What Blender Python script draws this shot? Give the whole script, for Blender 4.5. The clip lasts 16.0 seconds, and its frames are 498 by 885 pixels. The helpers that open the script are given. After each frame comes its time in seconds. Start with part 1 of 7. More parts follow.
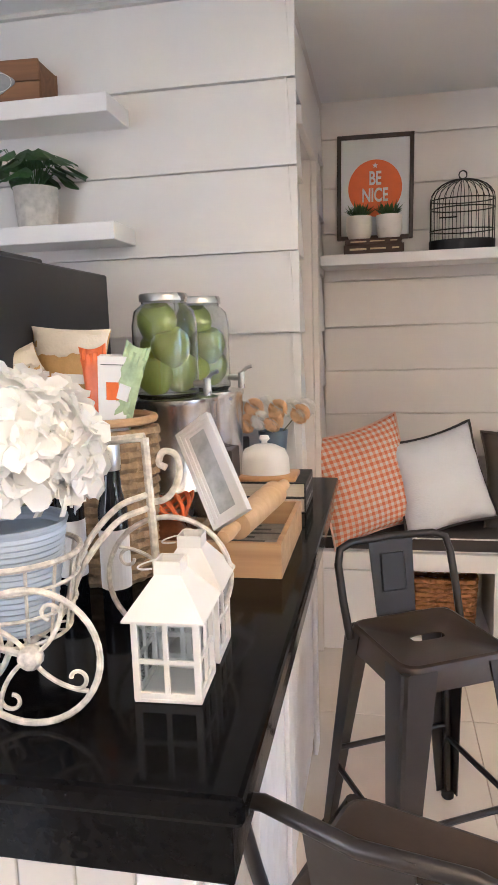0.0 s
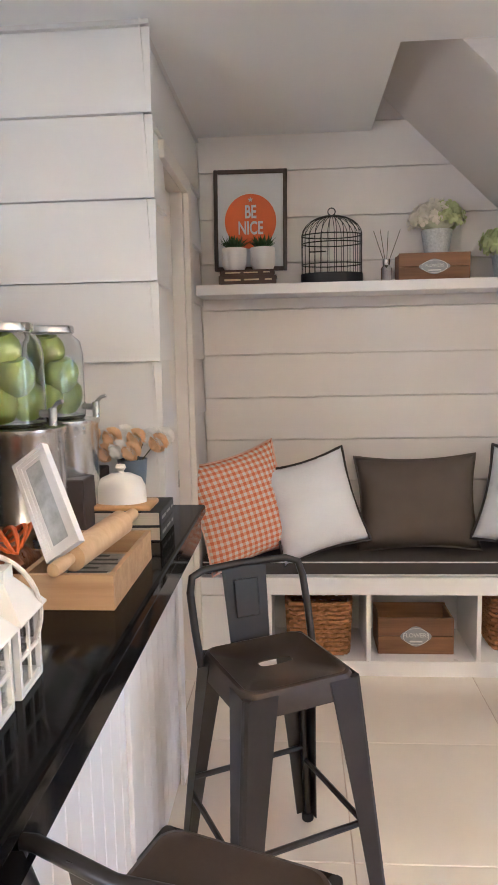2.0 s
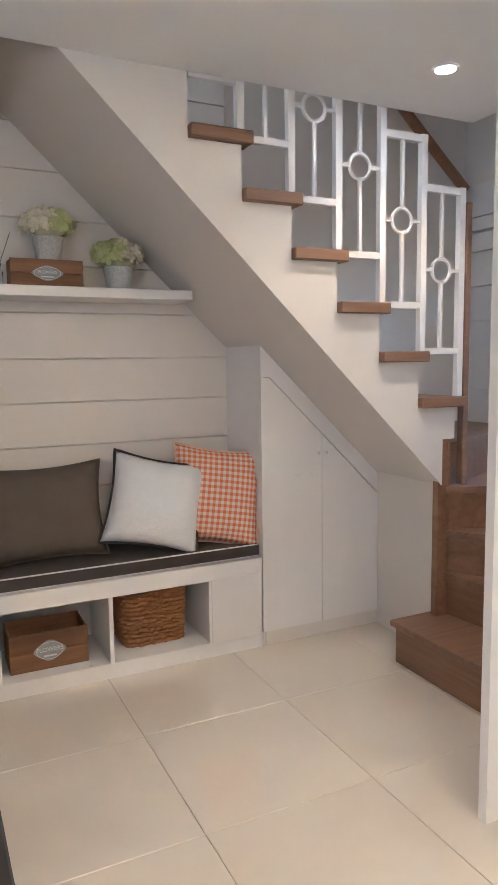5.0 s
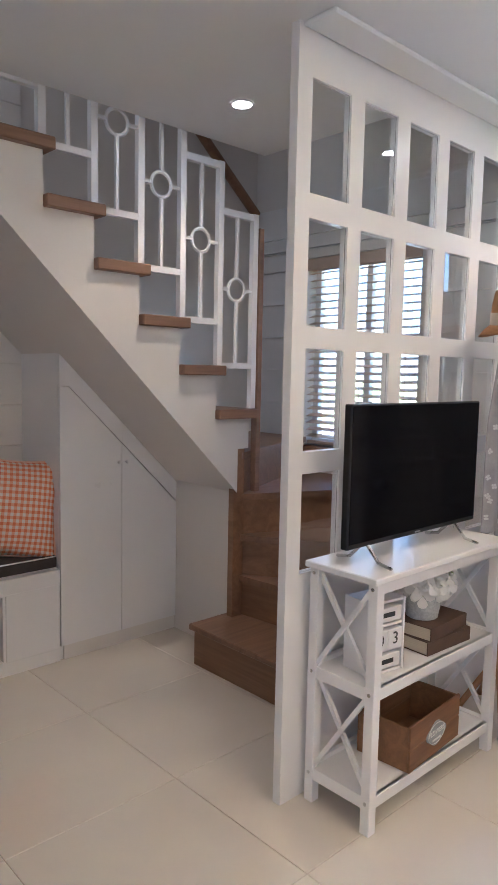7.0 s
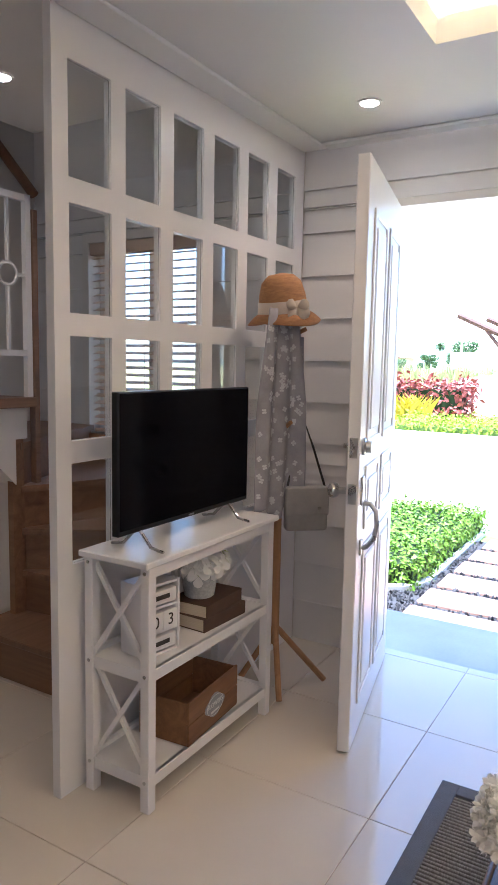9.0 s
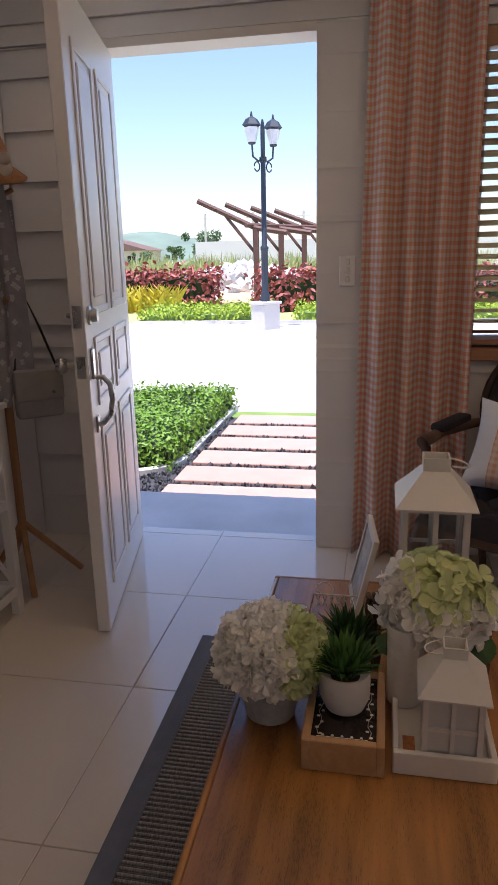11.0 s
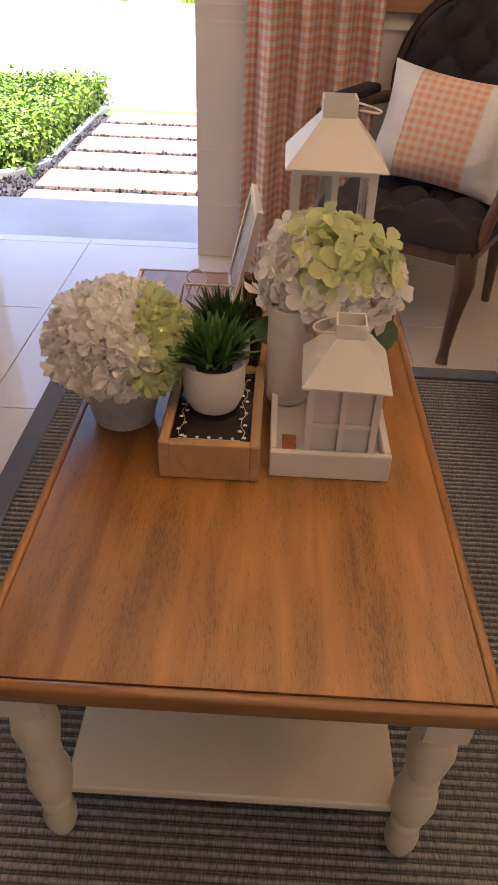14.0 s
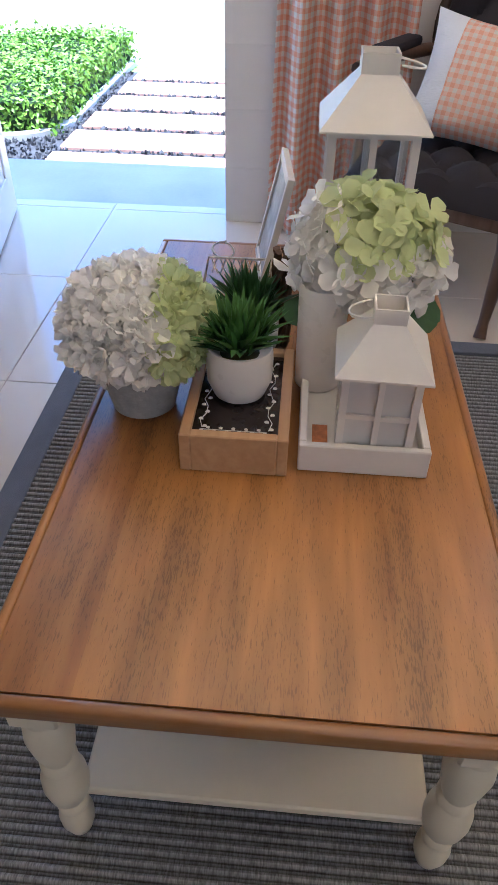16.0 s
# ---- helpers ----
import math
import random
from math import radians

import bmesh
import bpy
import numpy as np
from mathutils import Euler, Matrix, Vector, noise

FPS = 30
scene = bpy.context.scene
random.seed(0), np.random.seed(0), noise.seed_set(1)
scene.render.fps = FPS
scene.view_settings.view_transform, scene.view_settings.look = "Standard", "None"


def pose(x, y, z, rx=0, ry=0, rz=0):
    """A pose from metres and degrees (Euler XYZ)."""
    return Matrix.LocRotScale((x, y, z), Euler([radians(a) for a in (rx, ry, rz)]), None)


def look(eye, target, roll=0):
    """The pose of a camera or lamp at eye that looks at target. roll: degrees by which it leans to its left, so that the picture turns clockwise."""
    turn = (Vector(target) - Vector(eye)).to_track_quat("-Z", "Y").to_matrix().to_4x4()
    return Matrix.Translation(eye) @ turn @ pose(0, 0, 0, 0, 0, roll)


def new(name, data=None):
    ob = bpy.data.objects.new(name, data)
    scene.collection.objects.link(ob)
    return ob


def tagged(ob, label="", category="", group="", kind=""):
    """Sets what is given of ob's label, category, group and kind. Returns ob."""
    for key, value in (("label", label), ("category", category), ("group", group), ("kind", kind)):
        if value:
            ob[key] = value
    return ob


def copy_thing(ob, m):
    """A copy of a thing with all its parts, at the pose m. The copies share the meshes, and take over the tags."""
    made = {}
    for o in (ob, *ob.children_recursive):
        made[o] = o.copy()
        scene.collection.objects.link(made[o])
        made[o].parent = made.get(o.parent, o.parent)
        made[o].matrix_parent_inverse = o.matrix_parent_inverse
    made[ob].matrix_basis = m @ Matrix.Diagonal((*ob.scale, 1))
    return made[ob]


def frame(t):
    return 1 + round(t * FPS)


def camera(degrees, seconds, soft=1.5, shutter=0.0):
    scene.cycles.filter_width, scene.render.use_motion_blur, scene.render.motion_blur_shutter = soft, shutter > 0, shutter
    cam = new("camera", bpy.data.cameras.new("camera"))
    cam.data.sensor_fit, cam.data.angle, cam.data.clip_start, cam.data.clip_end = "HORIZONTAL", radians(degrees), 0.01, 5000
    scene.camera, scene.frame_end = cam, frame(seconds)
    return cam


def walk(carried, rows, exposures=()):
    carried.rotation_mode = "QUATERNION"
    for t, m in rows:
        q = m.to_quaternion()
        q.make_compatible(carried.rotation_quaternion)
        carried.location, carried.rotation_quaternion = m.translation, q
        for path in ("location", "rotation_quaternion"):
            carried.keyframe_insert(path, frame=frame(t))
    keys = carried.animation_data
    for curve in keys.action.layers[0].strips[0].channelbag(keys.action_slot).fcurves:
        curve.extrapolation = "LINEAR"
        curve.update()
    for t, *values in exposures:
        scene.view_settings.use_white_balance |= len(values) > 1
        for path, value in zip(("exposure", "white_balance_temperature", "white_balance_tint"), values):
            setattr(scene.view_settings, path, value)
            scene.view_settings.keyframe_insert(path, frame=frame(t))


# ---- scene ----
cam = camera(39.8, 16.0)
PATH = [
    (0, (-0.007, 0.034, 1.383), (-0.385, 1.973, 1.073), -1.8),
    (0.5, (0.044, 0.022, 1.383), (-0.301, 1.968, 1.078), -1.4),
    (1, (0.084, 0.012, 1.391), (-0.254, 1.958, 1.075), -1.4),
    (1.5, (0.136, 0.022, 1.395), (-0.117, 1.987, 1.122), -1.3),
    (2, (0.168, 0.038, 1.396), (0.028, 2.018, 1.147), -1.2),
    (2.5, (0.204, 0.05, 1.393), (0.225, 2.032, 1.124), -1.2),
    (3, (0.213, 0.036, 1.402), (0.369, 2.011, 1.134), -0.6),
    (3.5, (0.177, 0.054, 1.396), (0.484, 2.013, 1.133), -0.2),
    (4, (0.202, 0.058, 1.409), (0.703, 1.975, 1.138), -0.8),
    (4.5, (0.207, 0.066, 1.395), (0.891, 1.927, 1.133), -1.0),
    (5, (0.226, 0.047, 1.371), (1.091, 1.836, 1.141), -0.8),
    (5.2, (0.224, 0.047, 1.376), (1.169, 1.793, 1.139), -0.7),
    (7.3, (0.158, 0.008, 1.381), (1.567, 1.413, 1.178), 1.1),
    (7.5, (0.167, -0.002, 1.383), (1.611, 1.366, 1.174), 1.0),
    (8, (0.186, -0.027, 1.377), (1.724, 1.235, 1.173), 1.1),
    (8.5, (0.209, -0.06, 1.38), (1.829, 1.093, 1.169), 0.9),
    (9, (0.222, -0.087, 1.386), (1.925, 0.937, 1.156), 1.1),
    (9.5, (0.24, -0.099, 1.372), (1.958, 0.898, 1.135), 0.4),
    (10, (0.272, -0.133, 1.361), (2.078, 0.68, 1.086), -0.6),
    (10.2, (0.267, -0.121, 1.357), (2.125, 0.557, 1.056), -0.8),
    (12.3, (0.575, -0.163, 1.115), (2.417, -0.082, 0.34), 1.0),
    (12.5, (0.577, -0.164, 1.111), (2.394, -0.103, 0.277), 1.2),
    (13, (0.583, -0.162, 1.092), (2.331, -0.117, 0.12), 1.8),
    (13.5, (0.59, -0.162, 1.073), (2.277, -0.125, -0.001), 2.0),
    (14, (0.6, -0.157, 1.054), (2.202, -0.119, -0.143), 2.2),
    (14.5, (0.607, -0.161, 1.042), (2.163, -0.125, -0.214), 2.2),
    (15, (0.631, -0.161, 1.036), (2.166, -0.128, -0.245), 1.9),
    (15.5, (0.654, -0.159, 1.039), (2.188, -0.087, -0.242), 1.4),
    (16, (0.674, -0.153, 1.041), (2.208, -0.043, -0.238), 1.1),
]
EXPO = [(0.0, 3.9, 5200, 12), (3.0, 3.85, 5150, 10), (5.0, 3.6, 5150, 9), (7.3, 2.85, 5000, 11), (8.5, 2.5, 5250, 13), (9.0, 2.3, 5300, 14), (10.2, 1.3, 5400, 18), (12.3, 0.45, 6900, 27),
        (13.0, 0.9, 7000, 27), (13.5, 1.4, 6900, 26), (14.0, 1.95, 6700, 25), (14.5, 2.25, 5750, 17), (15.2, 2.25, 5050, 14), (16.0, 2.25, 4900, 13)]
walk(cam, [(t, look(eye, target, roll)) for t, eye, target, roll in PATH], EXPO)

# ---- light ----
world = bpy.data.worlds.new("sky")
scene.world = world
world.use_nodes = True
wn = world.node_tree.nodes
sky = wn.new("ShaderNodeTexSky")
sky.sky_type = "NISHITA"
sky.sun_disc = False
sky.sun_elevation = radians(79)
sky.sun_rotation = radians(270)
wn["Background"].inputs[1].default_value = 0.15
world.node_tree.links.new(sky.outputs[0], wn["Background"].inputs[0])


def sun_lamp():
    d = bpy.data.lights.new("sun", "SUN")
    d.energy, d.angle, d.color = 5.0, radians(0.5), (1, 0.95, 0.87)
    o = new("sun", d)
    o.matrix_world = look((0, 0, 20), (0.17, -0.08, 19))
    return o


sun_lamp()


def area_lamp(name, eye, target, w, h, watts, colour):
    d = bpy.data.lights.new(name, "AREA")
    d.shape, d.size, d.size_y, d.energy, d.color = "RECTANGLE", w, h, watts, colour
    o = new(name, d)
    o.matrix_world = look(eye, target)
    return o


def spot_lamp(name, eye, watts, colour, angle=120):
    d = bpy.data.lights.new(name, "SPOT")
    d.energy, d.color, d.spot_size, d.spot_blend, d.shadow_soft_size = watts, colour, radians(angle), 0.6, 0.04
    o = new(name, d)
    o.matrix_world = look(eye, (eye[0], eye[1] + 0.001, eye[2] - 1))
    return o


DAY = (0.86, 0.93, 1.0)
WARM = (1.0, 0.70, 0.42)
# Added fill lamp behind the camera; no window is built in that wall.
area_lamp("rear_fill", (-2.17, -0.9, 1.55), (1.5, 0.9, 1.75), 1.8, 1.3, 4.0, (1.0, 0.965, 0.92))
for lx, ly in ((1.96, 2.01), (2.82, 0.96)):
    spot_lamp("downlight_lamp", (lx, ly, 2.37), 2.4, WARM)
# Unseen lamp added to lighten the stairwell walls; no upper window is built.
area_lamp("stairwell_fill", (0.56, 2.86, 3.5), (2.2, 2.95, 1.9), 0.7, 0.9, 0.9, (1.0, 0.98, 0.92))
area_lamp("cove_lamp", (1.2, -0.9, 2.43), (1.2, -0.9, 5), 2.2, 2.6, 6.5, WARM)


# ---- materials ----
def mat(name, base, rough=0.5, metal=0.0, *, var=0.1, scale=6.0, bump=0.08, fine=120.0, coat=0.0, stretch=(1, 1, 1), rnd=0.0, emit=0.0, spec=0.5):
    m = bpy.data.materials.new(name)
    m.use_nodes = True
    n, l = m.node_tree.nodes, m.node_tree.links
    b = n["Principled BSDF"]
    tc = n.new("ShaderNodeTexCoord")
    mp = n.new("ShaderNodeMapping")
    mp.inputs["Scale"].default_value = stretch
    l.new(tc.outputs["Object"], mp.inputs["Vector"])
    big = n.new("ShaderNodeTexNoise")
    big.inputs["Scale"].default_value, big.inputs["Detail"].default_value = scale, 6
    small = n.new("ShaderNodeTexNoise")
    small.inputs["Scale"].default_value, small.inputs["Detail"].default_value = fine, 4
    for t in (big, small):
        l.new(mp.outputs[0], t.inputs["Vector"])
    ramp = n.new("ShaderNodeMix")
    ramp.data_type = "RGBA"
    ramp.inputs["A"].default_value = (*[max(0, c * (1 - var)) for c in base], 1)
    ramp.inputs["B"].default_value = (*[min(1, c * (1 + var)) for c in base], 1)
    add = n.new("ShaderNodeMath")
    add.operation = "MULTIPLY_ADD"
    add.inputs[1].default_value = 0.35
    l.new(small.outputs[0], add.inputs[0])
    sub = n.new("ShaderNodeMath")
    sub.operation = "MULTIPLY_ADD"
    sub.inputs[1].default_value, sub.inputs[2].default_value = 1.6, -0.47
    l.new(big.outputs[0], sub.inputs[0])
    l.new(sub.outputs[0], add.inputs[2])
    last = add.outputs[0]
    if rnd:
        oi = n.new("ShaderNodeObjectInfo")
        r = n.new("ShaderNodeMath")
        r.operation = "MULTIPLY_ADD"
        r.inputs[1].default_value = rnd
        l.new(oi.outputs["Random"], r.inputs[0])
        l.new(last, r.inputs[2])
        last = r.outputs[0]
    l.new(last, ramp.inputs["Factor"])
    l.new(ramp.outputs["Result"], b.inputs["Base Color"])
    rr = n.new("ShaderNodeMath")
    rr.operation = "MULTIPLY_ADD"
    rr.inputs[1].default_value, rr.inputs[2].default_value = 0.2, max(0.0, rough - 0.1)
    l.new(big.outputs[0], rr.inputs[0])
    l.new(rr.outputs[0], b.inputs["Roughness"])
    b.inputs["Metallic"].default_value = metal
    b.inputs["Specular IOR Level"].default_value = spec
    b.inputs["Coat Weight"].default_value = coat
    if bump:
        bp = n.new("ShaderNodeBump")
        bp.inputs["Strength"].default_value, bp.inputs["Distance"].default_value = bump, 0.004
        l.new(small.outputs[0], bp.inputs["Height"])
        l.new(bp.outputs[0], b.inputs["Normal"])
    if emit:
        b.inputs["Emission Color"].default_value = (*base, 1)
        b.inputs["Emission Strength"].default_value = emit
    return m


def glass_mat(name, tint=(0.95, 0.97, 0.96), rough=0.0):
    m = bpy.data.materials.new(name)
    m.use_nodes = True
    b = m.node_tree.nodes["Principled BSDF"]
    b.inputs["Base Color"].default_value = (*tint, 1)
    b.inputs["Transmission Weight"].default_value = 1
    b.inputs["Roughness"].default_value = rough
    b.inputs["IOR"].default_value = 1.45
    return m


def gingham_mat(name, a, b_, nx, ny, white=(0.8, 0.74, 0.68), rough=0.9, thin=0.0):
    """Woven checks counted along the cloth's own two directions."""
    m = bpy.data.materials.new(name)
    m.use_nodes = True
    n, l = m.node_tree.nodes, m.node_tree.links
    bs = n["Principled BSDF"]
    uv = n.new("ShaderNodeUVMap")
    sep = n.new("ShaderNodeSeparateXYZ")
    l.new(uv.outputs[0], sep.inputs[0])
    bands = []
    for ax, k in ((0, nx), (1, ny)):
        f = n.new("ShaderNodeMath")
        f.operation = "MULTIPLY"
        f.inputs[1].default_value = k
        l.new(sep.outputs[ax], f.inputs[0])
        g = n.new("ShaderNodeMath")
        g.operation = "FRACT"
        l.new(f.outputs[0], g.inputs[0])
        h = n.new("ShaderNodeMath")
        h.operation = "GREATER_THAN"
        h.inputs[1].default_value = 0.5
        l.new(g.outputs[0], h.inputs[0])
        bands.append(h)
    s = n.new("ShaderNodeMath")
    s.operation = "ADD"
    l.new(bands[0].outputs[0], s.inputs[0])
    l.new(bands[1].outputs[0], s.inputs[1])
    half = n.new("ShaderNodeMath")
    half.operation = "MULTIPLY"
    half.inputs[1].default_value = 0.5
    l.new(s.outputs[0], half.inputs[0])
    ramp = n.new("ShaderNodeValToRGB")
    ramp.color_ramp.interpolation = "CONSTANT"
    e = ramp.color_ramp.elements
    e[0].position, e[0].color = 0.0, (*white, 1)
    e[1].position, e[1].color = 0.75, (*a, 1)
    mid = e.new(0.25)
    mid.color = (*b_, 1)
    l.new(half.outputs[0], ramp.inputs[0])
    ns = n.new("ShaderNodeTexNoise")
    ns.inputs["Scale"].default_value = 300
    tc = n.new("ShaderNodeTexCoord")
    l.new(tc.outputs["Object"], ns.inputs["Vector"])
    mx = n.new("ShaderNodeMix")
    mx.data_type, mx.blend_type = "RGBA", "MULTIPLY"
    mx.inputs["Factor"].default_value = 0.18
    l.new(ramp.outputs[0], mx.inputs["A"])
    l.new(ns.outputs[0], mx.inputs["B"])
    l.new(mx.outputs["Result"], bs.inputs["Base Color"])
    bs.inputs["Roughness"].default_value = rough
    if thin:
        tr, ms = n.new("ShaderNodeBsdfTranslucent"), n.new("ShaderNodeMixShader")
        ms.inputs[0].default_value = thin
        l.new(mx.outputs["Result"], tr.inputs[0])
        l.new(bs.outputs[0], ms.inputs[1])
        l.new(tr.outputs[0], ms.inputs[2])
        l.new(ms.outputs[0], n["Material Output"].inputs[0])
    bp = n.new("ShaderNodeBump")
    bp.inputs["Strength"].default_value, bp.inputs["Distance"].default_value = 0.3, 0.001
    l.new(ns.outputs[0], bp.inputs["Height"])
    l.new(bp.outputs[0], bs.inputs["Normal"])
    return m


def wood_mat(name, dark, light, scale=3.0, along="x", rough=0.45, coat=0.0, bump=0.15, rnd=0.0, pores=0.0):
    m = bpy.data.materials.new(name)
    m.use_nodes = True
    n, l = m.node_tree.nodes, m.node_tree.links
    b = n["Principled BSDF"]
    tc = n.new("ShaderNodeTexCoord")
    mp = n.new("ShaderNodeMapping")
    s = {"x": (0.06, 1, 1), "y": (1, 0.06, 1), "z": (1, 1, 0.06)}[along]
    mp.inputs["Scale"].default_value = s
    l.new(tc.outputs["Object"], mp.inputs["Vector"])
    n1 = n.new("ShaderNodeTexNoise")
    n1.inputs["Scale"].default_value, n1.inputs["Detail"].default_value, n1.inputs["Distortion"].default_value = scale * 6, 5, 1.5
    n2 = n.new("ShaderNodeTexNoise")
    n2.inputs["Scale"].default_value, n2.inputs["Detail"].default_value = scale * 45, 3
    for t in (n1, n2):
        l.new(mp.outputs[0], t.inputs["Vector"])
    mx = n.new("ShaderNodeMath")
    mx.operation = "MULTIPLY_ADD"
    mx.inputs[1].default_value = 0.5
    l.new(n2.outputs[0], mx.inputs[0])
    k = n.new("ShaderNodeMath")
    k.operation = "MULTIPLY_ADD"
    k.inputs[1].default_value, k.inputs[2].default_value = 1.5, -0.5
    l.new(n1.outputs[0], k.inputs[0])
    l.new(k.outputs[0], mx.inputs[2])
    last = mx.outputs[0]
    if rnd:
        oi = n.new("ShaderNodeObjectInfo")
        r = n.new("ShaderNodeMath")
        r.operation = "MULTIPLY_ADD"
        r.inputs[1].default_value = rnd
        l.new(oi.outputs["Random"], r.inputs[0])
        l.new(last, r.inputs[2])
        last = r.outputs[0]
    ramp = n.new("ShaderNodeMix")
    ramp.data_type = "RGBA"
    ramp.inputs["A"].default_value, ramp.inputs["B"].default_value = (*dark, 1), (*light, 1)
    l.new(last, ramp.inputs["Factor"])
    l.new(ramp.outputs["Result"], b.inputs["Base Color"])
    if pores:
        n3 = n.new("ShaderNodeTexNoise")
        n3.inputs["Scale"].default_value, n3.inputs["Detail"].default_value = scale * 330, 2
        mp3 = n.new("ShaderNodeMapping")
        mp3.inputs["Scale"].default_value = [max(0.13, q) for q in s]
        l.new(tc.outputs["Object"], mp3.inputs["Vector"])
        l.new(mp3.outputs[0], n3.inputs["Vector"])
        n4 = n.new("ShaderNodeTexNoise")
        n4.inputs["Scale"].default_value, n4.inputs["Detail"].default_value = 22.0, 4
        mp4 = n.new("ShaderNodeMapping")
        mp4.inputs["Scale"].default_value = [max(0.17, q) for q in s]
        l.new(tc.outputs["Object"], mp4.inputs["Vector"])
        l.new(mp4.outputs[0], n4.inputs["Vector"])
        tone = n.new("ShaderNodeMath")
        tone.operation = "MULTIPLY_ADD"
        tone.inputs[1].default_value = 0.45
        l.new(n4.outputs[0], tone.inputs[0])
        l.new(n3.outputs[0], tone.inputs[2])
        pr = n.new("ShaderNodeMapRange")
        pr.inputs["From Min"].default_value, pr.inputs["From Max"].default_value = 0.565, 0.645
        pr.inputs["To Min"].default_value = 1 - pores
        l.new(tone.outputs[0], pr.inputs["Value"])
        br = n.new("ShaderNodeMapRange")
        br.inputs["From Min"].default_value, br.inputs["From Max"].default_value = 0.3, 0.7
        br.inputs["To Min"].default_value, br.inputs["To Max"].default_value = 0.66, 1.22
        l.new(n4.outputs[0], br.inputs["Value"])
        mu = n.new("ShaderNodeMath")
        mu.operation = "MULTIPLY"
        l.new(pr.outputs[0], mu.inputs[0])
        l.new(br.outputs[0], mu.inputs[1])
        mc = n.new("ShaderNodeMix")
        mc.data_type, mc.blend_type = "RGBA", "MULTIPLY"
        mc.inputs["Factor"].default_value = 1
        l.new(ramp.outputs["Result"], mc.inputs["A"])
        l.new(mu.outputs[0], mc.inputs["B"])
        l.new(mc.outputs["Result"], b.inputs["Base Color"])
    b.inputs["Roughness"].default_value = rough
    b.inputs["Coat Weight"].default_value = coat
    b.inputs["Coat Roughness"].default_value = 0.24
    bp = n.new("ShaderNodeBump")
    bp.inputs["Strength"].default_value, bp.inputs["Distance"].default_value = bump, 0.002
    l.new(n2.outputs[0], bp.inputs["Height"])
    l.new(bp.outputs[0], b.inputs["Normal"])
    return m


BOARD = mat("painted_board", (0.74, 0.69, 0.645), 0.45, var=0.03, scale=3, bump=0.05, rnd=0.5)
SIDING = mat("painted_lap_board", (0.73, 0.70, 0.675), 0.5, var=0.03, scale=3, bump=0.05, rnd=0.5)
PLASTER = mat("cream_plaster", (0.70, 0.65, 0.60), 0.85, var=0.03, scale=2, bump=0.05)
CEIL = mat("ceiling_paint", (0.83, 0.83, 0.82), 0.9, var=0.02, scale=2, bump=0.03)
WHITE = mat("white_lacquer", (0.80, 0.775, 0.765), 0.32, var=0.02, scale=4, bump=0.02)
CREAM = mat("cream_trim", (0.74, 0.69, 0.635), 0.4, var=0.03, scale=4, bump=0.03)
TILE = mat("polished_cream_tile", (0.70, 0.63, 0.54), 0.06, var=0.04, scale=2.5, bump=0.0, rnd=0.3, spec=1.0, coat=0.5)
GROUT = mat("tile_grout", (0.46, 0.37, 0.29), 0.9, var=0.1, scale=30)
GRANITE = mat("black_granite", (0.004, 0.0037, 0.0037), 0.1, var=0.6, scale=60, bump=0.0, fine=400, spec=0.09)
STAIRWOOD = wood_mat("brown_stair_wood", (0.16, 0.08, 0.04), (0.30, 0.16, 0.085), 2.5, "y", 0.4)
TREADWOOD = wood_mat("tread_nosing_wood", (0.16, 0.085, 0.05), (0.30, 0.17, 0.10), 3, "x", 0.45)
TABLEWOOD = wood_mat("varnished_table_wood", (0.19, 0.069, 0.012), (0.41, 0.185, 0.043), 2.2, "x", 0.36, coat=0.5, pores=0.36, rnd=0.4)
BROWNMETAL = mat("gunmetal_paint", (0.045, 0.039, 0.036), 0.34, 0.6, var=0.25, scale=8, bump=0.03)
CHARCOAL = mat("charcoal_fabric", (0.058, 0.048, 0.045), 0.95, var=0.15, scale=10, bump=0.5, fine=500)
TAUPE = mat("taupe_fabric", (0.135, 0.108, 0.085), 0.95, var=0.12, scale=10, bump=0.5, fine=500)
WHITECLOTH = mat("white_ribbed_cotton", (0.82, 0.825, 0.865), 0.95, var=0.04, scale=10, bump=0.6, fine=350, stretch=(0.2, 0.2, 1))
GINGHAM = gingham_mat("orange_gingham", (0.72, 0.20, 0.085), (0.80, 0.42, 0.28), 17, 17)
GLASS = glass_mat("clear_glass")
FROST = mat("frosted_white_glass", (0.62, 0.60, 0.57), 0.35, var=0.05, scale=8, bump=0.05)
BLACK = mat("gloss_black", (0.006, 0.006, 0.007), 0.12, var=0.1, bump=0)
STEEL = mat("brushed_steel", (0.55, 0.54, 0.52), 0.28, 1.0, var=0.1, scale=15, bump=0.03)


# ---- building blocks ----
def box(bm, x0, x1, y0, y1, z0, z1, m=None, bev=0.0, seg=1):
    geo = bmesh.ops.create_cube(bm, size=1.0)["verts"]
    for v in geo:
        v.co = Vector((x0 + (v.co.x + 0.5) * (x1 - x0), y0 + (v.co.y + 0.5) * (y1 - y0), z0 + (v.co.z + 0.5) * (z1 - z0)))
    if bev:
        edges = list({e for v in geo for e in v.link_edges})
        out = bmesh.ops.bevel(bm, geom=edges, offset=bev, segments=seg, affect="EDGES", profile=0.5)
        geo = out["verts"]
    if m is not None:
        bmesh.ops.transform(bm, matrix=m, verts=list(set(geo)))
    return bm


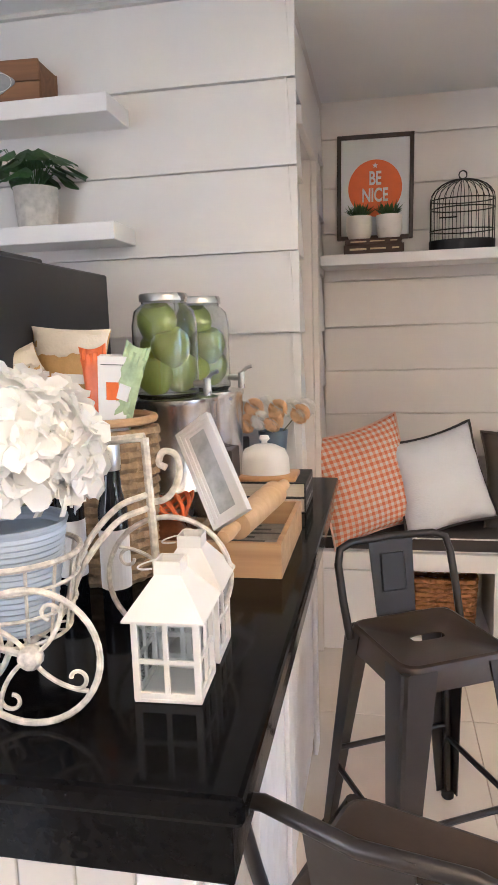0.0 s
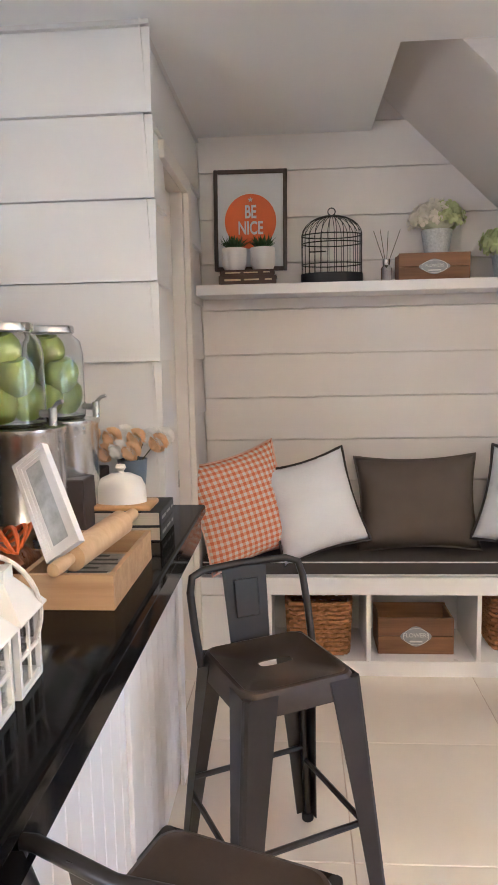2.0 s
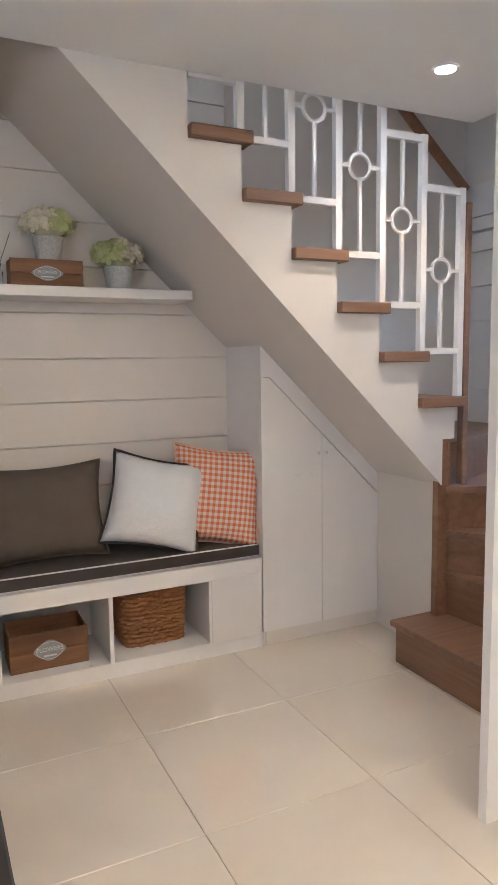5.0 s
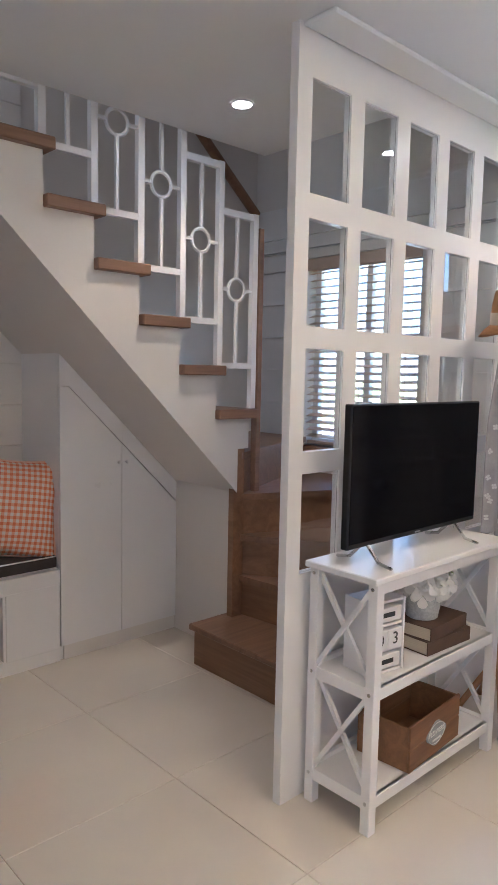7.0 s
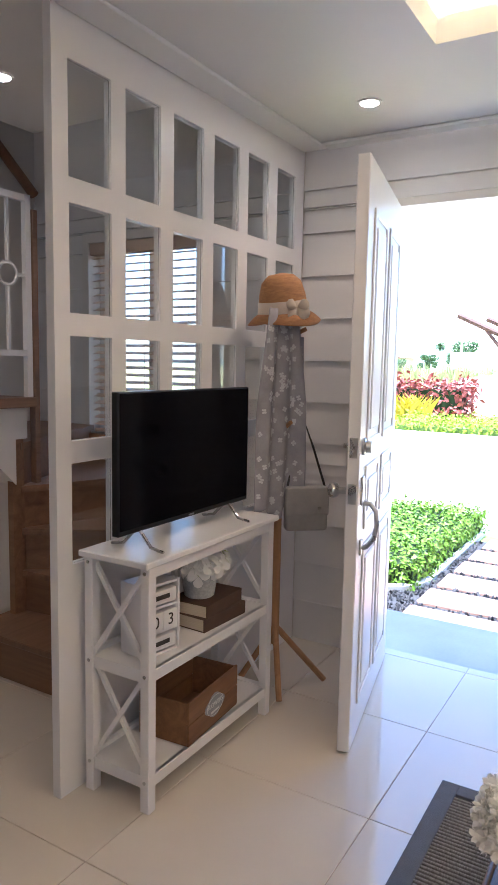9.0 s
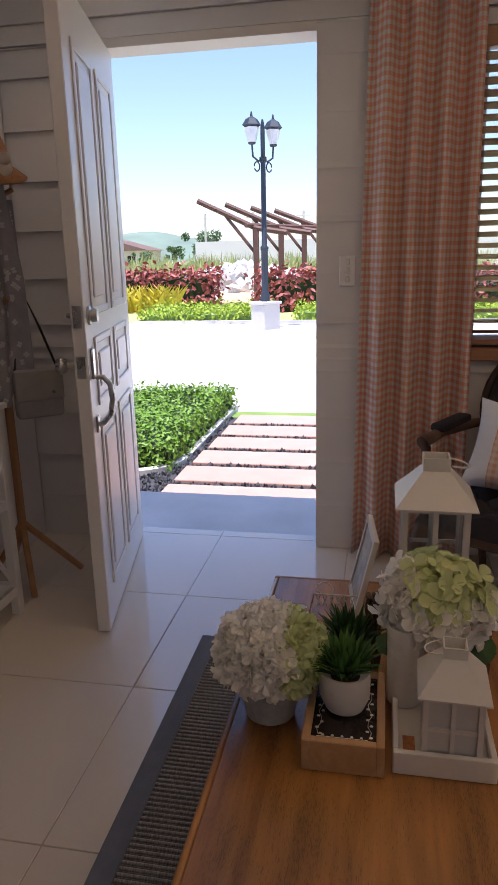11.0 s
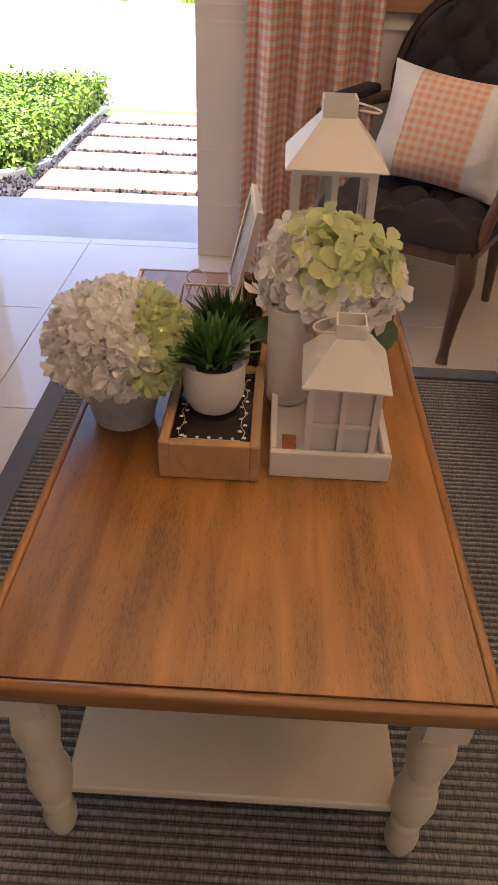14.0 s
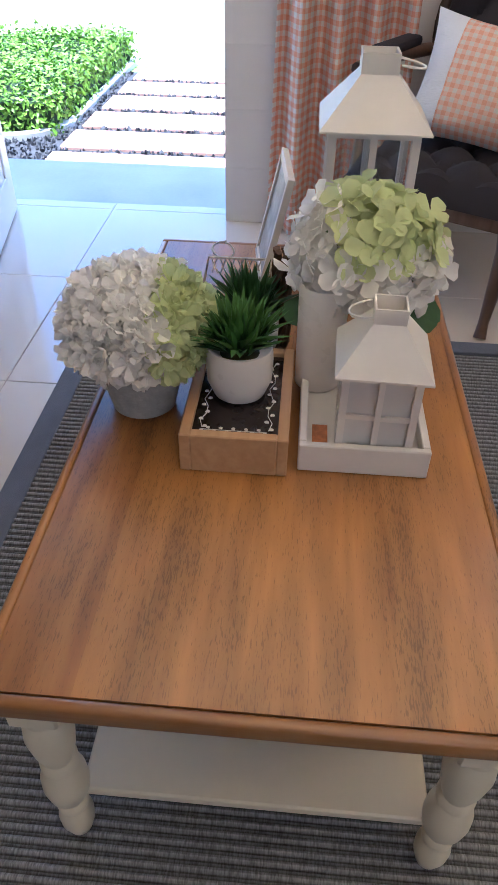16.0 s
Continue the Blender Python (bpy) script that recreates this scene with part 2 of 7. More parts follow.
def lathe(bm, profile, seg=24, m=None, cap=True):
    rings = []
    for r, z in profile:
        rings.append([bm.verts.new((r * math.cos(2 * math.pi * i / seg), r * math.sin(2 * math.pi * i / seg), z)) for i in range(seg)])
    for a, b in zip(rings, rings[1:]):
        for i in range(seg):
            j = (i + 1) % seg
            bm.faces.new((a[i], a[j], b[j], b[i]))
    if cap:
        bm.faces.new(rings[0][::-1])
        bm.faces.new(rings[-1])
    if m is not None:
        bmesh.ops.transform(bm, matrix=m, verts=[v for r in rings for v in r])
    return bm


def tube(bm, pts, r, seg=8, closed=False):
    pts = [Vector(p) for p in pts]
    n = len(pts)
    rings = []
    up = None
    for i, p in enumerate(pts):
        if closed:
            d = pts[(i + 1) % n] - pts[i - 1]
        else:
            d = pts[min(i + 1, n - 1)] - pts[max(i - 1, 0)]
        d.normalize()
        if up is None:
            up = d.orthogonal().normalized()
        up = (up - d * up.dot(d)).normalized()
        side = d.cross(up)
        rad = r[i] if isinstance(r, (list, tuple)) else r
        rings.append([bm.verts.new(p + (up * math.cos(2 * math.pi * k / seg) + side * math.sin(2 * math.pi * k / seg)) * rad) for k in range(seg)])
    for i in range(n if closed else n - 1):
        a, b = rings[i], rings[(i + 1) % n]
        for k in range(seg):
            j = (k + 1) % seg
            bm.faces.new((a[k], a[j], b[j], b[k]))
    if not closed:
        bm.faces.new(rings[0][::-1])
        bm.faces.new(rings[-1])
    return bm


def flowing(pts, n=6):
    """A smooth curve through the points."""
    p = [Vector(q) for q in pts]
    p = [p[0] * 2 - p[1]] + p + [p[-1] * 2 - p[-2]]
    out = []
    for a, b, c, d in zip(p, p[1:], p[2:], p[3:]):
        for k in range(n):
            t = k / n
            out.append(0.5 * (2 * b + (c - a) * t + (2 * a - 5 * b + 4 * c - d) * t * t + (3 * b - a - 3 * c + d) * t ** 3))
    return out + [p[-2]]


def prism(bm, outline, a, b, axis="y"):
    """A flat outline of pairs pushed from a to b along an axis."""
    def at(p, v):
        return {"y": (p[0], v, p[1]), "x": (v, p[0], p[1]), "z": (p[0], p[1], v)}[axis]
    lo = [bm.verts.new(at(p, a)) for p in outline]
    hi = [bm.verts.new(at(p, b)) for p in outline]
    n = len(outline)
    bm.faces.new(lo)
    bm.faces.new(hi[::-1])
    for i in range(n):
        j = (i + 1) % n
        bm.faces.new((lo[j], lo[i], hi[i], hi[j]))
    bmesh.ops.recalc_face_normals(bm, faces=bm.faces[:])
    return bm


def mesh_of(name, bm, material, smooth=False):
    me = bpy.data.meshes.new(name)
    bmesh.ops.recalc_face_normals(bm, faces=bm.faces[:])
    bm.to_mesh(me)
    bm.free()
    me.materials.append(material)
    if smooth:
        me.shade_smooth()
        me.set_sharp_from_angle(angle=radians(40))
    return me


def part(name, bm, material, parent=None, label="", smooth=False):
    ob = new(name, mesh_of(name, bm, material, smooth))
    if parent is not None:
        ob.parent = parent
    if label:
        ob["label"] = label
    return ob


def piece(name, me, parent, m):
    ob = new(name, me)
    ob.parent = parent
    ob.matrix_basis = m
    return ob


def thing(name, label, category, group="", kind="", m=None):
    ob = new(name)
    ob.empty_display_size = 0.05
    if m is not None:
        ob.matrix_world = m
    return tagged(ob, label, category, group, kind)


def solid(name, bm, material, label, category, group="", kind="", smooth=False, m=None):
    ob = part(name, bm, material, None, "", smooth)
    if m is not None:
        ob.matrix_world = m
    return tagged(ob, label, category, group, kind)


def B(*a, **k):
    return box(bmesh.new(), *a, **k)


def text_part(name, body, size, material, parent, m, depth=0.0006, bold=0.0):
    c = bpy.data.curves.new(name, "FONT")
    c.body, c.size, c.align_x, c.align_y, c.extrude, c.offset = body, size, "CENTER", "CENTER", depth, size * bold
    o = new(name, c)
    me = bpy.data.meshes.new_from_object(o)
    bpy.data.objects.remove(o)
    me.materials.append(material)
    t = new(name, me)
    t.parent = parent
    t.matrix_basis = m
    return t


def strips(a0, a1, z0, z1, holes):
    """The rectangle a0..a1 by z0..z1 less the holes, as rectangles."""
    cuts = sorted({z0, z1, *[z for h in holes for z in h[2:] if z0 < z < z1]})
    out = []
    for lo, hi in zip(cuts, cuts[1:]):
        spans = [(a0, a1)]
        for h0, h1, g0, g1 in holes:
            if g0 < hi - 1e-6 and g1 > lo + 1e-6:
                nxt = []
                for s0, s1 in spans:
                    if h0 > s0:
                        nxt.append((s0, min(s1, h0)))
                    if h1 < s1:
                        nxt.append((max(s0, h1), s1))
                spans = [s for s in nxt if s[1] - s[0] > 0.004]
        out += [(s0, s1, lo, hi) for s0, s1 in spans]
    return out


# ---- large structure ----
XW, XE, YS, YN, ZC = -2.2, 3.25, -2.4, 3.3, 2.388
ZT = 4.6  # top of the stairwell

floor = thing("floor", "polished cream porcelain floor tiles with thin joints", "floor", kind="structure")
part("screed", B(XW - 0.12, XE + 0.12, YS - 0.12, YN + 0.12, -0.2, -0.0035), GROUT, floor)

ceil_bm = bmesh.new()
TX0, TX1, TY0, TY1 = 0.0, 2.47, -1.9, 0.61
for a in ((XW - 0.1, TX0, YS - 0.1, 2.42), (TX0, TX1, YS - 0.1, TY0), (TX0, TX1, TY1, 2.42), (TX1, XE, YS - 0.1, 1.49), (XW - 0.1, 0.515, 2.42, YN)):
    box(ceil_bm, *a, ZC, ZC + 0.08)
ceiling = solid("ceiling", ceil_bm, CEIL, "smooth white painted ceiling with a lit recess", "ceiling", kind="structure")
rec = bmesh.new()
for a in ((TX0 - 0.25, TX0 - 0.2, TY0 - 0.25, TY1 + 0.25), (TX1 + 0.2, TX1 + 0.25, TY0 - 0.25, TY1 + 0.25), (TX0 - 0.2, TX1 + 0.2, TY0 - 0.25, TY0 - 0.2), (TX0 - 0.2, TX1 + 0.2, TY1 + 0.2, TY1 + 0.25)):
    box(rec, *a, ZC + 0.08, ZC + 0.24)
box(rec, TX0 - 0.25, TX1 + 0.25, TY0 - 0.25, TY1 + 0.25, ZC + 0.24, ZC + 0.3)
solid("ceiling_recess", rec, CEIL, "raised cream ceiling recess with hidden warm light", "ceiling", kind="structure")
solid("stairwell_ceiling", B(0.3, XE + 0.14, 1.40, YN + 0.13, ZT, ZT + 0.1), PLASTER, "plain cream ceiling over the stairwell", "ceiling", kind="structure")

DOOR = (0.138, 1.035, -0.2, 2.09)
WIN = (-1.9, -0.46, 0.90, 2.06)
SWIN = (2.05, 2.85, 0.95, 2.06)
east = thing("wall_east", "cream painted lap-board front wall with door and windows", "wall", kind="structure")
bm = bmesh.new()
for y0, y1, z0, z1 in strips(YS - 0.12, YN + 0.12, -0.2, ZT, [DOOR, WIN, SWIN]):
    box(bm, XE + 0.02, XE + 0.14, y0, y1, z0, z1)
part("core", bm, PLASTER, east)
north = thing("wall_north", "cream painted horizontal board wall behind the bench", "wall", kind="structure")
part("core", B(XW, XE + 0.02, YN + 0.014, YN + 0.13, -0.2, ZT), PLASTER, north)
solid("wall_south", B(XW, XE + 0.02, YS - 0.12, YS, -0.2, ZC), PLASTER, "plain cream wall closing the room", "wall", kind="structure")
solid("wall_west", B(XW - 0.12, XW, YS, YN, -0.2, ZC), PLASTER, "plain cream wall closing the kitchen", "wall", kind="structure")
up = bmesh.new()
box(up, 0.45, 0.51, 2.42, YN, ZC + 0.08, ZT)
box(up, 0.45, 2.42, 2.36, 2.42, ZC + 0.08, ZT)
box(up, 2.32, 2.38, 1.49, 2.36, ZC + 0.08, ZT)
box(up, 2.32, XE, 1.43, 1.49, ZC + 0.08, ZT)
solid("stairwell_wall", up, PLASTER, "plain cream upper walls round the stairwell", "wall", kind="structure")

SY, SX = 2.163, -0.268
kit = thing("wall_kitchen", "pale grey-white lap-board wall above the kitchen counter", "wall", kind="structure")
part("core", B(XW, SX - 0.02, SY + 0.02, SY + 0.14, 0, ZC), PLASTER, kit)
RDOOR = (2.44, 2.88, 0, 2.05)
ret = thing("wall_return", "pale lap-board return wall with a narrow trimmed doorway", "wall", kind="structure")
bm = bmesh.new()
for y0, y1, z0, z1 in strips(SY + 0.14, YN + 0.01, 0, ZC, [RDOOR]):
    box(bm, SX - 0.14, SX - 0.012, y0, y1, z0, z1)
part("core", bm, PLASTER, ret)


# ---- stairs ----
RISE, RUN = 0.2, 0.208
FY = 2.42   # face of the flight


def soffit_z(x):
    return 2.383 - 0.97 * (x - 0.714)


stairs = thing("staircase", "cream plastered staircase with brown wooden treads and winders", "staircase", kind="structure")
TREAD_X = [2.192 - 0.2085 * i for i in range(9)]
bm = bmesh.new()
for i, tx in enumerate(TREAD_X):
    x0, x1 = tx + 0.21 - 0.2085, tx + 0.21
    zt = 1.165 + 0.2 * i + (0.05 if i > 5 else 0)
    prism(bm, [(x0, soffit_z(x0)), (x1, soffit_z(x1)), (x1, zt), (x0, zt)] if i else [(x0, soffit_z(x0)), (2.335, soffit_z(2.335)), (2.335, 1.02), (2.402, 1.02), (2.402, zt), (x0, zt)], FY, YN, "y")
bmesh.ops.remove_doubles(bm, verts=bm.verts[:], dist=0.0004)
bmesh.ops.triangulate(bm, faces=bm.faces[:])
part("flight", bm, PLASTER, stairs)
for i, tx in enumerate(TREAD_X):
    zt = 1.21 + 0.2 * i
    if i > 5:
        break
    part("tread", B(tx, tx + 0.245, FY - 0.035, YN - 0.002, zt - 0.045, zt, bev=0.004), TREADWOOD, stairs)
# lower steps: one straight step, then winders round the newel
part("step", B(2.135, 2.75, 1.52, 2.48, 0, 0.172), STAIRWOOD, stairs)
part("tread", B(2.108, 2.75, 1.52, 2.492, 0.172, 0.2, bev=0.004), TREADWOOD, stairs)
PX, PY = 2.385, 2.44


def winder(angle, z0, z1, grow=0.0):
    """The piece of the turning corner that lies past an angle, from the newel."""
    a = radians(angle)
    d = (math.cos(a), math.sin(a))
    box_x, lo, hi = XE - 0.002, 1.53, YN - 0.004
    t = []
    if d[0] > 1e-6:
        t.append((box_x - PX) / d[0])
    if d[1] > 1e-6:
        t.append((hi - PY) / d[1])
    if d[1] < -1e-6:
        t.append((lo - PY) / d[1])
    k = min(t)
    ex, ey = PX + d[0] * k, PY + d[1] * k
    pts = [(PX - grow, PY - grow), (ex - grow * d[1] * -1, ey - grow)]
    if ey <= lo + 1e-4:
        pts.append((box_x, lo - grow))
    pts += [(box_x, hi), (PX - grow, hi)]
    bm = bmesh.new()
    prism(bm, pts, z0, z1, "z")
    return bm


for i, ang in enumerate((-84, -58, -22, 25)):
    z1 = 0.4 + 0.2 * i
    part("step", winder(ang, z1 - 0.2 if i else 0.2, z1 - 0.03), STAIRWOOD, stairs)
    part("tread", winder(ang, z1 - 0.03, z1, 0.02), TREADWOOD, stairs)
part("side_panel", B(2.318, 2.383, 2.425, 2.46, 0.2, 1.02), STAIRWOOD, stairs)

# ---- built-in bench and cupboard ----
bench = thing("built_in_bench", "white built-in bench with open cubbies under the seat", "bench")
BY = 2.91
part("plinth", B(SX + 0.01, 1.672, BY + 0.006, YN, 0, 0.062), WHITE, bench)
part("seat_board", B(SX + 0.01, 1.672, BY, YN, 0.368, 0.445, bev=0.002), WHITE, bench)
for x0 in (0.03, 0.457, 0.925, 1.395):
    part("divider", B(x0, x0 + 0.018, BY + 0.004, YN, 0.062, 0.368), WHITE, bench)
part("cubby_floor", B(0.03, 1.41, BY + 0.002, YN, 0.058, 0.07), WHITE, bench)
part("back_panel", B(0.03, 1.41, YN - 0.02, YN - 0.002, 0.07, 0.368), WHITE, bench)
part("left_door", B(SX + 0.012, 0.03, BY - 0.001, BY + 0.018, 0.064, 0.364, bev=0.0015), WHITE, bench)
part("right_door", B(1.408, 1.668, BY - 0.001, BY + 0.018, 0.064, 0.376, bev=0.0015), WHITE, bench)

cup = thing("stair_cupboard", "white flush cupboard doors under the stairs", "cupboard")
bm = bmesh.new()
prism(bm, [(1.675, 0), (1.695, 0), (1.695, soffit_z(1.695)), (1.675, soffit_z(1.675))], BY + 0.02, YN, "y")
part("side_panel", bm, WHITE, cup)
part("plinth", B(1.695, 2.345, BY + 0.01, BY + 0.03, 0, 0.07), CREAM, cup)
for x0, x1 in ((1.675, 2.006), (2.009, 2.345)):
    bm = bmesh.new()
    prism(bm, [(x0, 0.072), (x1, 0.072), (x1, soffit_z(x1) - 0.11 if x1 > 2.2 else 1.30 - 0.97 * (x1 - 1.72)), (x0 if x0 > 1.7 else 1.72, 1.30 - 0.97 * ((x0 if x0 > 1.7 else 1.72) - 1.72)), (x0, 1.30)], BY - 0.001, BY + 0.016, "y")
    d = part("door", bm, WHITE, cup)
part("fascia", prism(bmesh.new(), [(1.675, 1.303), (1.722, 1.303), (2.345, 0.70), (2.345, soffit_z(2.345) - 0.002), (1.675, soffit_z(1.675) - 0.002)], BY, BY + 0.018, "y"), WHITE, cup)
for kx in (1.985, 2.03):
    part("knob", lathe(bmesh.new(), [(0.004, 0), (0.004, 0.01), (0.009, 0.014), (0.009, 0.02), (0.004, 0.023)], 12, m=pose(kx, BY - 0.001, 0.93, 90, 0, 0)), WHITE, cup, smooth=True)
solid("wall_under_stairs", B(2.347, 2.384, 2.462, BY + 0.03, 0, 1.0), PLASTER, "plain cream wall beneath the stairs", "wall", kind="structure")

# ---- counter ----
counter = thing("kitchen_counter", "black polished granite counter on white panelled base", "counter")
part("worktop", B(-1.75, -0.153, 0.687, 2.372, 0.852, 0.888, bev=0.008, seg=2), GRANITE, counter)
part("apron", B(-1.7, -0.17, 0.704, 2.365, 0.768, 0.852, bev=0.002), GRANITE, counter)
part("base", B(-1.6, -0.235, 0.80, 2.155, 0, 0.768), WHITE, counter)

# ---- partition ----
partition = thing("partition", "white lattice partition with square clear panes", "partition", kind="structure")
PC = [(1.732, 1.915), (1.982, 2.163), (2.236, 2.419), (2.490, 2.670), (2.742, 2.915), (2.990, 3.160)]
PR = [(0.75, 1.068), (1.137, 1.457), (1.525, 1.846), (1.919, 2.248)]
bm = bmesh.new()
for x0, x1, z0, z1 in strips(1.67, XE - 0.002, 0, ZC, [(a, b, c, d) for a, b in PC for c, d in PR]):
    box(bm, x0, x1, 1.455, 1.487, z0, z1)
bmesh.ops.remove_doubles(bm, verts=bm.verts[:], dist=0.0005)
part("lattice", bm, WHITE, partition)
for a, b in PC:
    for c, d in PR:
        p = part("pane", B(a + 0.001, b - 0.001, 1.463, 1.467, c + 0.001, d - 0.001), GLASS, partition)
        p.visible_shadow = False

# ---- front door ----
door = thing("front_door", "white panelled front door standing open into the room", "door", kind="structure", m=pose(3.262, 0.985, 0, 0, 0, 180 + 11.8))
part("leaf", B(0, 0.885, -0.022, 0.022, 0.008, 2.07, bev=0.003), WHITE, door)



# ---- lattice railing on the stairs ----
rail = thing("stair_railing", "white metal stair railing with ring panels", "railing")
for k in range(7):
    px = 2.434 - 0.2145 * k
    zb = 1.21 + 0.2 * k
    part("post", B(px - 0.015, px + 0.015, 2.428, 2.456, zb, 2.117 + 0.196 * k), WHITE, rail)
for k in range(6):
    x1, x0 = 2.419 - 0.2145 * k, 2.434 - 0.2145 * (k + 1) + 0.015
    zc = 1.76 + 0.196 * k
    xm = (x0 + x1) / 2
    panel = part("top_bar", B(x0, x1, 2.43, 2.454, zc + 0.325, zc + 0.355), WHITE, rail)
    part("bottom_bar", B(x0, x1, 2.43, 2.454, zc - 0.362, zc - 0.336), WHITE, rail)
    ring = bmesh.new()
    tube(ring, [(xm + 0.05 * math.cos(a), 2.442, zc + 0.05 * math.sin(a)) for a in [2 * math.pi * i / 28 for i in range(28)]], 0.008, 6, True)
    part("ring", ring, WHITE, rail, smooth=True)
    part("upright", B(xm - 0.007, xm + 0.007, 2.436, 2.449, zc + 0.05, zc + 0.325), WHITE, rail)
    part("upright", B(xm - 0.007, xm + 0.007, 2.436, 2.449, zc - 0.336, zc - 0.05), WHITE, rail)
    part("stub", B(x0, xm - 0.05, 2.436, 2.449, zc - 0.007, zc + 0.007), WHITE, rail)
    part("stub", B(xm + 0.05, x1, 2.436, 2.449, zc - 0.007, zc + 0.007), WHITE, rail)
newel = solid("newel_post", B(2.462, 2.492, 2.43, 2.47, 0.8, 2.06, bev=0.003), TREADWOOD, "slim dark wooden newel post at the stair turn", "post")
hand = bmesh.new()
tube(hand, [(3.2, 3.24, 2.36), (2.82, 3.24, 2.68), (1.9, 3.24, 3.5)], 0.03, 10)
solid("wall_handrail", hand, STAIRWOOD, "dark brown wooden handrail along the stair wall", "handrail", smooth=True)

# ---- boards ----


def lap_mesh(w, h, lean=0.018, thick=0.008):
    """A lapped board along x, its back on y = 0 and its face towards -y; the foot stands proud."""
    bm = bmesh.new()
    prism(bm, [(0, 0.0015), (-thick - lean, 0.0015), (-thick - lean + 0.001, 0.004), (-thick, h), (0, h)], 0, w, "x")
    return mesh_of("lap_board", bm, SIDING)


def groove_mesh(w, h):
    bm = bmesh.new()
    box(bm, 0, w, -0.014, 0, 0.0025, h - 0.0025, bev=0.002)
    return mesh_of("board", bm, BOARD)


# east wall: boards run along y and face -x
for r in range(12):
    for y0, y1, z0, z1 in strips(YS, YN, 0.2 * r, min(ZC, 0.2 * r + 0.2), [DOOR[:3] + (2.12,), (WIN[0] - 0.05, WIN[1] + 0.05, WIN[2] - 0.05, WIN[3] + 0.05), (SWIN[0] - 0.05, SWIN[1] + 0.05, SWIN[2] - 0.05, SWIN[3] + 0.05), (1.452, 1.498, 0, 3)]):
        piece("board", lap_mesh(y1 - y0, z1 - z0), east, pose(XE + 0.02, y1, z0, 0, 0, -90))
# kitchen wall faces -y, lines at .245
for r in range(-1, 10):
    z0, z1 = max(0.0, 0.16 + 0.245 * r), min(ZC, 0.405 + 0.245 * r)
    if z1 - z0 > 0.02:
        piece("board", lap_mesh(SX - XW + 0.016, z1 - z0, 0.016), kit, pose(XW, SY + 0.02, z0))
        for y0, y1, a, b in strips(SY + 0.0, YN, z0, z1, [(RDOOR[0] - 0.0, RDOOR[1] + 0.075, 0, 2.12)]):
            piece("board", lap_mesh(y1 - y0, b - a, 0.014, 0.004), ret, pose(SX - 0.014, y0, a, 0, 0, 90))
# nook wall: flush boards with fine joints
zs = [0.0, 0.195, 0.395, 0.595, 0.797, 0.998, 1.2, 1.402, 1.61, 1.82, 2.022, 2.23, 2.43, 2.63, 2.83]
for z0, z1 in zip(zs, zs[1:]):
    piece("board", groove_mesh(1.69 - SX, z1 - z0), north, pose(SX, YN + 0.014, z0))

# return doorway: casing and shut door
part("casing", B(SX - 0.012, SX + 0.012, RDOOR[1], RDOOR[1] + 0.07, 0, 2.11, bev=0.003), CREAM, ret)
part("casing", B(SX - 0.012, SX + 0.012, RDOOR[0] - 0.06, RDOOR[1], 2.05, 2.11, bev=0.003), CREAM, ret)
part("jamb", B(SX - 0.14, SX - 0.012, RDOOR[1] - 0.025, RDOOR[1], 0, 2.05), CREAM, ret)
door_i = thing("inner_door", "narrow cream interior door, shut, in a trimmed doorway", "door", kind="structure")
part("leaf", B(SX - 0.10, SX - 0.06, RDOOR[0] + 0.002, RDOOR[1] - 0.027, 0.006, 2.045, bev=0.003), CREAM, door_i)
part("strike_plate", B(SX - 0.06, SX - 0.056, RDOOR[1] - 0.05, RDOOR[1] - 0.03, 0.86, 0.93), STEEL, door_i)

# ---- crown strips and fittings on the ceiling ----
solid("cornice_partition", B(1.68, XE - 0.02, 1.33, 1.452, ZC - 0.016, ZC - 0.001, bev=0.005), CEIL, "thin white cornice step above the partition", "trim", kind="structure")
solid("cornice_front", B(3.17, XE - 0.002, YS, 1.33, ZC - 0.016, ZC - 0.001, bev=0.005), CEIL, "thin white cornice step along the front wall", "trim", kind="structure")
GLOW = mat("lamp_glow", (1.0, 0.93, 0.82), 0.5, var=0, bump=0, emit=20)
COVE = mat("cove_glow", (1.0, 0.72, 0.36), 0.5, var=0, bump=0, emit=6)


def downlight():
    d = thing("downlight", "small round recessed ceiling light, switched on", "ceiling light", "ceiling downlights")
    part("trim_ring", lathe(bmesh.new(), [(0.047, 0), (0.05, -0.006), (0.036, -0.006), (0.035, 0.001)], 28, cap=False), WHITE, d, smooth=True)
    part("lamp", lathe(bmesh.new(), [(0.035, -0.004), (0.02, -0.0045), (0.001, -0.005)], 24), GLOW, d, "glowing white lamp face")
    return d


dl = downlight()
dl.matrix_world = pose(1.97, 2.03, ZC - 0.001)
copy_thing(dl, pose(2.82, 0.965, ZC - 0.001))
copy_thing(dl, pose(2.82, -1.2, ZC - 0.001))
for i, a in enumerate(((TX0 - 0.19, TX0 - 0.17, TY0, TY1), (TX1 + 0.17, TX1 + 0.19, TY0, TY1), (TX0, TX1, TY1 + 0.17, TY1 + 0.19), (TX0, TX1, TY0 - 0.19, TY0 - 0.17))):
    solid("cove_strip", B(*a, ZC + 0.085, ZC + 0.10), COVE, "warm light strip hidden in the ceiling recess", "light strip", "recess light strips")

# ---- windows ----
BLIND_W = wood_mat("blind_slat_wood", (0.48, 0.34, 0.24), (0.64, 0.47, 0.35), 2, "y", 0.5)
BLIND_B = wood_mat("brown_blind_wood", (0.32, 0.145, 0.06), (0.50, 0.26, 0.12), 2, "y", 0.45)
CORD = mat("pale_cord", (0.6, 0.52, 0.42), 0.9, var=0.1, scale=40)


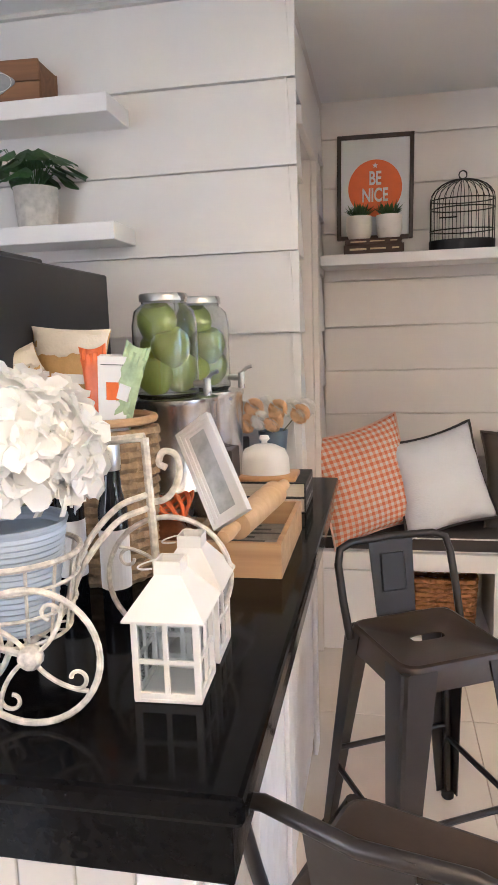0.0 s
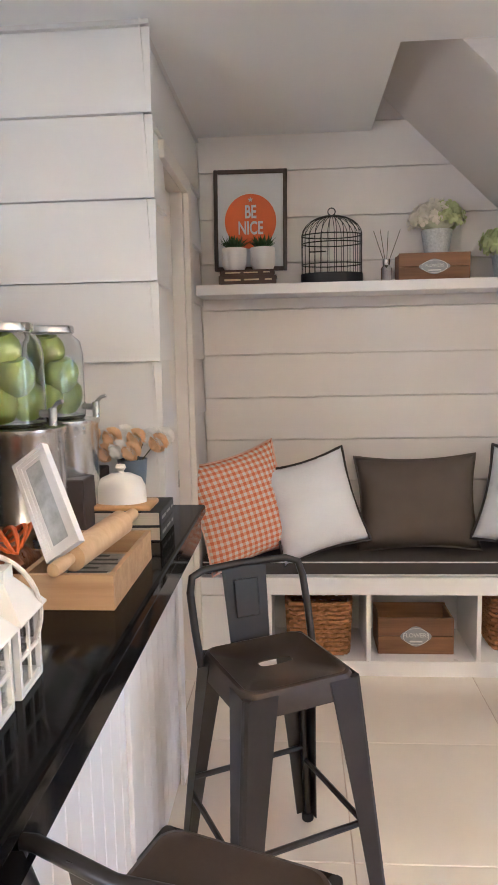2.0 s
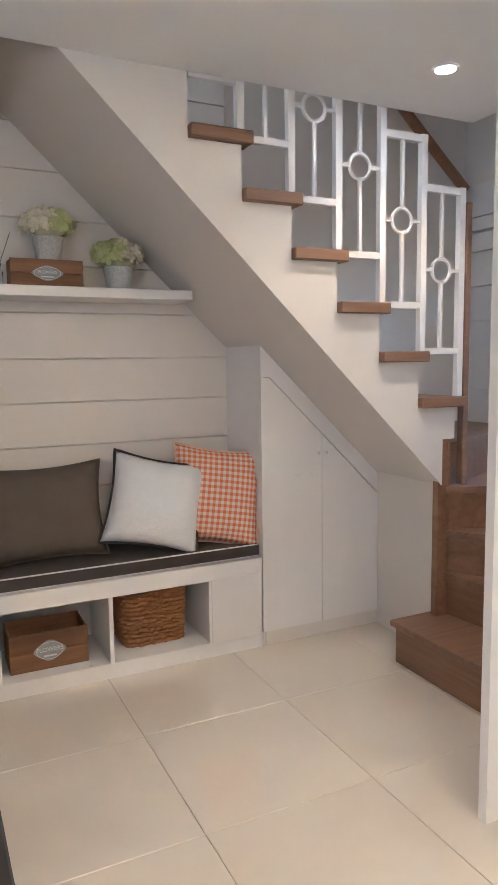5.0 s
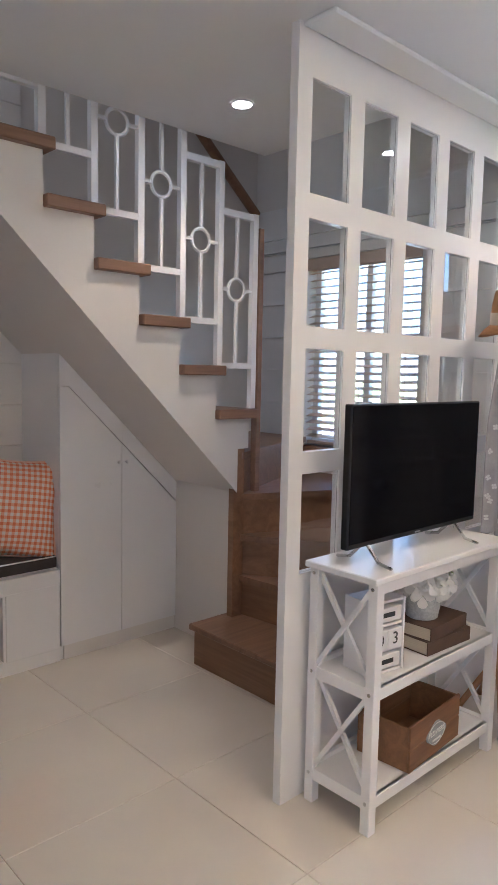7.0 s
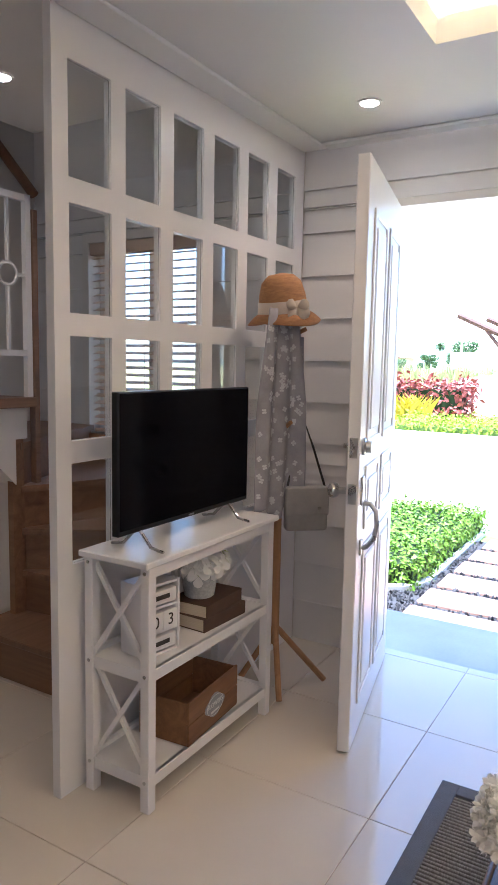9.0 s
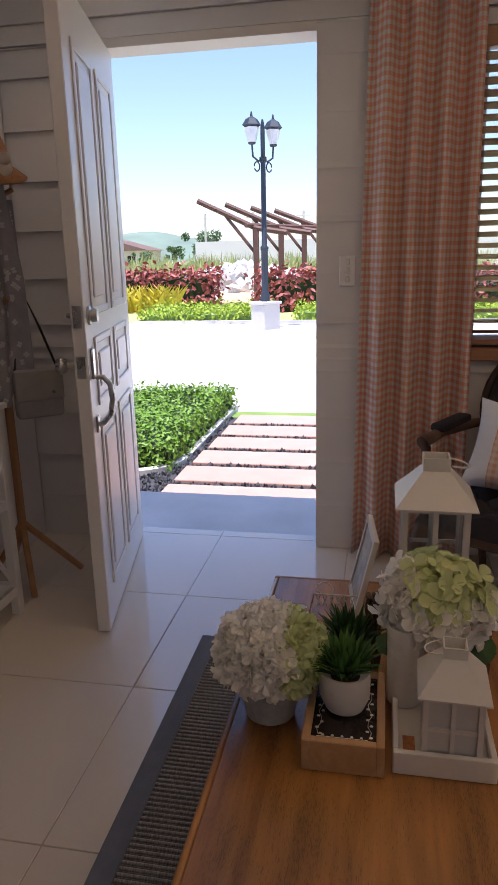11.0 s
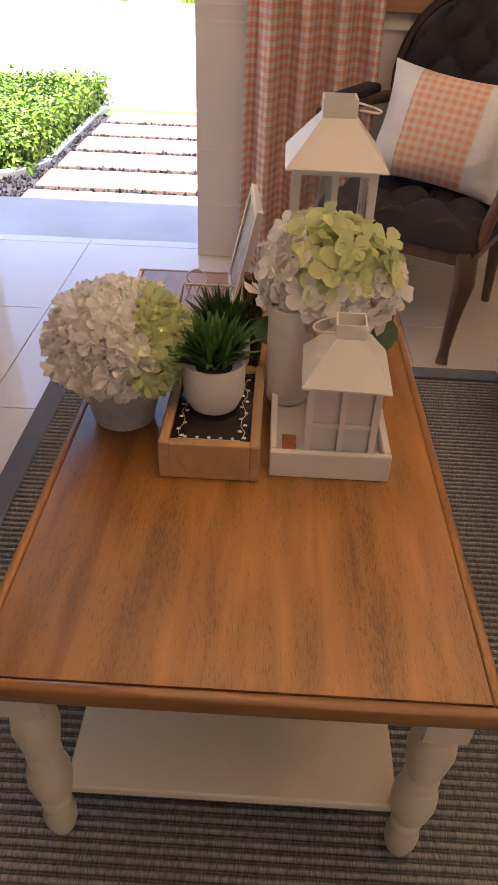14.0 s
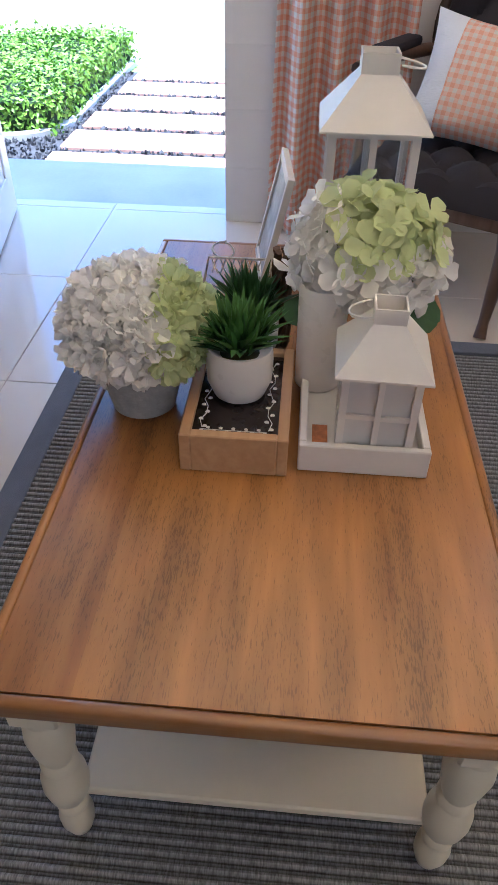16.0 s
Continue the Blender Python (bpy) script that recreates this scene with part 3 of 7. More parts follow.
def window(name, label, y0, y1, z0, z1, slatmat, tilt, blindlabel, low):
    w = thing(name, label, "window", kind="structure")
    fr = bmesh.new()
    for a in ((y0, y0 + 0.04, z0, z1), (y1 - 0.04, y1, z0, z1), (y0 + 0.04, y1 - 0.04, z0, z0 + 0.04), (y0 + 0.04, y1 - 0.04, z1 - 0.04, z1), ((y0 + y1) / 2 - 0.02, (y0 + y1) / 2 + 0.02, z0 + 0.04, z1 - 0.04)):
        box(fr, XE + 0.09, XE + 0.13, *a)
    part("window_frame", fr, WHITE, w)
    p = part("pane", B(XE + 0.108, XE + 0.112, y0 + 0.04, y1 - 0.04, z0 + 0.04, z1 - 0.04), GLASS, w)
    p.visible_shadow = False
    tr = bmesh.new()
    for a in ((y0 - 0.05, y0, z0 - 0.05, z1 + 0.05), (y1, y1 + 0.05, z0 - 0.05, z1 + 0.05), (y0, y1, z1, z1 + 0.05)):
        box(tr, XE - 0.004, XE + 0.02, *a)
    part("casing", tr, CREAM, w)
    part("window_sill", B(XE - 0.03, XE + 0.09, y0 - 0.05, y1 + 0.05, z0 - 0.05, z0, bev=0.004), BLIND_B, w, "dark wooden sill")
    b = thing(name.replace("window", "blind").rstrip("_0123456789"), blindlabel, "blind", "wooden window blinds")
    part("headrail", B(XE + 0.0, XE + 0.06, y0 + 0.005, y1 - 0.005, z1 - 0.07, z1 - 0.003, bev=0.003), slatmat, b)
    sl = bmesh.new()
    box(sl, -0.024, 0.024, y0 + 0.01, y1 - 0.01, -0.0014, 0.0014)
    me = mesh_of("slat", sl, slatmat)
    z = low
    while z < z1 - 0.08:
        piece("slat", me, b, pose(XE + 0.045, 0, z, 0, tilt, 0))
        z += 0.042
    part("bottom_rail", B(XE + 0.03, XE + 0.06, y0 + 0.01, y1 - 0.01, low - 0.05, low - 0.03, bev=0.003), slatmat, b)
    for f in (0.12, 0.5, 0.88):
        yy = y0 + (y1 - y0) * f
        part("cord", B(XE + 0.022, XE + 0.0235, yy - 0.001, yy + 0.001, low - 0.04, z1 - 0.05), CORD, b)
        part("cord", B(XE + 0.066, XE + 0.0675, yy - 0.001, yy + 0.001, low - 0.04, z1 - 0.05), CORD, b)
    return w


window("window_1", "wide white-framed front window with a dark sill", *WIN[:2], WIN[2], WIN[3], BLIND_B, 20, "brown wooden venetian blind, lowered with slats open", WIN[2] + 0.06)
window("window_2", "white-framed stair window with a dark sill", *SWIN[:2], SWIN[2], SWIN[3], BLIND_W, -18, "light brown wooden venetian blind over the stair window", SWIN[2] + 0.06)

# ---- door fittings ----
LW = 0.885
for z0, z1 in ((0.14, 0.74), (0.80, 1.03), (1.10, 1.92)):
    for u0, u1 in ((0.11, 0.41), (0.475, 0.775)):
        for side in (-1, 1):
            fr = bmesh.new()
            y0, y1 = (0.021, 0.029) if side > 0 else (-0.029, -0.021)
            for a in ((u0, u0 + 0.025, z0, z1), (u1 - 0.025, u1, z0, z1), (u0 + 0.025, u1 - 0.025, z0, z0 + 0.025), (u0 + 0.025, u1 - 0.025, z1 - 0.025, z1)):
                box(fr, a[0], a[1], y0, y1, a[2], a[3], bev=0.003)
            part("panel_moulding", fr, WHITE, door)
            part("panel", B(u0 + 0.055, u1 - 0.055, min(y0, y1), max(y0, y1), z0 + 0.055, z1 - 0.055, bev=0.005), WHITE, door)
for z in (1.105, 0.945):
    part("latch_plate", B(LW - 0.001, LW + 0.002, -0.014, 0.014, z - 0.035, z + 0.035), STEEL, door)
# inside knob and thumb-turn, outside handle
part("knob", lathe(bmesh.new(), [(0.03, 0.0), (0.03, 0.006), (0.012, 0.01), (0.012, 0.035), (0.024, 0.042), (0.029, 0.055), (0.026, 0.068), (0.012, 0.075)], 20, m=pose(LW - 0.06, -0.022, 0.945, 90, 0, 0)), STEEL, door, "round steel door knob", smooth=True)
part("thumb_turn", lathe(bmesh.new(), [(0.026, 0), (0.026, 0.008), (0.008, 0.01), (0.008, 0.024)], 18, m=pose(LW - 0.06, -0.022, 1.105, 90, 0, 0)), STEEL, door, smooth=True)
part("lock_cylinder", lathe(bmesh.new(), [(0.03, 0), (0.03, 0.008), (0.022, 0.012), (0.02, 0.03), (0.016, 0.032)], 18, m=pose(LW - 0.06, 0.022, 1.105, -90, 0, 0)), STEEL, door, smooth=True)
hb = bmesh.new()
box(hb, LW - 0.08, LW - 0.04, 0.022, 0.03, 0.90, 1.0, bev=0.003)
box(hb, LW - 0.075, LW - 0.045, 0.022, 0.03, 0.72, 0.775, bev=0.003)
tube(hb, [(LW - 0.06, 0.03, 0.905), (LW - 0.06, 0.055, 0.905), (LW - 0.06, 0.075, 0.88), (LW - 0.06, 0.08, 0.83), (LW - 0.06, 0.07, 0.78), (LW - 0.06, 0.045, 0.75), (LW - 0.06, 0.03, 0.745)], 0.009, 10)
part("pull_handle", hb, STEEL, door, "curved steel pull handle", smooth=True)
fr = bmesh.new()
box(fr, XE - 0.006, XE + 0.135, DOOR[1] - 0.002, DOOR[1] + 0.03, 0, 2.12)
box(fr, XE - 0.006, XE + 0.135, DOOR[0], DOOR[1] - 0.002, 2.085, 2.12)
solid("door_frame", fr, CREAM, "cream painted timber frame of the front doorway", "door frame", kind="structure")
solid("jamb_panel", B(XE - 0.003, XE + 0.14, -0.42, DOOR[0], 0, 2.12), SIDING, "pale painted panel beside the front doorway", "wall", kind="structure")
sw = thing("light_switch", "white plastic light switch plate beside the door", "switch")
part("plate", B(XE - 0.012, XE - 0.003, -0.02, 0.045, 1.15, 1.27, bev=0.003), WHITE, sw)
for i in range(3):
    part("rocker", B(XE - 0.016, XE - 0.012, 0.004, 0.02, 1.165 + 0.034 * i, 1.19 + 0.034 * i, bev=0.002), CREAM, sw)

# ---- floor tiles ----
tm = mesh_of("tile", B(0.0012, 0.5988, 0.0012, 0.5988, -0.008, 0.0, bev=0.0015), TILE)
tn = mesh_of("tile", B(0.0012, 0.063, 0.0012, 0.5988, -0.008, 0.0, bev=0.0015), TILE)
for i in range(-4, 6):
    for j in range(-4, 6):
        piece("tile", tn if i == 5 else tm, floor, pose(0.312 + 0.6 * i, 0.6 * j - 0.006, 0))


# ---- plants and flowers ----
PETAL_P = mat("peach_petal", (0.86, 0.56, 0.31), 0.8, var=0.15, scale=30, bump=0.1)
LEAF = mat("deep_green_leaf", (0.035, 0.10, 0.022), 0.45, var=0.35, scale=12, bump=0.15)
LEAF_L = mat("fresh_green_leaf", (0.07, 0.17, 0.03), 0.5, var=0.35, scale=20, bump=0.15)
CORE = mat("pale_green_core", (0.62, 0.62, 0.42), 0.8, var=0.3, scale=20)
STEMS = mat("green_brown_stem", (0.09, 0.085, 0.035), 0.8, var=0.3, scale=20)
CERAMIC = mat("white_ceramic", (0.76, 0.72, 0.68), 0.3, var=0.03, scale=10, bump=0.02)
rng = random.Random(7)


def petal(bm, c, nrm, up, s, cup=0.7):
    side = up.cross(nrm).normalized()
    pts = []
    for u, v, h in ((0.03, 0, 0), (0.28, 0.26, 0.12), (0.62, 0.47, 0.30), (0.92, 0.32, 0.34), (1.06, 0, 0.22), (0.92, -0.32, 0.38), (0.62, -0.47, 0.26), (0.28, -0.26, 0.12)):
        pts.append(bm.verts.new(c + up * (u * s) + side * (v * s) + nrm * (h * s * cup)))
    mid = bm.verts.new(c + up * (0.55 * s) + nrm * (0.06 * s * cup))
    for i in range(8):
        bm.faces.new((mid, pts[i], pts[(i + 1) % 8]))


def floret(bm, c, nrm, s, k=4, cup=0.75):
    up = nrm.orthogonal().normalized()
    up.rotate(Matrix.Rotation(rng.uniform(0, 6.28), 3, nrm))
    for i in range(k):
        d = up.copy()
        d.rotate(Matrix.Rotation(2 * math.pi * i / k + rng.uniform(-0.2, 0.2), 3, nrm))
        petal(bm, c, nrm, d, s * rng.uniform(0.85, 1.12), cup * rng.uniform(0.6, 1.5))


def petal_mat(name, base, var):
    """Thin petals that let part of the light through."""
    m = mat(name, base, 0.7, var=var, scale=30, bump=0.1)
    n, l = m.node_tree.nodes, m.node_tree.links
    tr, mx = n.new("ShaderNodeBsdfTranslucent"), n.new("ShaderNodeMixShader")
    mx.inputs[0].default_value = 0.4
    tr.inputs[0].default_value = (*base, 1)
    l.new(n["Principled BSDF"].outputs[0], mx.inputs[1])
    l.new(tr.outputs[0], mx.inputs[2])
    l.new(mx.outputs[0], n["Material Output"].inputs[0])
    return m


PETAL_W = petal_mat("white_petal", (0.94, 0.915, 0.87), 0.06)
PETAL_C = petal_mat("cream_petal", (0.90, 0.84, 0.70), 0.1)
PETAL_G = petal_mat("lime_petal", (0.66, 0.71, 0.36), 0.15)
FLORETS = {}


def floret_mesh(material, s, v):
    key = (material.name, s, v)
    if key not in FLORETS:
        bm = bmesh.new()
        floret(bm, Vector((0, 0, 0)), Vector((0, 0, 1)), s)
        FLORETS[key] = mesh_of("floret", bm, material)
        FLORETS[key].shade_smooth()
    return FLORETS[key]


def blossom(parent, c, r, n, s, kinds, squash=0.85, low=-0.55, cup=0.75, core_mat=None):
    """A round head of four-petalled florets. kinds: (name, material, test on the direction)."""
    single = n <= 300
    bms = {k[0]: bmesh.new() for k in kinds}
    for i in range(n):
        z = 1 - (1 - low) * (i + 0.5) / n
        a = i * 2.39996
        q = math.sqrt(max(0, 1 - z * z))
        d = Vector((q * math.cos(a), q * math.sin(a), z))
        rr = r * rng.uniform(0.82, 1.05)
        at = Vector(c) + Vector((d.x * rr, d.y * rr, d.z * rr * squash))
        tip = (d + Vector((rng.gauss(0, 0.28), rng.gauss(0, 0.28), rng.gauss(0.1, 0.28)))).normalized()
        for name, m_, test in kinds:
            if test(d):
                if single:
                    k = rng.uniform(0.85, 1.15)
                    m = Matrix.Translation(at) @ tip.to_track_quat("Z", "Y").to_matrix().to_4x4() @ pose(0, 0, 0, 0, 0, rng.uniform(0, 90)) @ Matrix.Diagonal((k, k, k, 1))
                    piece("floret", floret_mesh(m_, s, rng.randrange(5)), parent, m)
                else:
                    floret(bms[name], at, tip, s, 4, cup)
                break
    core = bmesh.new()
    bmesh.ops.create_icosphere(core, subdivisions=2, radius=r * 0.76, matrix=Matrix.Translation(c) @ Matrix.Diagonal((1, 1, squash, 1)))
    part("flower_core", core, core_mat or CORE, parent)
    for name, m_, test in kinds:
        if len(bms[name].verts):
            tagged(part(name, bms[name], m_, parent), kind="stuff")


def spikes(parent, c, r, n, length, width, material, name="leaves"):
    bm = bmesh.new()
    for i in range(n):
        a = i * 2.39996
        el = radians(rng.uniform(30, 85))
        d = Vector((math.cos(a) * math.cos(el), math.sin(a) * math.cos(el), math.sin(el)))
        p = Vector(c) + Vector((math.cos(a), math.sin(a), 0)) * r * rng.uniform(0.1, 0.8)
        side = d.cross(Vector((0, 0, 1))).normalized()
        L = length * rng.uniform(0.7, 1.1)
        nrm = side.cross(d)
        p0, p1, p2 = p, p + d * L * 0.5 - Vector((0, 0, 0.0)), p + d * L - Vector((0, 0, L * 0.12))
        v = [bm.verts.new(q) for q in (p0 - side * width * 0.6, p0 + side * width * 0.6, p1 + side * width, p1 - side * width, p1 + nrm * -width * 0.5, p2)]
        bm.faces.new((v[0], v[1], v[4]))
        bm.faces.new((v[1], v[2], v[4]))
        bm.faces.new((v[3], v[0], v[4]))
        bm.faces.new((v[2], v[5], v[4]))
        bm.faces.new((v[5], v[3], v[4]))
    part(name, bm, material, parent)


def pot(profile, material, parent, name="pot", m=None, label=""):
    return part(name, lathe(bmesh.new(), profile, 32, m=m), material, parent, label, smooth=True)


# ---- pillows and cushion ----
def cushion_shape(w, h, t, n=18):
    bm = bmesh.new()
    uv = bm.loops.layers.uv.new("cloth")
    grid = {}
    for s in (-1, 1):
        for i in range(n + 1):
            for j in range(n + 1):
                u, v = 2 * i / n - 1, 2 * j / n - 1
                if s > 0 and (abs(u) == 1 or abs(v) == 1):
                    grid[s, i, j] = grid[-1, i, j]
                    continue
                k = (max(0, 1 - abs(u) ** 2.6) * max(0, 1 - abs(v) ** 2.6)) ** 0.6
                pin = 1 - 0.11 * (1 - u * u) * (v * v) * abs(v)
                pin2 = 1 - 0.10 * (1 - v * v) * (u * u) * abs(u)
                wr = (0.009 * math.sin(9 * u + 5 * v * s) * math.sin(7 * v - 3 * u) + 0.006 * math.sin(13 * (u * v) + 6 * u) + 0.005 * math.sin(17 * v + 4 * u * s)) * (u * u + v * v)
                grid[s, i, j] = bm.verts.new((u * w / 2 * pin2, s * (t / 2 * k + wr * k), v * h / 2 * pin))
    for s in (-1, 1):
        for i in range(n):
            for j in range(n):
                ids = [(i, j), (i + 1, j), (i + 1, j + 1), (i, j + 1)]
                if s > 0:
                    ids = ids[::-1]
                f = bm.faces.new([grid[s, a, b] for a, b in ids])
                for lp, (a, b) in zip(f.loops, ids):
                    lp[uv].uv = (a / n, b / n)
    edge = [(i, 0) for i in range(n)] + [(n, j) for j in range(n)] + [(n - i, n) for i in range(n)] + [(0, n - j) for j in range(n)]
    rim = [grid[-1, a, b].co.copy() for a, b in edge]
    return bm, rim


def pillow(label, w, h, t, cloth, trim, m, group, seam=0.006):
    p = thing("throw_pillow", label, "pillow", group, m=m)
    bm, rim = cushion_shape(w, h, t)
    me = bpy.data.meshes.new("cover")
    bm.to_mesh(me)
    bm.free()
    me.materials.append(cloth)
    me.shade_smooth()
    c = new("cover", me)
    c.parent = p
    tb = bmesh.new()
    tube(tb, rim, seam, 6, True)
    part("piping", tb, trim, p, smooth=True)
    return p


PIPE_O = mat("peach_piping", (0.78, 0.50, 0.38), 0.9, var=0.1, scale=40)
PIPE_D = mat("dark_piping", (0.05, 0.042, 0.042), 0.9, var=0.1, scale=40)
PIPE_W = mat("white_piping", (0.75, 0.73, 0.70), 0.9, var=0.05, scale=40)
cush = thing("bench_cushion", "charcoal bench cushion with white piping", "cushion")
part("pad", B(-0.253, 1.668, 2.93, 3.292, 0.446, 0.512, bev=0.012, seg=3), CHARCOAL, cush, smooth=True)
tb = bmesh.new()
tube(tb, [(-0.25, 2.931, 0.507), (0.5, 2.929, 0.508), (1.665, 2.931, 0.507)], 0.0035, 6)
part("piping", tb, PIPE_W, cush, smooth=True)
tb = bmesh.new()
tube(tb, [(-0.25, 2.931, 0.452), (0.5, 2.929, 0.452), (1.665, 2.931, 0.452)], 0.003, 6)
part("piping", tb, PIPE_W, cush, smooth=True)
PG = "pillows on the bench"
pillow("orange and white gingham throw pillow propped on the bench", 0.445, 0.49, 0.25, GINGHAM, PIPE_O, pose(-0.075, 2.995, 0.742, -14, -13, 24), PG)
pillow("white ribbed throw pillow with dark piping on the bench", 0.41, 0.435, 0.25, WHITECLOTH, PIPE_D, pose(0.235, 3.03, 0.735, -16, -13, 16), PG, 0.0085)
pillow("plain taupe rectangular throw pillow on the bench", 0.55, 0.435, 0.25, TAUPE, TAUPE, pose(0.705, 3.15, 0.72, -14, -1, 0), PG)
pillow("white ribbed throw pillow with dark piping on the bench", 0.45, 0.43, 0.25, WHITECLOTH, PIPE_D, pose(1.195, 3.05, 0.735, -16, 12, -14), PG, 0.0085)
pillow("orange and white gingham throw pillow propped on the bench", 0.445, 0.485, 0.25, GINGHAM, PIPE_O, pose(1.502, 3.06, 0.735, -14, 7, -18), PG)

# ---- baskets and crates under the bench ----
WICKER = mat("honey_wicker", (0.30, 0.13, 0.045), 0.7, var=0.2, scale=50, bump=0.4, fine=200, rnd=0.2)
CRATEWOOD = wood_mat("aged_crate_wood", (0.10, 0.045, 0.02), (0.25, 0.12, 0.05), 3, "x", 0.6, rnd=0.3)
PLATE = mat("grey_enamel_plate", (0.30, 0.31, 0.32), 0.5, var=0.15, scale=60)
PLATE_W = mat("pale_plate_print", (0.68, 0.68, 0.67), 0.6, var=0.05)


def basket(x0, x1, y0, y1, z0, z1, label):
    b = thing("wicker_basket", label, "basket", "baskets under the bench")
    h = (z1 - z0) / 12
    for r in range(12):
        bm = bmesh.new()
        pts = []
        zz = z0 + h * (r + 0.5)
        gx, gy = (x1 - x0) / 2 * (0.93 + 0.07 * r / 11), (y1 - y0) / 2 * (0.93 + 0.07 * r / 11)
        n = 64
        for i in range(n):
            a = 2 * math.pi * i / n
            c, s = math.cos(a), math.sin(a)
            k = (abs(c) ** 6 + abs(s) ** 6) ** (-1 / 6)
            wob = 0.0035 * (1 if (i + r) % 2 else -1)
            pts.append(((x0 + x1) / 2 + c * k * (gx + wob), (y0 + y1) / 2 + s * k * (gy + wob), zz + 0.002 * math.sin(i * 1.7 + r)))
        tube(bm, pts, h * 0.5, 6, True)
        part("weave", bm, WICKER, b, smooth=True)
    part("base", B(x0 + 0.015, x1 - 0.015, y0 + 0.015, y1 - 0.015, z0 + 0.001, z0 + 0.012), WICKER, b)
    return b


basket(0.115, 0.395, 2.96, 3.22, 0.071, 0.318, "square honey-brown woven basket in a bench cubby")
basket(1.02, 1.325, 3.02, 3.26, 0.071, 0.328, "square honey-brown woven basket in a bench cubby")


def crate(name, label, w, d, h, m, group, text="", dark=False):
    """An open slatted wooden box; its front faces -y."""
    c = thing(name, label, "crate", group, m=m)
    t = 0.009
    for z0, z1 in ((0.002, h * 0.49), (h * 0.51, h)):
        part("slat", B(-w / 2, w / 2, -d / 2, -d / 2 + t, z0, z1, bev=0.0015), CRATEWOOD, c)
        part("slat", B(-w / 2, w / 2, d / 2 - t, d / 2, z0, z1, bev=0.0015), CRATEWOOD, c)
    for s in (-1, 1):
        part("end_board", B(min(s * w / 2, s * (w / 2 - t)), max(s * w / 2, s * (w / 2 - t)), -d / 2 + t, d / 2 - t, 0.002, h * 0.97, bev=0.0015), CRATEWOOD, c)
    part("base", B(-w / 2 + t, w / 2 - t, -d / 2 + t, d / 2 - t, 0, 0.008), CRATEWOOD, c)
    pl = bmesh.new()
    rx, rz = min(0.062, w * 0.2), h * 0.25
    prism(pl, [(rx * math.cos(a) * (1.0 + 0.10 * math.cos(4 * a)), h * 0.5 + rz * math.sin(a) * (1 + 0.10 * math.cos(4 * a))) for a in [2 * math.pi * i / 32 for i in range(32)]], -d / 2 - 0.003, -d / 2, "y")
    label_plate = part("label_plate", pl, PLATE, c, "oval grey label plate")
    ring = bmesh.new()
    tube(ring, [(rx * 0.9 * math.cos(a), -d / 2 - 0.0032, h * 0.5 + rz * 0.9 * math.sin(a)) for a in [2 * math.pi * i / 28 for i in range(28)]], 0.0012, 4, True)
    part("rim", ring, PLATE_W, label_plate)
    if text:
        text_part("lettering", text, rz * 0.62, PLATE_W, label_plate, pose(0, -d / 2 - 0.0034, h * 0.53, 90, 0, 0))
        part("bar", B(-rx * 0.45, rx * 0.45, -d / 2 - 0.004, -d / 2 - 0.003, h * 0.5 - rz * 0.62, h * 0.5 - rz * 0.45), PLATE_W, label_plate)
    return c


CG = "wooden label crates"
crate("wooden_crate", "aged brown wooden crate with an oval label in a cubby", 0.33, 0.2, 0.168, pose(0.68, 3.085, 0.07, 0, 0, 0), CG, "FLOWERS")

# ---- high shelf in the nook ----
shelf_n = solid("wall_shelf", B(SX + 0.006, 1.405, 3.06, 3.299, 1.661, 1.705, bev=0.002), WHITE, "long white floating shelf on the board wall", "shelf")
SHZ = 1.7055
FRAMEW = wood_mat("dark_frame_wood", (0.035, 0.022, 0.018), (0.08, 0.05, 0.04), 4, "z", 0.4)
POSTER = mat("poster_paper", (0.74, 0.75, 0.76), 0.7, var=0.02, scale=5)
ORANGE = mat("orange_print", (0.78, 0.17, 0.045), 0.7, var=0.06, scale=25)
pic = thing("framed_poster", "framed poster with an orange disc hung on the board wall", "picture", m=pose(-0.036, 3.289, 1.787, -0.5, 0.6, 0))
PW, PH = 0.335, 0.45
fr = bmesh.new()
for a in ((-PW / 2, -PW / 2 + 0.018, 0, PH), (PW / 2 - 0.018, PW / 2, 0, PH), (-PW / 2 + 0.018, PW / 2 - 0.018, 0, 0.018), (-PW / 2 + 0.018, PW / 2 - 0.018, PH - 0.018, PH)):
    box(fr, a[0], a[1], -0.012, 0.01, a[2], a[3], bev=0.002)
part("frame", fr, FRAMEW, pic, "thin dark wooden frame")
sheet = part("poster", B(-PW / 2 + 0.018, PW / 2 - 0.018, -0.002, 0.006, 0.018, PH - 0.018), POSTER, pic)
disc = bmesh.new()
prism(disc, [(0.118 * math.cos(a), 0.222 + 0.122 * math.sin(a)) for a in [2 * math.pi * i / 48 for i in range(48)]], -0.0032, -0.002, "y")
part("orange_disc", disc, ORANGE, sheet)
star = bmesh.new()
prism(star, [((0.013 if i % 2 == 0 else 0.0055) * math.sin(math.pi * i / 5), 0.318 + (0.013 if i % 2 == 0 else 0.0055) * math.cos(math.pi * i / 5)) for i in range(10)], -0.0042, -0.0032, "y")
part("star", star, POSTER, sheet)
for body, zz, sz in (("BE", 0.262, 0.072), ("NICE", 0.19, 0.072)):
    t = text_part("lettering", body, sz, POSTER, sheet, pose(0, -0.0038, zz, 90, 0, 0) @ Matrix.Diagonal((0.72, 1.12, 1, 1)), bold=0.024)

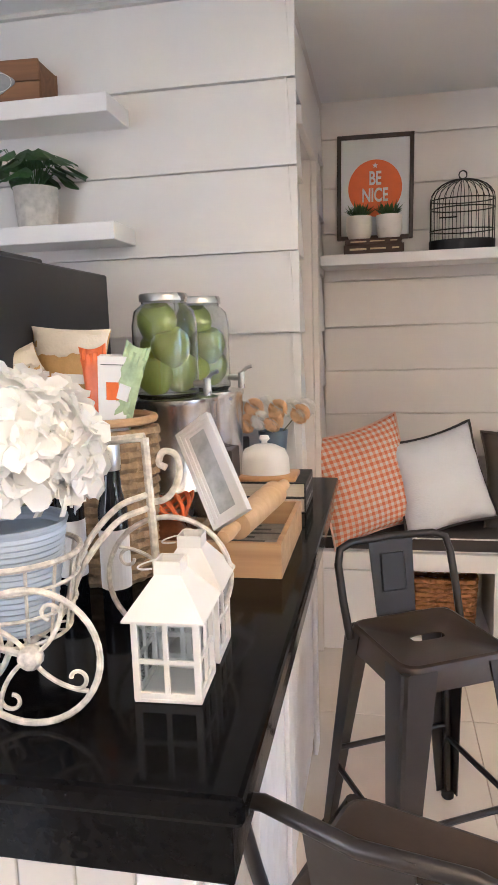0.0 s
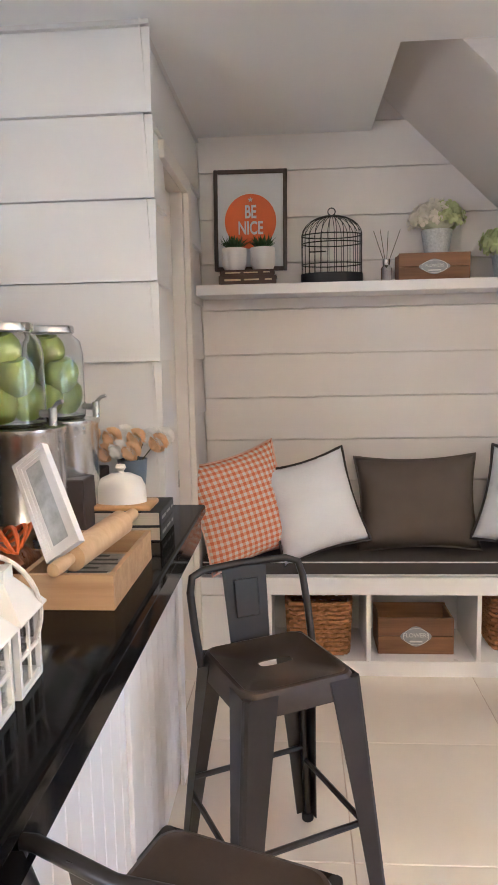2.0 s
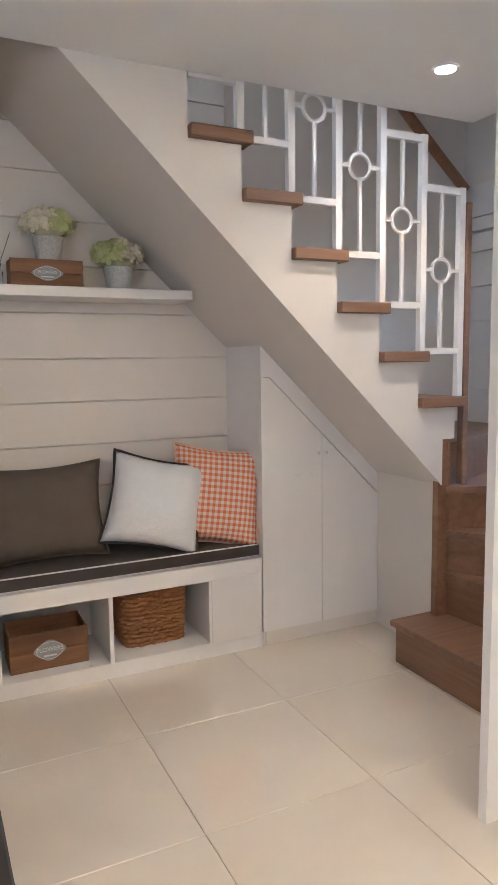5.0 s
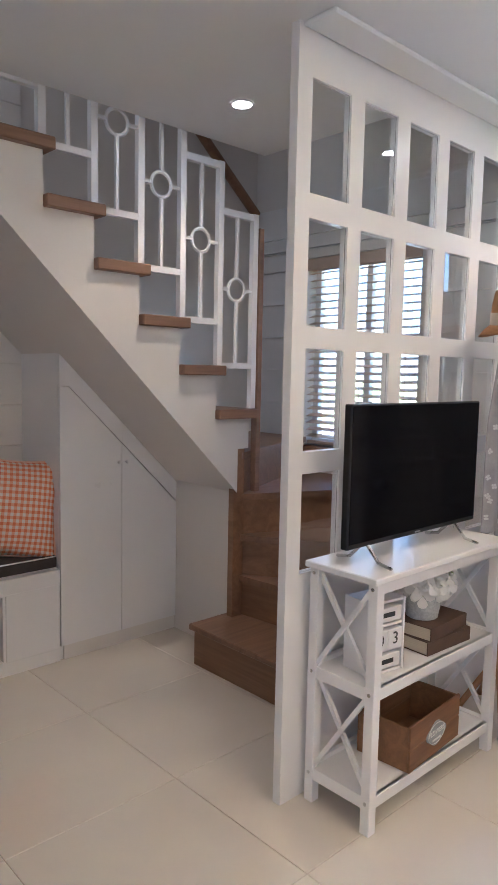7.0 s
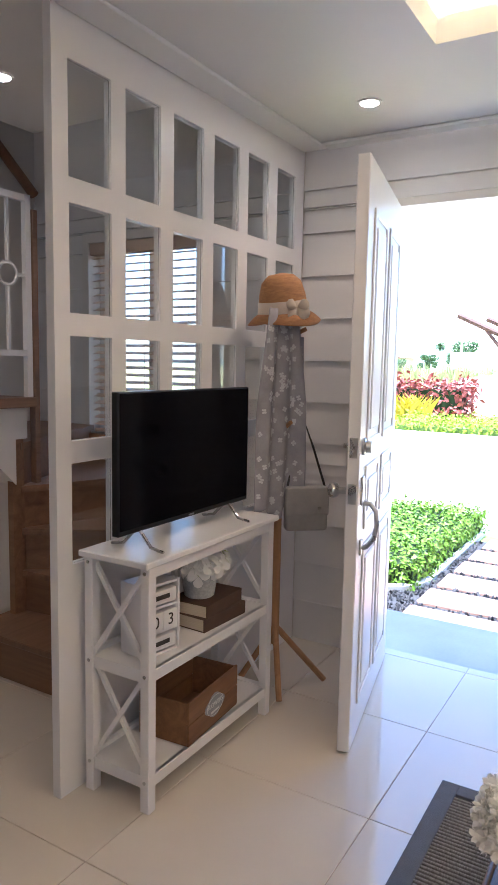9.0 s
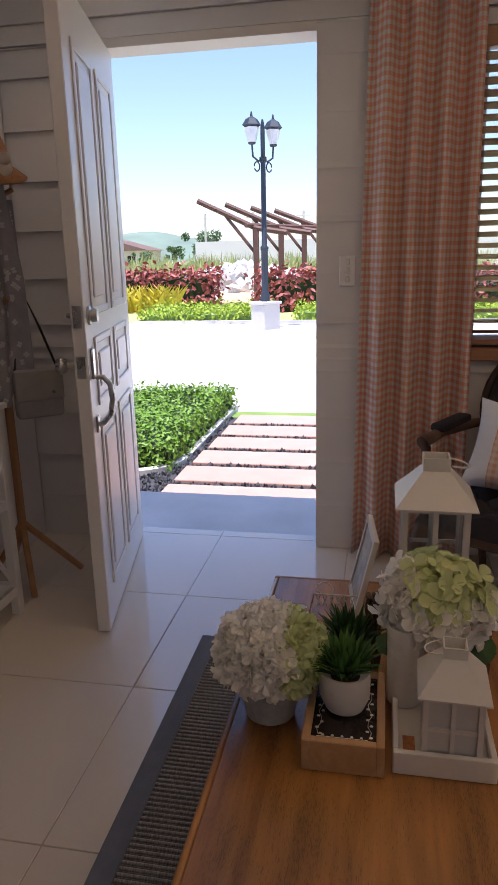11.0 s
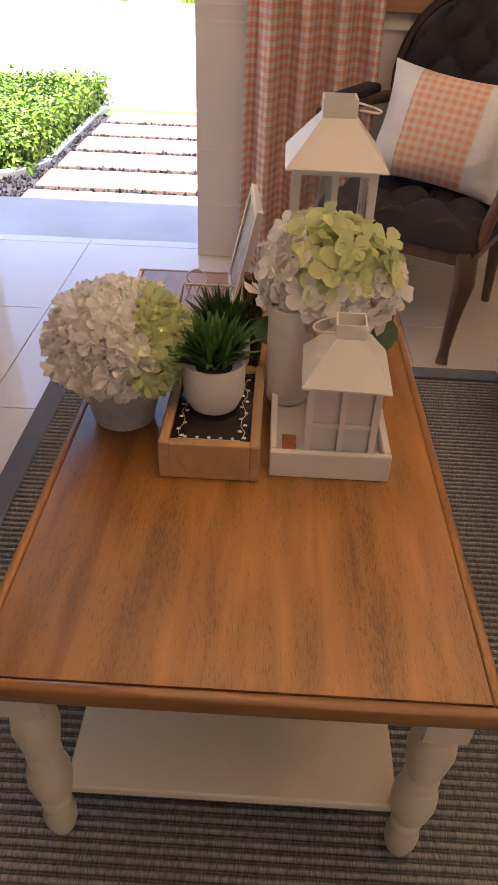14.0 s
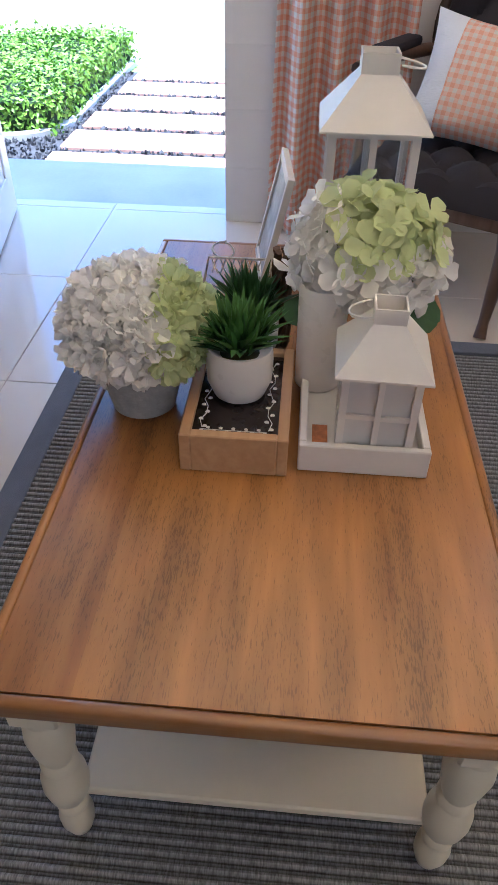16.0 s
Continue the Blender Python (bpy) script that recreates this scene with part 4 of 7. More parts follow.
BOOKBROWN = mat("brown_book_cloth", (0.055, 0.026, 0.018), 0.6, var=0.2, scale=40, bump=0.2)
PAGES = mat("book_pages", (0.55, 0.47, 0.36), 0.9, var=0.12, scale=8, stretch=(1, 1, 40))
GOLD = mat("pale_gilt_print", (0.52, 0.42, 0.25), 0.5, var=0.1)


def book(parent_label, w, d, h, cover, m, group, bars=True, name="book", gilt=None):
    b = thing(name, parent_label, "book", group, m=m)
    cv = bmesh.new()
    box(cv, -w / 2, w / 2, -d / 2, d / 2, 0, 0.003, bev=0.001)
    box(cv, -w / 2, w / 2, -d / 2, d / 2, h - 0.003, h, bev=0.001)
    box(cv, -w / 2, w / 2, -d / 2, -d / 2 + 0.004, 0.003, h - 0.003)
    part("cover", cv, cover, b)
    part("page_block", B(-w / 2 + 0.004, w / 2 - 0.004, -d / 2 + 0.004, d / 2 - 0.004, 0.003, h - 0.003), PAGES, b)
    if bars:
        for i, (a, e) in enumerate(((-0.4, -0.12), (-0.06, 0.2), (0.3, 0.42))):
            part("title_bar", B(w * a, w * e, -d / 2 - 0.0006, -d / 2, h * (0.42 if i else 0.38), h * 0.6), gilt or GOLD, b)
    return b


BG = "books on the nook shelf"
book("thick brown hardback book lying on the nook shelf", 0.25, 0.16, 0.037, BOOKBROWN, pose(-0.038, 3.145, SHZ), BG)
book("thin brown hardback book on top of another", 0.235, 0.155, 0.024, BOOKBROWN, pose(-0.04, 3.145, SHZ + 0.0372), BG)


def succulent_pot(label, group, m, r=0.055, h=0.1):
    s = thing("potted_succulent", label, "plant", group, m=m)
    pot([(r * 0.55, 0), (r * 0.8, 0.005), (r, h * 0.35), (r * 1.02, h * 0.75), (r * 0.99, h), (r * 0.9, h), (r * 0.9, h - 0.012)], CERAMIC, s, label="rounded white ceramic pot")
    part("soil", lathe(bmesh.new(), [(r * 0.88, h - 0.02), (r * 0.6, h - 0.012), (0.002, h - 0.01)], 20), STEMS, s)
    spikes(s, (0, 0, h - 0.004), r * 0.75, 70, r * 1.25, r * 0.1, LEAF)
    return s


sp = succulent_pot("small green succulent in a white ceramic pot", "shelf succulents", pose(-0.1, 3.15, SHZ + 0.062))
copy_thing(sp, pose(0.026, 3.15, SHZ + 0.062, 0, 0, 70))

WIRE = mat("black_wire", (0.03, 0.028, 0.028), 0.5, 0.5, var=0.2, scale=20)
cage = thing("bird_cage", "decorative black wire birdcage with a domed top", "birdcage", m=pose(0.33, 3.175, SHZ))
CR = 0.132


def cage_pts(n=40):
    return [(CR * math.cos(2 * math.pi * i / n), CR * 0.62 * math.sin(2 * math.pi * i / n)) for i in range(n)]


tray_bm = bmesh.new()
prism(tray_bm, [(x * 1.03, y * 1.03) for x, y in cage_pts()], 0, 0.045, "z")
part("base_tray", tray_bm, WIRE, cage)
for zz in (0.085, 0.175, 0.21):
    bm = bmesh.new()
    tube(bm, [(x, y, zz) for x, y in cage_pts()], 0.0026, 5, True)
    part("hoop", bm, WIRE, cage)
for x, y in cage_pts(26):
    bm = bmesh.new()
    pts = [(x, y, 0.04), (x, y, 0.21)]
    for k in range(1, 7):
        a = math.pi / 2 * k / 6
        pts.append((x * math.cos(a) + 0.001, y * math.cos(a), 0.21 + 0.085 * math.sin(a)))
    tube(bm, pts, 0.0019, 4)
    part("bar", bm, WIRE, cage)
bm = bmesh.new()
tube(bm, [(0.016 * math.cos(a), 0, 0.311 + 0.016 * math.sin(a)) for a in [2 * math.pi * i / 20 for i in range(20)]], 0.0025, 5, True)
part("ring", bm, WIRE, cage)
bm = bmesh.new()
tube(bm, [(-0.1, -CR * 0.64, 0.13), (-0.03, -CR * 0.66, 0.13)], 0.003, 5)
part("latch", bm, WIRE, cage)

diff = thing("reed_diffuser", "small glass reed diffuser with thin sticks", "diffuser", m=pose(0.568, 3.17, SHZ))
g = pot([(0.021, 0), (0.024, 0.003), (0.024, 0.06), (0.014, 0.072), (0.014, 0.078)], GLASS, diff, "bottle", label="clear glass bottle")
part("collar", lathe(bmesh.new(), [(0.016, 0.074), (0.017, 0.076), (0.017, 0.098), (0.014, 0.1)], 18), STEEL, diff, smooth=True)
for dx, dy in ((-0.055, 0.01), (-0.03, -0.02), (0.01, 0.02), (0.06, 0.0)):
    bm = bmesh.new()
    tube(bm, [(0, 0, 0.06), (dx, dy, 0.225)], 0.0015, 5)
    part("reed", bm, STEMS, diff)
crate("wooden_box", "brown wooden box with an oval label on the shelf", 0.305, 0.12, 0.118, pose(0.769, 3.19, SHZ), CG, "FLOWERS")
CHEVRON = mat("grey_woven_pot", (0.52, 0.52, 0.50), 0.8, var=0.25, scale=120, bump=0.4, fine=160)


def small_bouquet(label, m, r=0.068, h=0.1, head=0.112, flip=1):
    v = thing("hydrangea_pot", label, "flowers", "small hydrangea pots", m=m)
    pot([(r * 0.72, 0), (r * 0.76, 0.003), (r, h), (r * 0.95, h), (r * 0.9, h - 0.01)], CHEVRON, v, label="tapered grey patterned pot")
    blossom(v, (0, 0, h + head * 0.42), head, 110, 0.024, (("lime_bloom", PETAL_G, lambda d: d.x * flip > 0.05), ("white_bloom", PETAL_C, lambda d: True)), 0.62, -0.3)
    return v


small_bouquet("cream and lime hydrangeas in a grey patterned pot on a box", pose(0.788, 3.19, SHZ + 0.1185))
small_bouquet("lime and cream hydrangeas in a grey patterned pot", pose(1.086, 3.16, SHZ), flip=-1)

# ---- bar stools ----
RUBBER = mat("black_rubber", (0.015, 0.015, 0.015), 0.8, var=0.1)
SEATBROWN = mat("worn_bronze_paint", (0.062, 0.044, 0.032), 0.33, 0.5, var=0.3, scale=7, bump=0.03)


def rounded(w, r, n=10):
    pts = []
    for cx, cy, a0 in ((w - r, w - r, 0), (-w + r, w - r, 90), (-w + r, -w + r, 180), (w - r, -w + r, 270)):
        for i in range(n):
            a = radians(a0 + 90 * i / (n - 1))
            pts.append((cx + r * math.cos(a), cy + r * math.sin(a)))
    return pts


def bar_stool(m):
    s = thing("bar_stool", "dark gunmetal industrial bar stool with a low back", "stool", "bar stools", m=m)
    H, hw = 0.63, 0.152
    bm = bmesh.new()
    n = 40
    hole = []
    for i in range(n):
        a = 2 * math.pi * (i + 0.5) / n + math.pi / 4 - math.pi / 4
        hole.append((0.046 * math.copysign(abs(math.cos(a)) ** 0.5, math.cos(a)), 0.017 * math.copysign(abs(math.sin(a)) ** 0.6, math.sin(a))))
    loops = []
    for prof, zz in ((hole, H - 0.009), (hole, H - 0.006)):
        loops.append([bm.verts.new((x, y, zz)) for x, y in prof])
    for w, r, zz in ((hw - 0.022, 0.03, H - 0.006), (hw - 0.014, 0.035, H), (hw - 0.006, 0.04, H - 0.003), (hw, 0.045, H - 0.014), (hw + 0.006, 0.045, H - 0.06)):
        loops.append([bm.verts.new((x, y, zz)) for x, y in rounded(w, r)])
    for a, b in zip(loops, loops[1:]):
        for i in range(n):
            j = (i + 1) % n
            bm.faces.new((a[i], a[j], b[j], b[i]))
    part("seat", bm, SEATBROWN, s, "bronze-worn metal seat with a hand slot", smooth=True)
    foot = hw + 0.055
    for sx in (-1, 1):
        for sy in (-1, 1):
            bm = bmesh.new()
            for ax in (0, 1):
                pts = []
                for zz, wd, off in ((H - 0.012, 0.075, hw + 0.004), (0.3, 0.05, hw + 0.004 + (foot - hw) * 0.5), (0.02, 0.032, foot)):
                    c0 = off - 0.003
                    for e in (0, wd):
                        for th in (0, 0.003):
                            if ax == 0:
                                pts.append(bm.verts.new((sx * (off - 0.012 - e), sy * (off - th), zz)))
                            else:
                                pts.append(bm.verts.new((sx * (off - th), sy * (off - 0.012 - e), zz)))
                for k in (0, 4):
                    a = pts[k:k + 8]
                    for q in ((0, 1, 5, 4), (1, 3, 7, 5), (3, 2, 6, 7), (2, 0, 4, 6)):
                        bm.faces.new([a[i] for i in q])
            tube(bm, [(sx * (off2 - 0.012), sy * (off2 - 0.012), zz) for zz, off2 in ((H - 0.012, hw + 0.004), (0.3, hw + 0.004 + (foot - hw) * 0.5), (0.02, foot))], 0.012, 8)
            leg = part("leg", bm, BROWNMETAL, s, smooth=True)
            part("rubber_foot", lathe(bmesh.new(), [(0.014, 0), (0.018, 0.004), (0.018, 0.022), (0.015, 0.026)], 12, m=pose(sx * (foot - 0.014), sy * (foot - 0.014), 0)), RUBBER, leg, smooth=True)
    for zz, pairs in ((0.25, (((-1, -1), (1, -1)), ((-1, 1), (1, 1)))), (0.21, (((-1, -1), (-1, 1)), ((1, -1), (1, 1))))):
        o = hw + 0.004 + (foot - hw) * 0.6 - 0.012
        for p, q in pairs:
            bm = bmesh.new()
            tube(bm, [(p[0] * o, p[1] * o, zz), (q[0] * o, q[1] * o, zz)], 0.008, 8)
            part("stretcher", bm, BROWNMETAL, s, smooth=True)
    bm = bmesh.new()
    tp = H + 0.2
    e = hw + 0.012
    pts = [(-e, hw - 0.05, H - 0.03), (-e - 0.004, hw - 0.02, H + 0.06), (-e - 0.004, hw + 0.01, tp - 0.05), (-e + 0.006, hw + 0.02, tp - 0.012), (-e + 0.04, hw + 0.028, tp), (0, hw + 0.045, tp), (e - 0.04, hw + 0.028, tp), (e - 0.006, hw + 0.02, tp - 0.012), (e + 0.004, hw + 0.01, tp - 0.05), (e + 0.004, hw - 0.02, H + 0.06), (e, hw - 0.05, H - 0.03)]
    tube(bm, pts, 0.0105, 10)
    part("back_hoop", bm, BROWNMETAL, s, smooth=True)
    bm = bmesh.new()
    prism(bm, [(-0.058, H - 0.02), (0.058, H - 0.02), (0.066, tp), (-0.066, tp)], -0.002, 0.002, "y")
    box(bm, -0.036, 0.036, -0.006, -0.002, H + 0.045, H + 0.15, bev=0.003)
    bmesh.ops.transform(bm, matrix=pose(0, hw + 0.012, 0, -10, 0, 0) @ Matrix.Translation((0, -0.115, 0)), verts=bm.verts[:])
    part("back_plate", bm, BROWNMETAL, s)
    return s


st = bar_stool(pose(0.106, 1.708, 0, 0, 0, 28))
copy_thing(st, pose(0.032, 0.893, 0, 0, 0, 160))


# ---- things on the kitchen counter ----
CT = 0.8885
IRON = mat("distressed_white_iron", (0.58, 0.53, 0.46), 0.6, 0.0, var=0.5, scale=70, bump=0.3, fine=150)
LANTERN = mat("cream_enamel", (0.72, 0.68, 0.63), 0.4, var=0.04, scale=15, bump=0.02)
TRAYWOOD = wood_mat("light_tray_wood", (0.36, 0.20, 0.09), (0.58, 0.37, 0.19), 3, "x", 0.5)
PINEWOOD = wood_mat("pale_beech_wood", (0.55, 0.34, 0.17), (0.72, 0.50, 0.29), 3, "y", 0.45)


def lantern(name, label, group, m, w=0.095, body=0.118, roof=0.055, glaze=None):
    """A small house-shaped lantern standing on z = 0."""
    glaze = glaze or GLASS
    L = thing(name, label, "lantern", group, m=m)
    h, p = w / 2, w * 0.095
    for sx in (-1, 1):
        for sy in (-1, 1):
            part("corner_post", B(min(sx * h, sx * (h - p)), max(sx * h, sx * (h - p)), min(sy * h, sy * (h - p)), max(sy * h, sy * (h - p)), 0.004, body), LANTERN, L)
    part("base", B(-h, h, -h, h, 0, 0.006, bev=0.001), LANTERN, L)
    for s, ax in ((-1, 0), (1, 0), (-1, 1), (1, 1)):
        e0, e1 = sorted((s * (h - 0.001), s * (h - 0.005)))
        for a in ((-h + p, h - p, 0.006, 0.006 + p * 0.9), (-h + p, h - p, body - p * 0.7, body), (-h + p, -p * 0.4, body * 0.5 - p * 0.35, body * 0.5 + p * 0.35), (p * 0.4, h - p, body * 0.5 - p * 0.35, body * 0.5 + p * 0.35), (-p * 0.4, p * 0.4, 0.006 + p * 0.9, body - p * 0.7)):
            part("window_bar", B(a[0], a[1], e0, e1, a[2], a[3]) if ax else B(e0, e1, a[0], a[1], a[2], a[3]), LANTERN, L)
        g0, g1 = sorted((s * (h - 0.0065), s * (h - 0.008)))
        gl = part("pane", B(-h + p, h - p, g0, g1, 0.008, body - 0.002) if ax else B(g0, g1, -h + p, h - p, 0.008, body - 0.002), glaze, L)
        gl.visible_shadow = glaze is not GLASS
    bm = bmesh.new()
    e, t = h * 1.2, h * 0.40
    rows = [[bm.verts.new((x * r, y * r, z)) for x, y in ((-1, -1), (1, -1), (1, 1), (-1, 1))] for r, z in ((e * 0.96, body - 0.001), (e, body), (e, body + 0.003), (t, body + roof), (t, body + roof + w * 0.2), (t * 0.88, body + roof + w * 0.2), (t * 0.88, body + roof))]
    for a, b in zip(rows, rows[1:]):
        for i in range(4):
            bm.faces.new((a[i], a[(i + 1) % 4], b[(i + 1) % 4], b[i]))
    bm.faces.new(rows[0][::-1])
    bm.faces.new(rows[-1])
    part("roof", bm, LANTERN, L, "hipped cream metal roof with a vent")
    bm = bmesh.new()
    zc = body + roof + w * 0.1
    tube(bm, [(-t - 0.002 - w * 0.28 * math.sin(a), t * 1.0 * math.cos(a) * 1.1, zc - w * 0.05 * math.sin(a)) for a in [math.pi * i / 12 for i in range(13)]], w * 0.014, 6)
    part("carry_loop", bm, LANTERN, L, smooth=True)
    return L


LG = "small house lanterns"
ln = lantern("house_lantern", "small cream metal house-shaped lantern with glass panes", LG, pose(-0.295, 0.915, CT, 0, 0, 2))
copy_thing(ln, pose(-0.298, 1.035, CT, 0, 0, 2))

# plant tricycle
bike = thing("tricycle_planter", "distressed white iron tricycle plant stand", "plant stand")


def wheel(cx, cy, cz, r, yaw):
    w = new("wheel")
    w.parent = bike
    w.matrix_basis = pose(cx, cy, cz, 0, 0, yaw)
    bm = bmesh.new()
    tube(bm, [(r * math.cos(a), 0, r * math.sin(a)) for a in [2 * math.pi * i / 36 for i in range(36)]], 0.0045, 8, True)
    part("rim", bm, IRON, w, smooth=True)
    bm = bmesh.new()
    lathe(bm, [(0.003, -0.014), (0.012, -0.012), (0.016, -0.006), (0.016, 0.006), (0.012, 0.012), (0.003, 0.014)], 14, m=pose(0, 0, 0, 90, 0, 0))
    part("hub", bm, IRON, w, smooth=True)
    for k in range(4):
        a0 = math.pi / 2 * k + 0.5
        bm = bmesh.new()
        pts = []
        for i in range(9):
            q = i / 8
            pts.append((r * 0.95 * q * math.cos(a0 + 0.5 * q), 0, r * 0.95 * q * math.sin(a0 + 0.5 * q)))
        tube(bm, pts, 0.0032, 6)
        cr = r * 0.17
        c0 = (pts[6][0] + cr * math.cos(a0 + 2), 0, pts[6][2] + cr * math.sin(a0 + 2))
        tube(bm, [(c0[0] + cr * (1 - 0.5 * i / 14) * math.cos(a0 - 1.1 + 5.2 * i / 14), 0, c0[2] + cr * (1 - 0.5 * i / 14) * math.sin(a0 - 1.1 + 5.2 * i / 14)) for i in range(15)], 0.003, 6)
        part("scroll_spoke", bm, IRON, w, smooth=True)


wheel(-0.345, 1.06, CT + 0.11, 0.1, 8)
wheel(-0.447, 0.79, CT + 0.096, 0.09, 8)
wheel(-0.60, 0.84, CT + 0.096, 0.09, 8)
bm = bmesh.new()
tube(bm, [(-0.362, 1.05, CT + 0.106), (-0.37, 1.045, CT + 0.34)], 0.007, 8)
tube(bm, [(-0.435, 1.045, CT + 0.335), (-0.37, 1.045, CT + 0.342)], 0.007, 8)
tube(bm, flowing([(-0.37, 1.05, CT + 0.235), (-0.338, 1.05, CT + 0.245), (-0.318, 1.05, CT + 0.28), (-0.322, 1.05, CT + 0.312), (-0.342, 1.05, CT + 0.318), (-0.35, 1.05, CT + 0.3), (-0.338, 1.05, CT + 0.292)]), 0.0055, 8)
part("fork", bm, IRON, bike, smooth=True)
bm = bmesh.new()
for off in (0, 0.022):
    tube(bm, flowing([(-0.37, 1.045, CT + 0.25 - off), (-0.41, 1.01, CT + 0.235 - off), (-0.45, 0.97, CT + 0.18 - off), (-0.468, 0.93, CT + 0.10), (-0.50, 0.86, CT + 0.07)]), 0.005, 8)
part("frame_tube", bm, IRON, bike, smooth=True)
bm = bmesh.new()
tube(bm, [(-0.44, 0.79, CT + 0.096), (-0.60, 0.84, CT + 0.096)], 0.005, 6)
part("axle", bm, IRON, bike)
KX, KY = -0.525, 0.90
for zz, rr in ((0.085, 0.075), (0.125, 0.085), (0.165, 0.09), (0.2, 0.095)):
    bm = bmesh.new()
    tube(bm, [(KX + rr * math.cos(a), KY + rr * math.sin(a), CT + zz) for a in [2 * math.pi * i / 30 for i in range(30)]], 0.0028 if zz < 0.19 else 0.0045, 6, True)
    part("basket_hoop", bm, IRON, bike, smooth=True)
for i in range(14):
    a = 2 * math.pi * i / 14
    bm = bmesh.new()
    tube(bm, [(KX + 0.03 * math.cos(a), KY + 0.03 * math.sin(a), CT + 0.083), (KX + 0.075 * math.cos(a), KY + 0.075 * math.sin(a), CT + 0.085), (KX + 0.095 * math.cos(a), KY + 0.095 * math.sin(a), CT + 0.2)], 0.0026, 5)
    part("basket_wire", bm, IRON, bike, smooth=True)
STRIPE = mat("blue_white_stoneware", (0.42, 0.47, 0.54), 0.5, var=0.35, scale=10, bump=0.2, fine=40, stretch=(0.3, 0.3, 6))
hy = thing("hydrangea_bucket", "white hydrangeas in a blue-striped pot in the tricycle basket", "flowers", m=pose(KX, KY, CT + 0.088))
pr = [(0.052, 0.0)]
for i in range(18):
    pr += [(0.052 + 0.0014 * i, 0.0085 * i + 0.002), (0.055 + 0.0014 * i, 0.0085 * i + 0.005)]
pr += [(0.081, 0.158), (0.073, 0.158), (0.071, 0.14)]
pot(pr, STRIPE, hy, label="blue and white ribbed pot")
blossom(hy, (0.022, -0.01, 0.255), 0.11, 240, 0.036, (("lime_bloom", PETAL_G, lambda d: (d - Vector((-0.55, -0.8, 0.1))).length < 0.55), ("white_bloom", PETAL_W, lambda d: True)), 0.9, -0.5)

# wicker basket with packets
wb = thing("round_basket", "round natural wicker basket holding snack packets", "basket", m=pose(-0.567, 1.36, CT))
RATTAN = mat("natural_rattan", (0.30, 0.195, 0.10), 0.75, var=0.45, scale=60, bump=0.5, fine=200)
for r in range(15):
    bm = bmesh.new()
    rr = 0.082 + 0.018 * r / 14
    tube(bm, [((rr + 0.003 * (1 if (i + r) % 2 else -1)) * math.cos(2 * math.pi * i / 40), (rr + 0.003 * (1 if (i + r) % 2 else -1)) * math.sin(2 * math.pi * i / 40), 0.012 + 0.021 * r) for i in range(40)], 0.0125, 6, True)
    part("weave", bm, RATTAN, wb, smooth=True)
bm = bmesh.new()
tube(bm, [(0.101 * math.cos(2 * math.pi * i / 36), 0.101 * math.sin(2 * math.pi * i / 36), 0.332) for i in range(36)], 0.009, 8, True)
part("rim", bm, TRAYWOOD, wb, smooth=True)
part("base", lathe(bmesh.new(), [(0.08, 0.002), (0.08, 0.01)], 24), RATTAN, wb)
BAGGOLD = mat("gold_foil_packet", (0.42, 0.25, 0.08), 0.35, 0.3, var=0.2, scale=20, bump=0.3)
BAGCREAM = mat("cream_packet", (0.66, 0.58, 0.46), 0.45, var=0.08, scale=12, bump=0.3)
BAGORANGE = mat("orange_packet", (0.72, 0.15, 0.03), 0.35, var=0.15, scale=20, bump=0.3)
CARDW = mat("white_card", (0.74, 0.71, 0.68), 0.5, var=0.03, scale=15)
CARDG = mat("green_printed_packet", (0.42, 0.52, 0.30), 0.45, var=0.4, scale=35, bump=0.1)
INK = mat("dark_print", (0.05, 0.045, 0.04), 0.6, var=0.1)


def packet(name, label, w, h, t, material, m, bars, top=None):
    p = thing(name, label, "packet", "snack packets", m=m)
    bm, rim = cushion_shape(w, h, t, 12)
    b = part("pouch", bm, material, p, smooth=True)
    if top:
        bm, rim = cushion_shape(w * 1.01, h * 0.42, t * 0.9, 10)
        bmesh.ops.translate(bm, verts=bm.verts[:], vec=(0, -0.004, h * 0.3))
        part("top_band", bm, top, p, smooth=True)
    for x0, x1, z0, z1 in bars:
        part("print_bar", B(x0, x1, -t / 2 - 0.003, -t / 2 + 0.006, z0, z1), CARDW, p)
    return p


packet("coffee_bag", "cream and gold foil snack bag standing in the basket", 0.17, 0.2, 0.06, BAGGOLD, pose(-0.665, 1.42, CT + 0.42, -8, 4, 10), ((-0.03, 0.04, -0.02, 0.0),), BAGCREAM)
packet("coffee_bag", "cream and gold foil snack bag leaning sideways", 0.1, 0.16, 0.05, BAGGOLD, pose(-0.735, 1.36, CT + 0.40, -6, -20, 30), ((-0.03, 0.02, -0.05, -0.03),), BAGCREAM)
packet("snack_bag", "bright orange foil snack bag in the basket", 0.06, 0.17, 0.03, BAGORANGE, pose(-0.578, 1.36, CT + 0.40, -4, -6, 0), ())
bx = thing("snack_box", "white card box with a heart-shaped waffle print", "box", m=pose(-0.525, 1.315, CT + 0.378, 4, 3, 14))
part("carton", B(-0.028, 0.028, -0.02, 0.02, -0.07, 0.085, bev=0.001), CARDW, bx)
part("waffle_print", B(-0.012, 0.012, -0.0212, -0.02, 0.0, 0.035, bev=0.0005), BAGORANGE, bx)
part("edge_line", B(-0.022, 0.022, -0.0208, -0.02, 0.068, 0.0695), INK, bx)
packet("snack_bag", "pale green printed snack bag in the basket", 0.055, 0.17, 0.02, CARDG, pose(-0.49, 1.305, CT + 0.405, 0, 19, -8), ((-0.012, 0.012, -0.03, 0.0),))


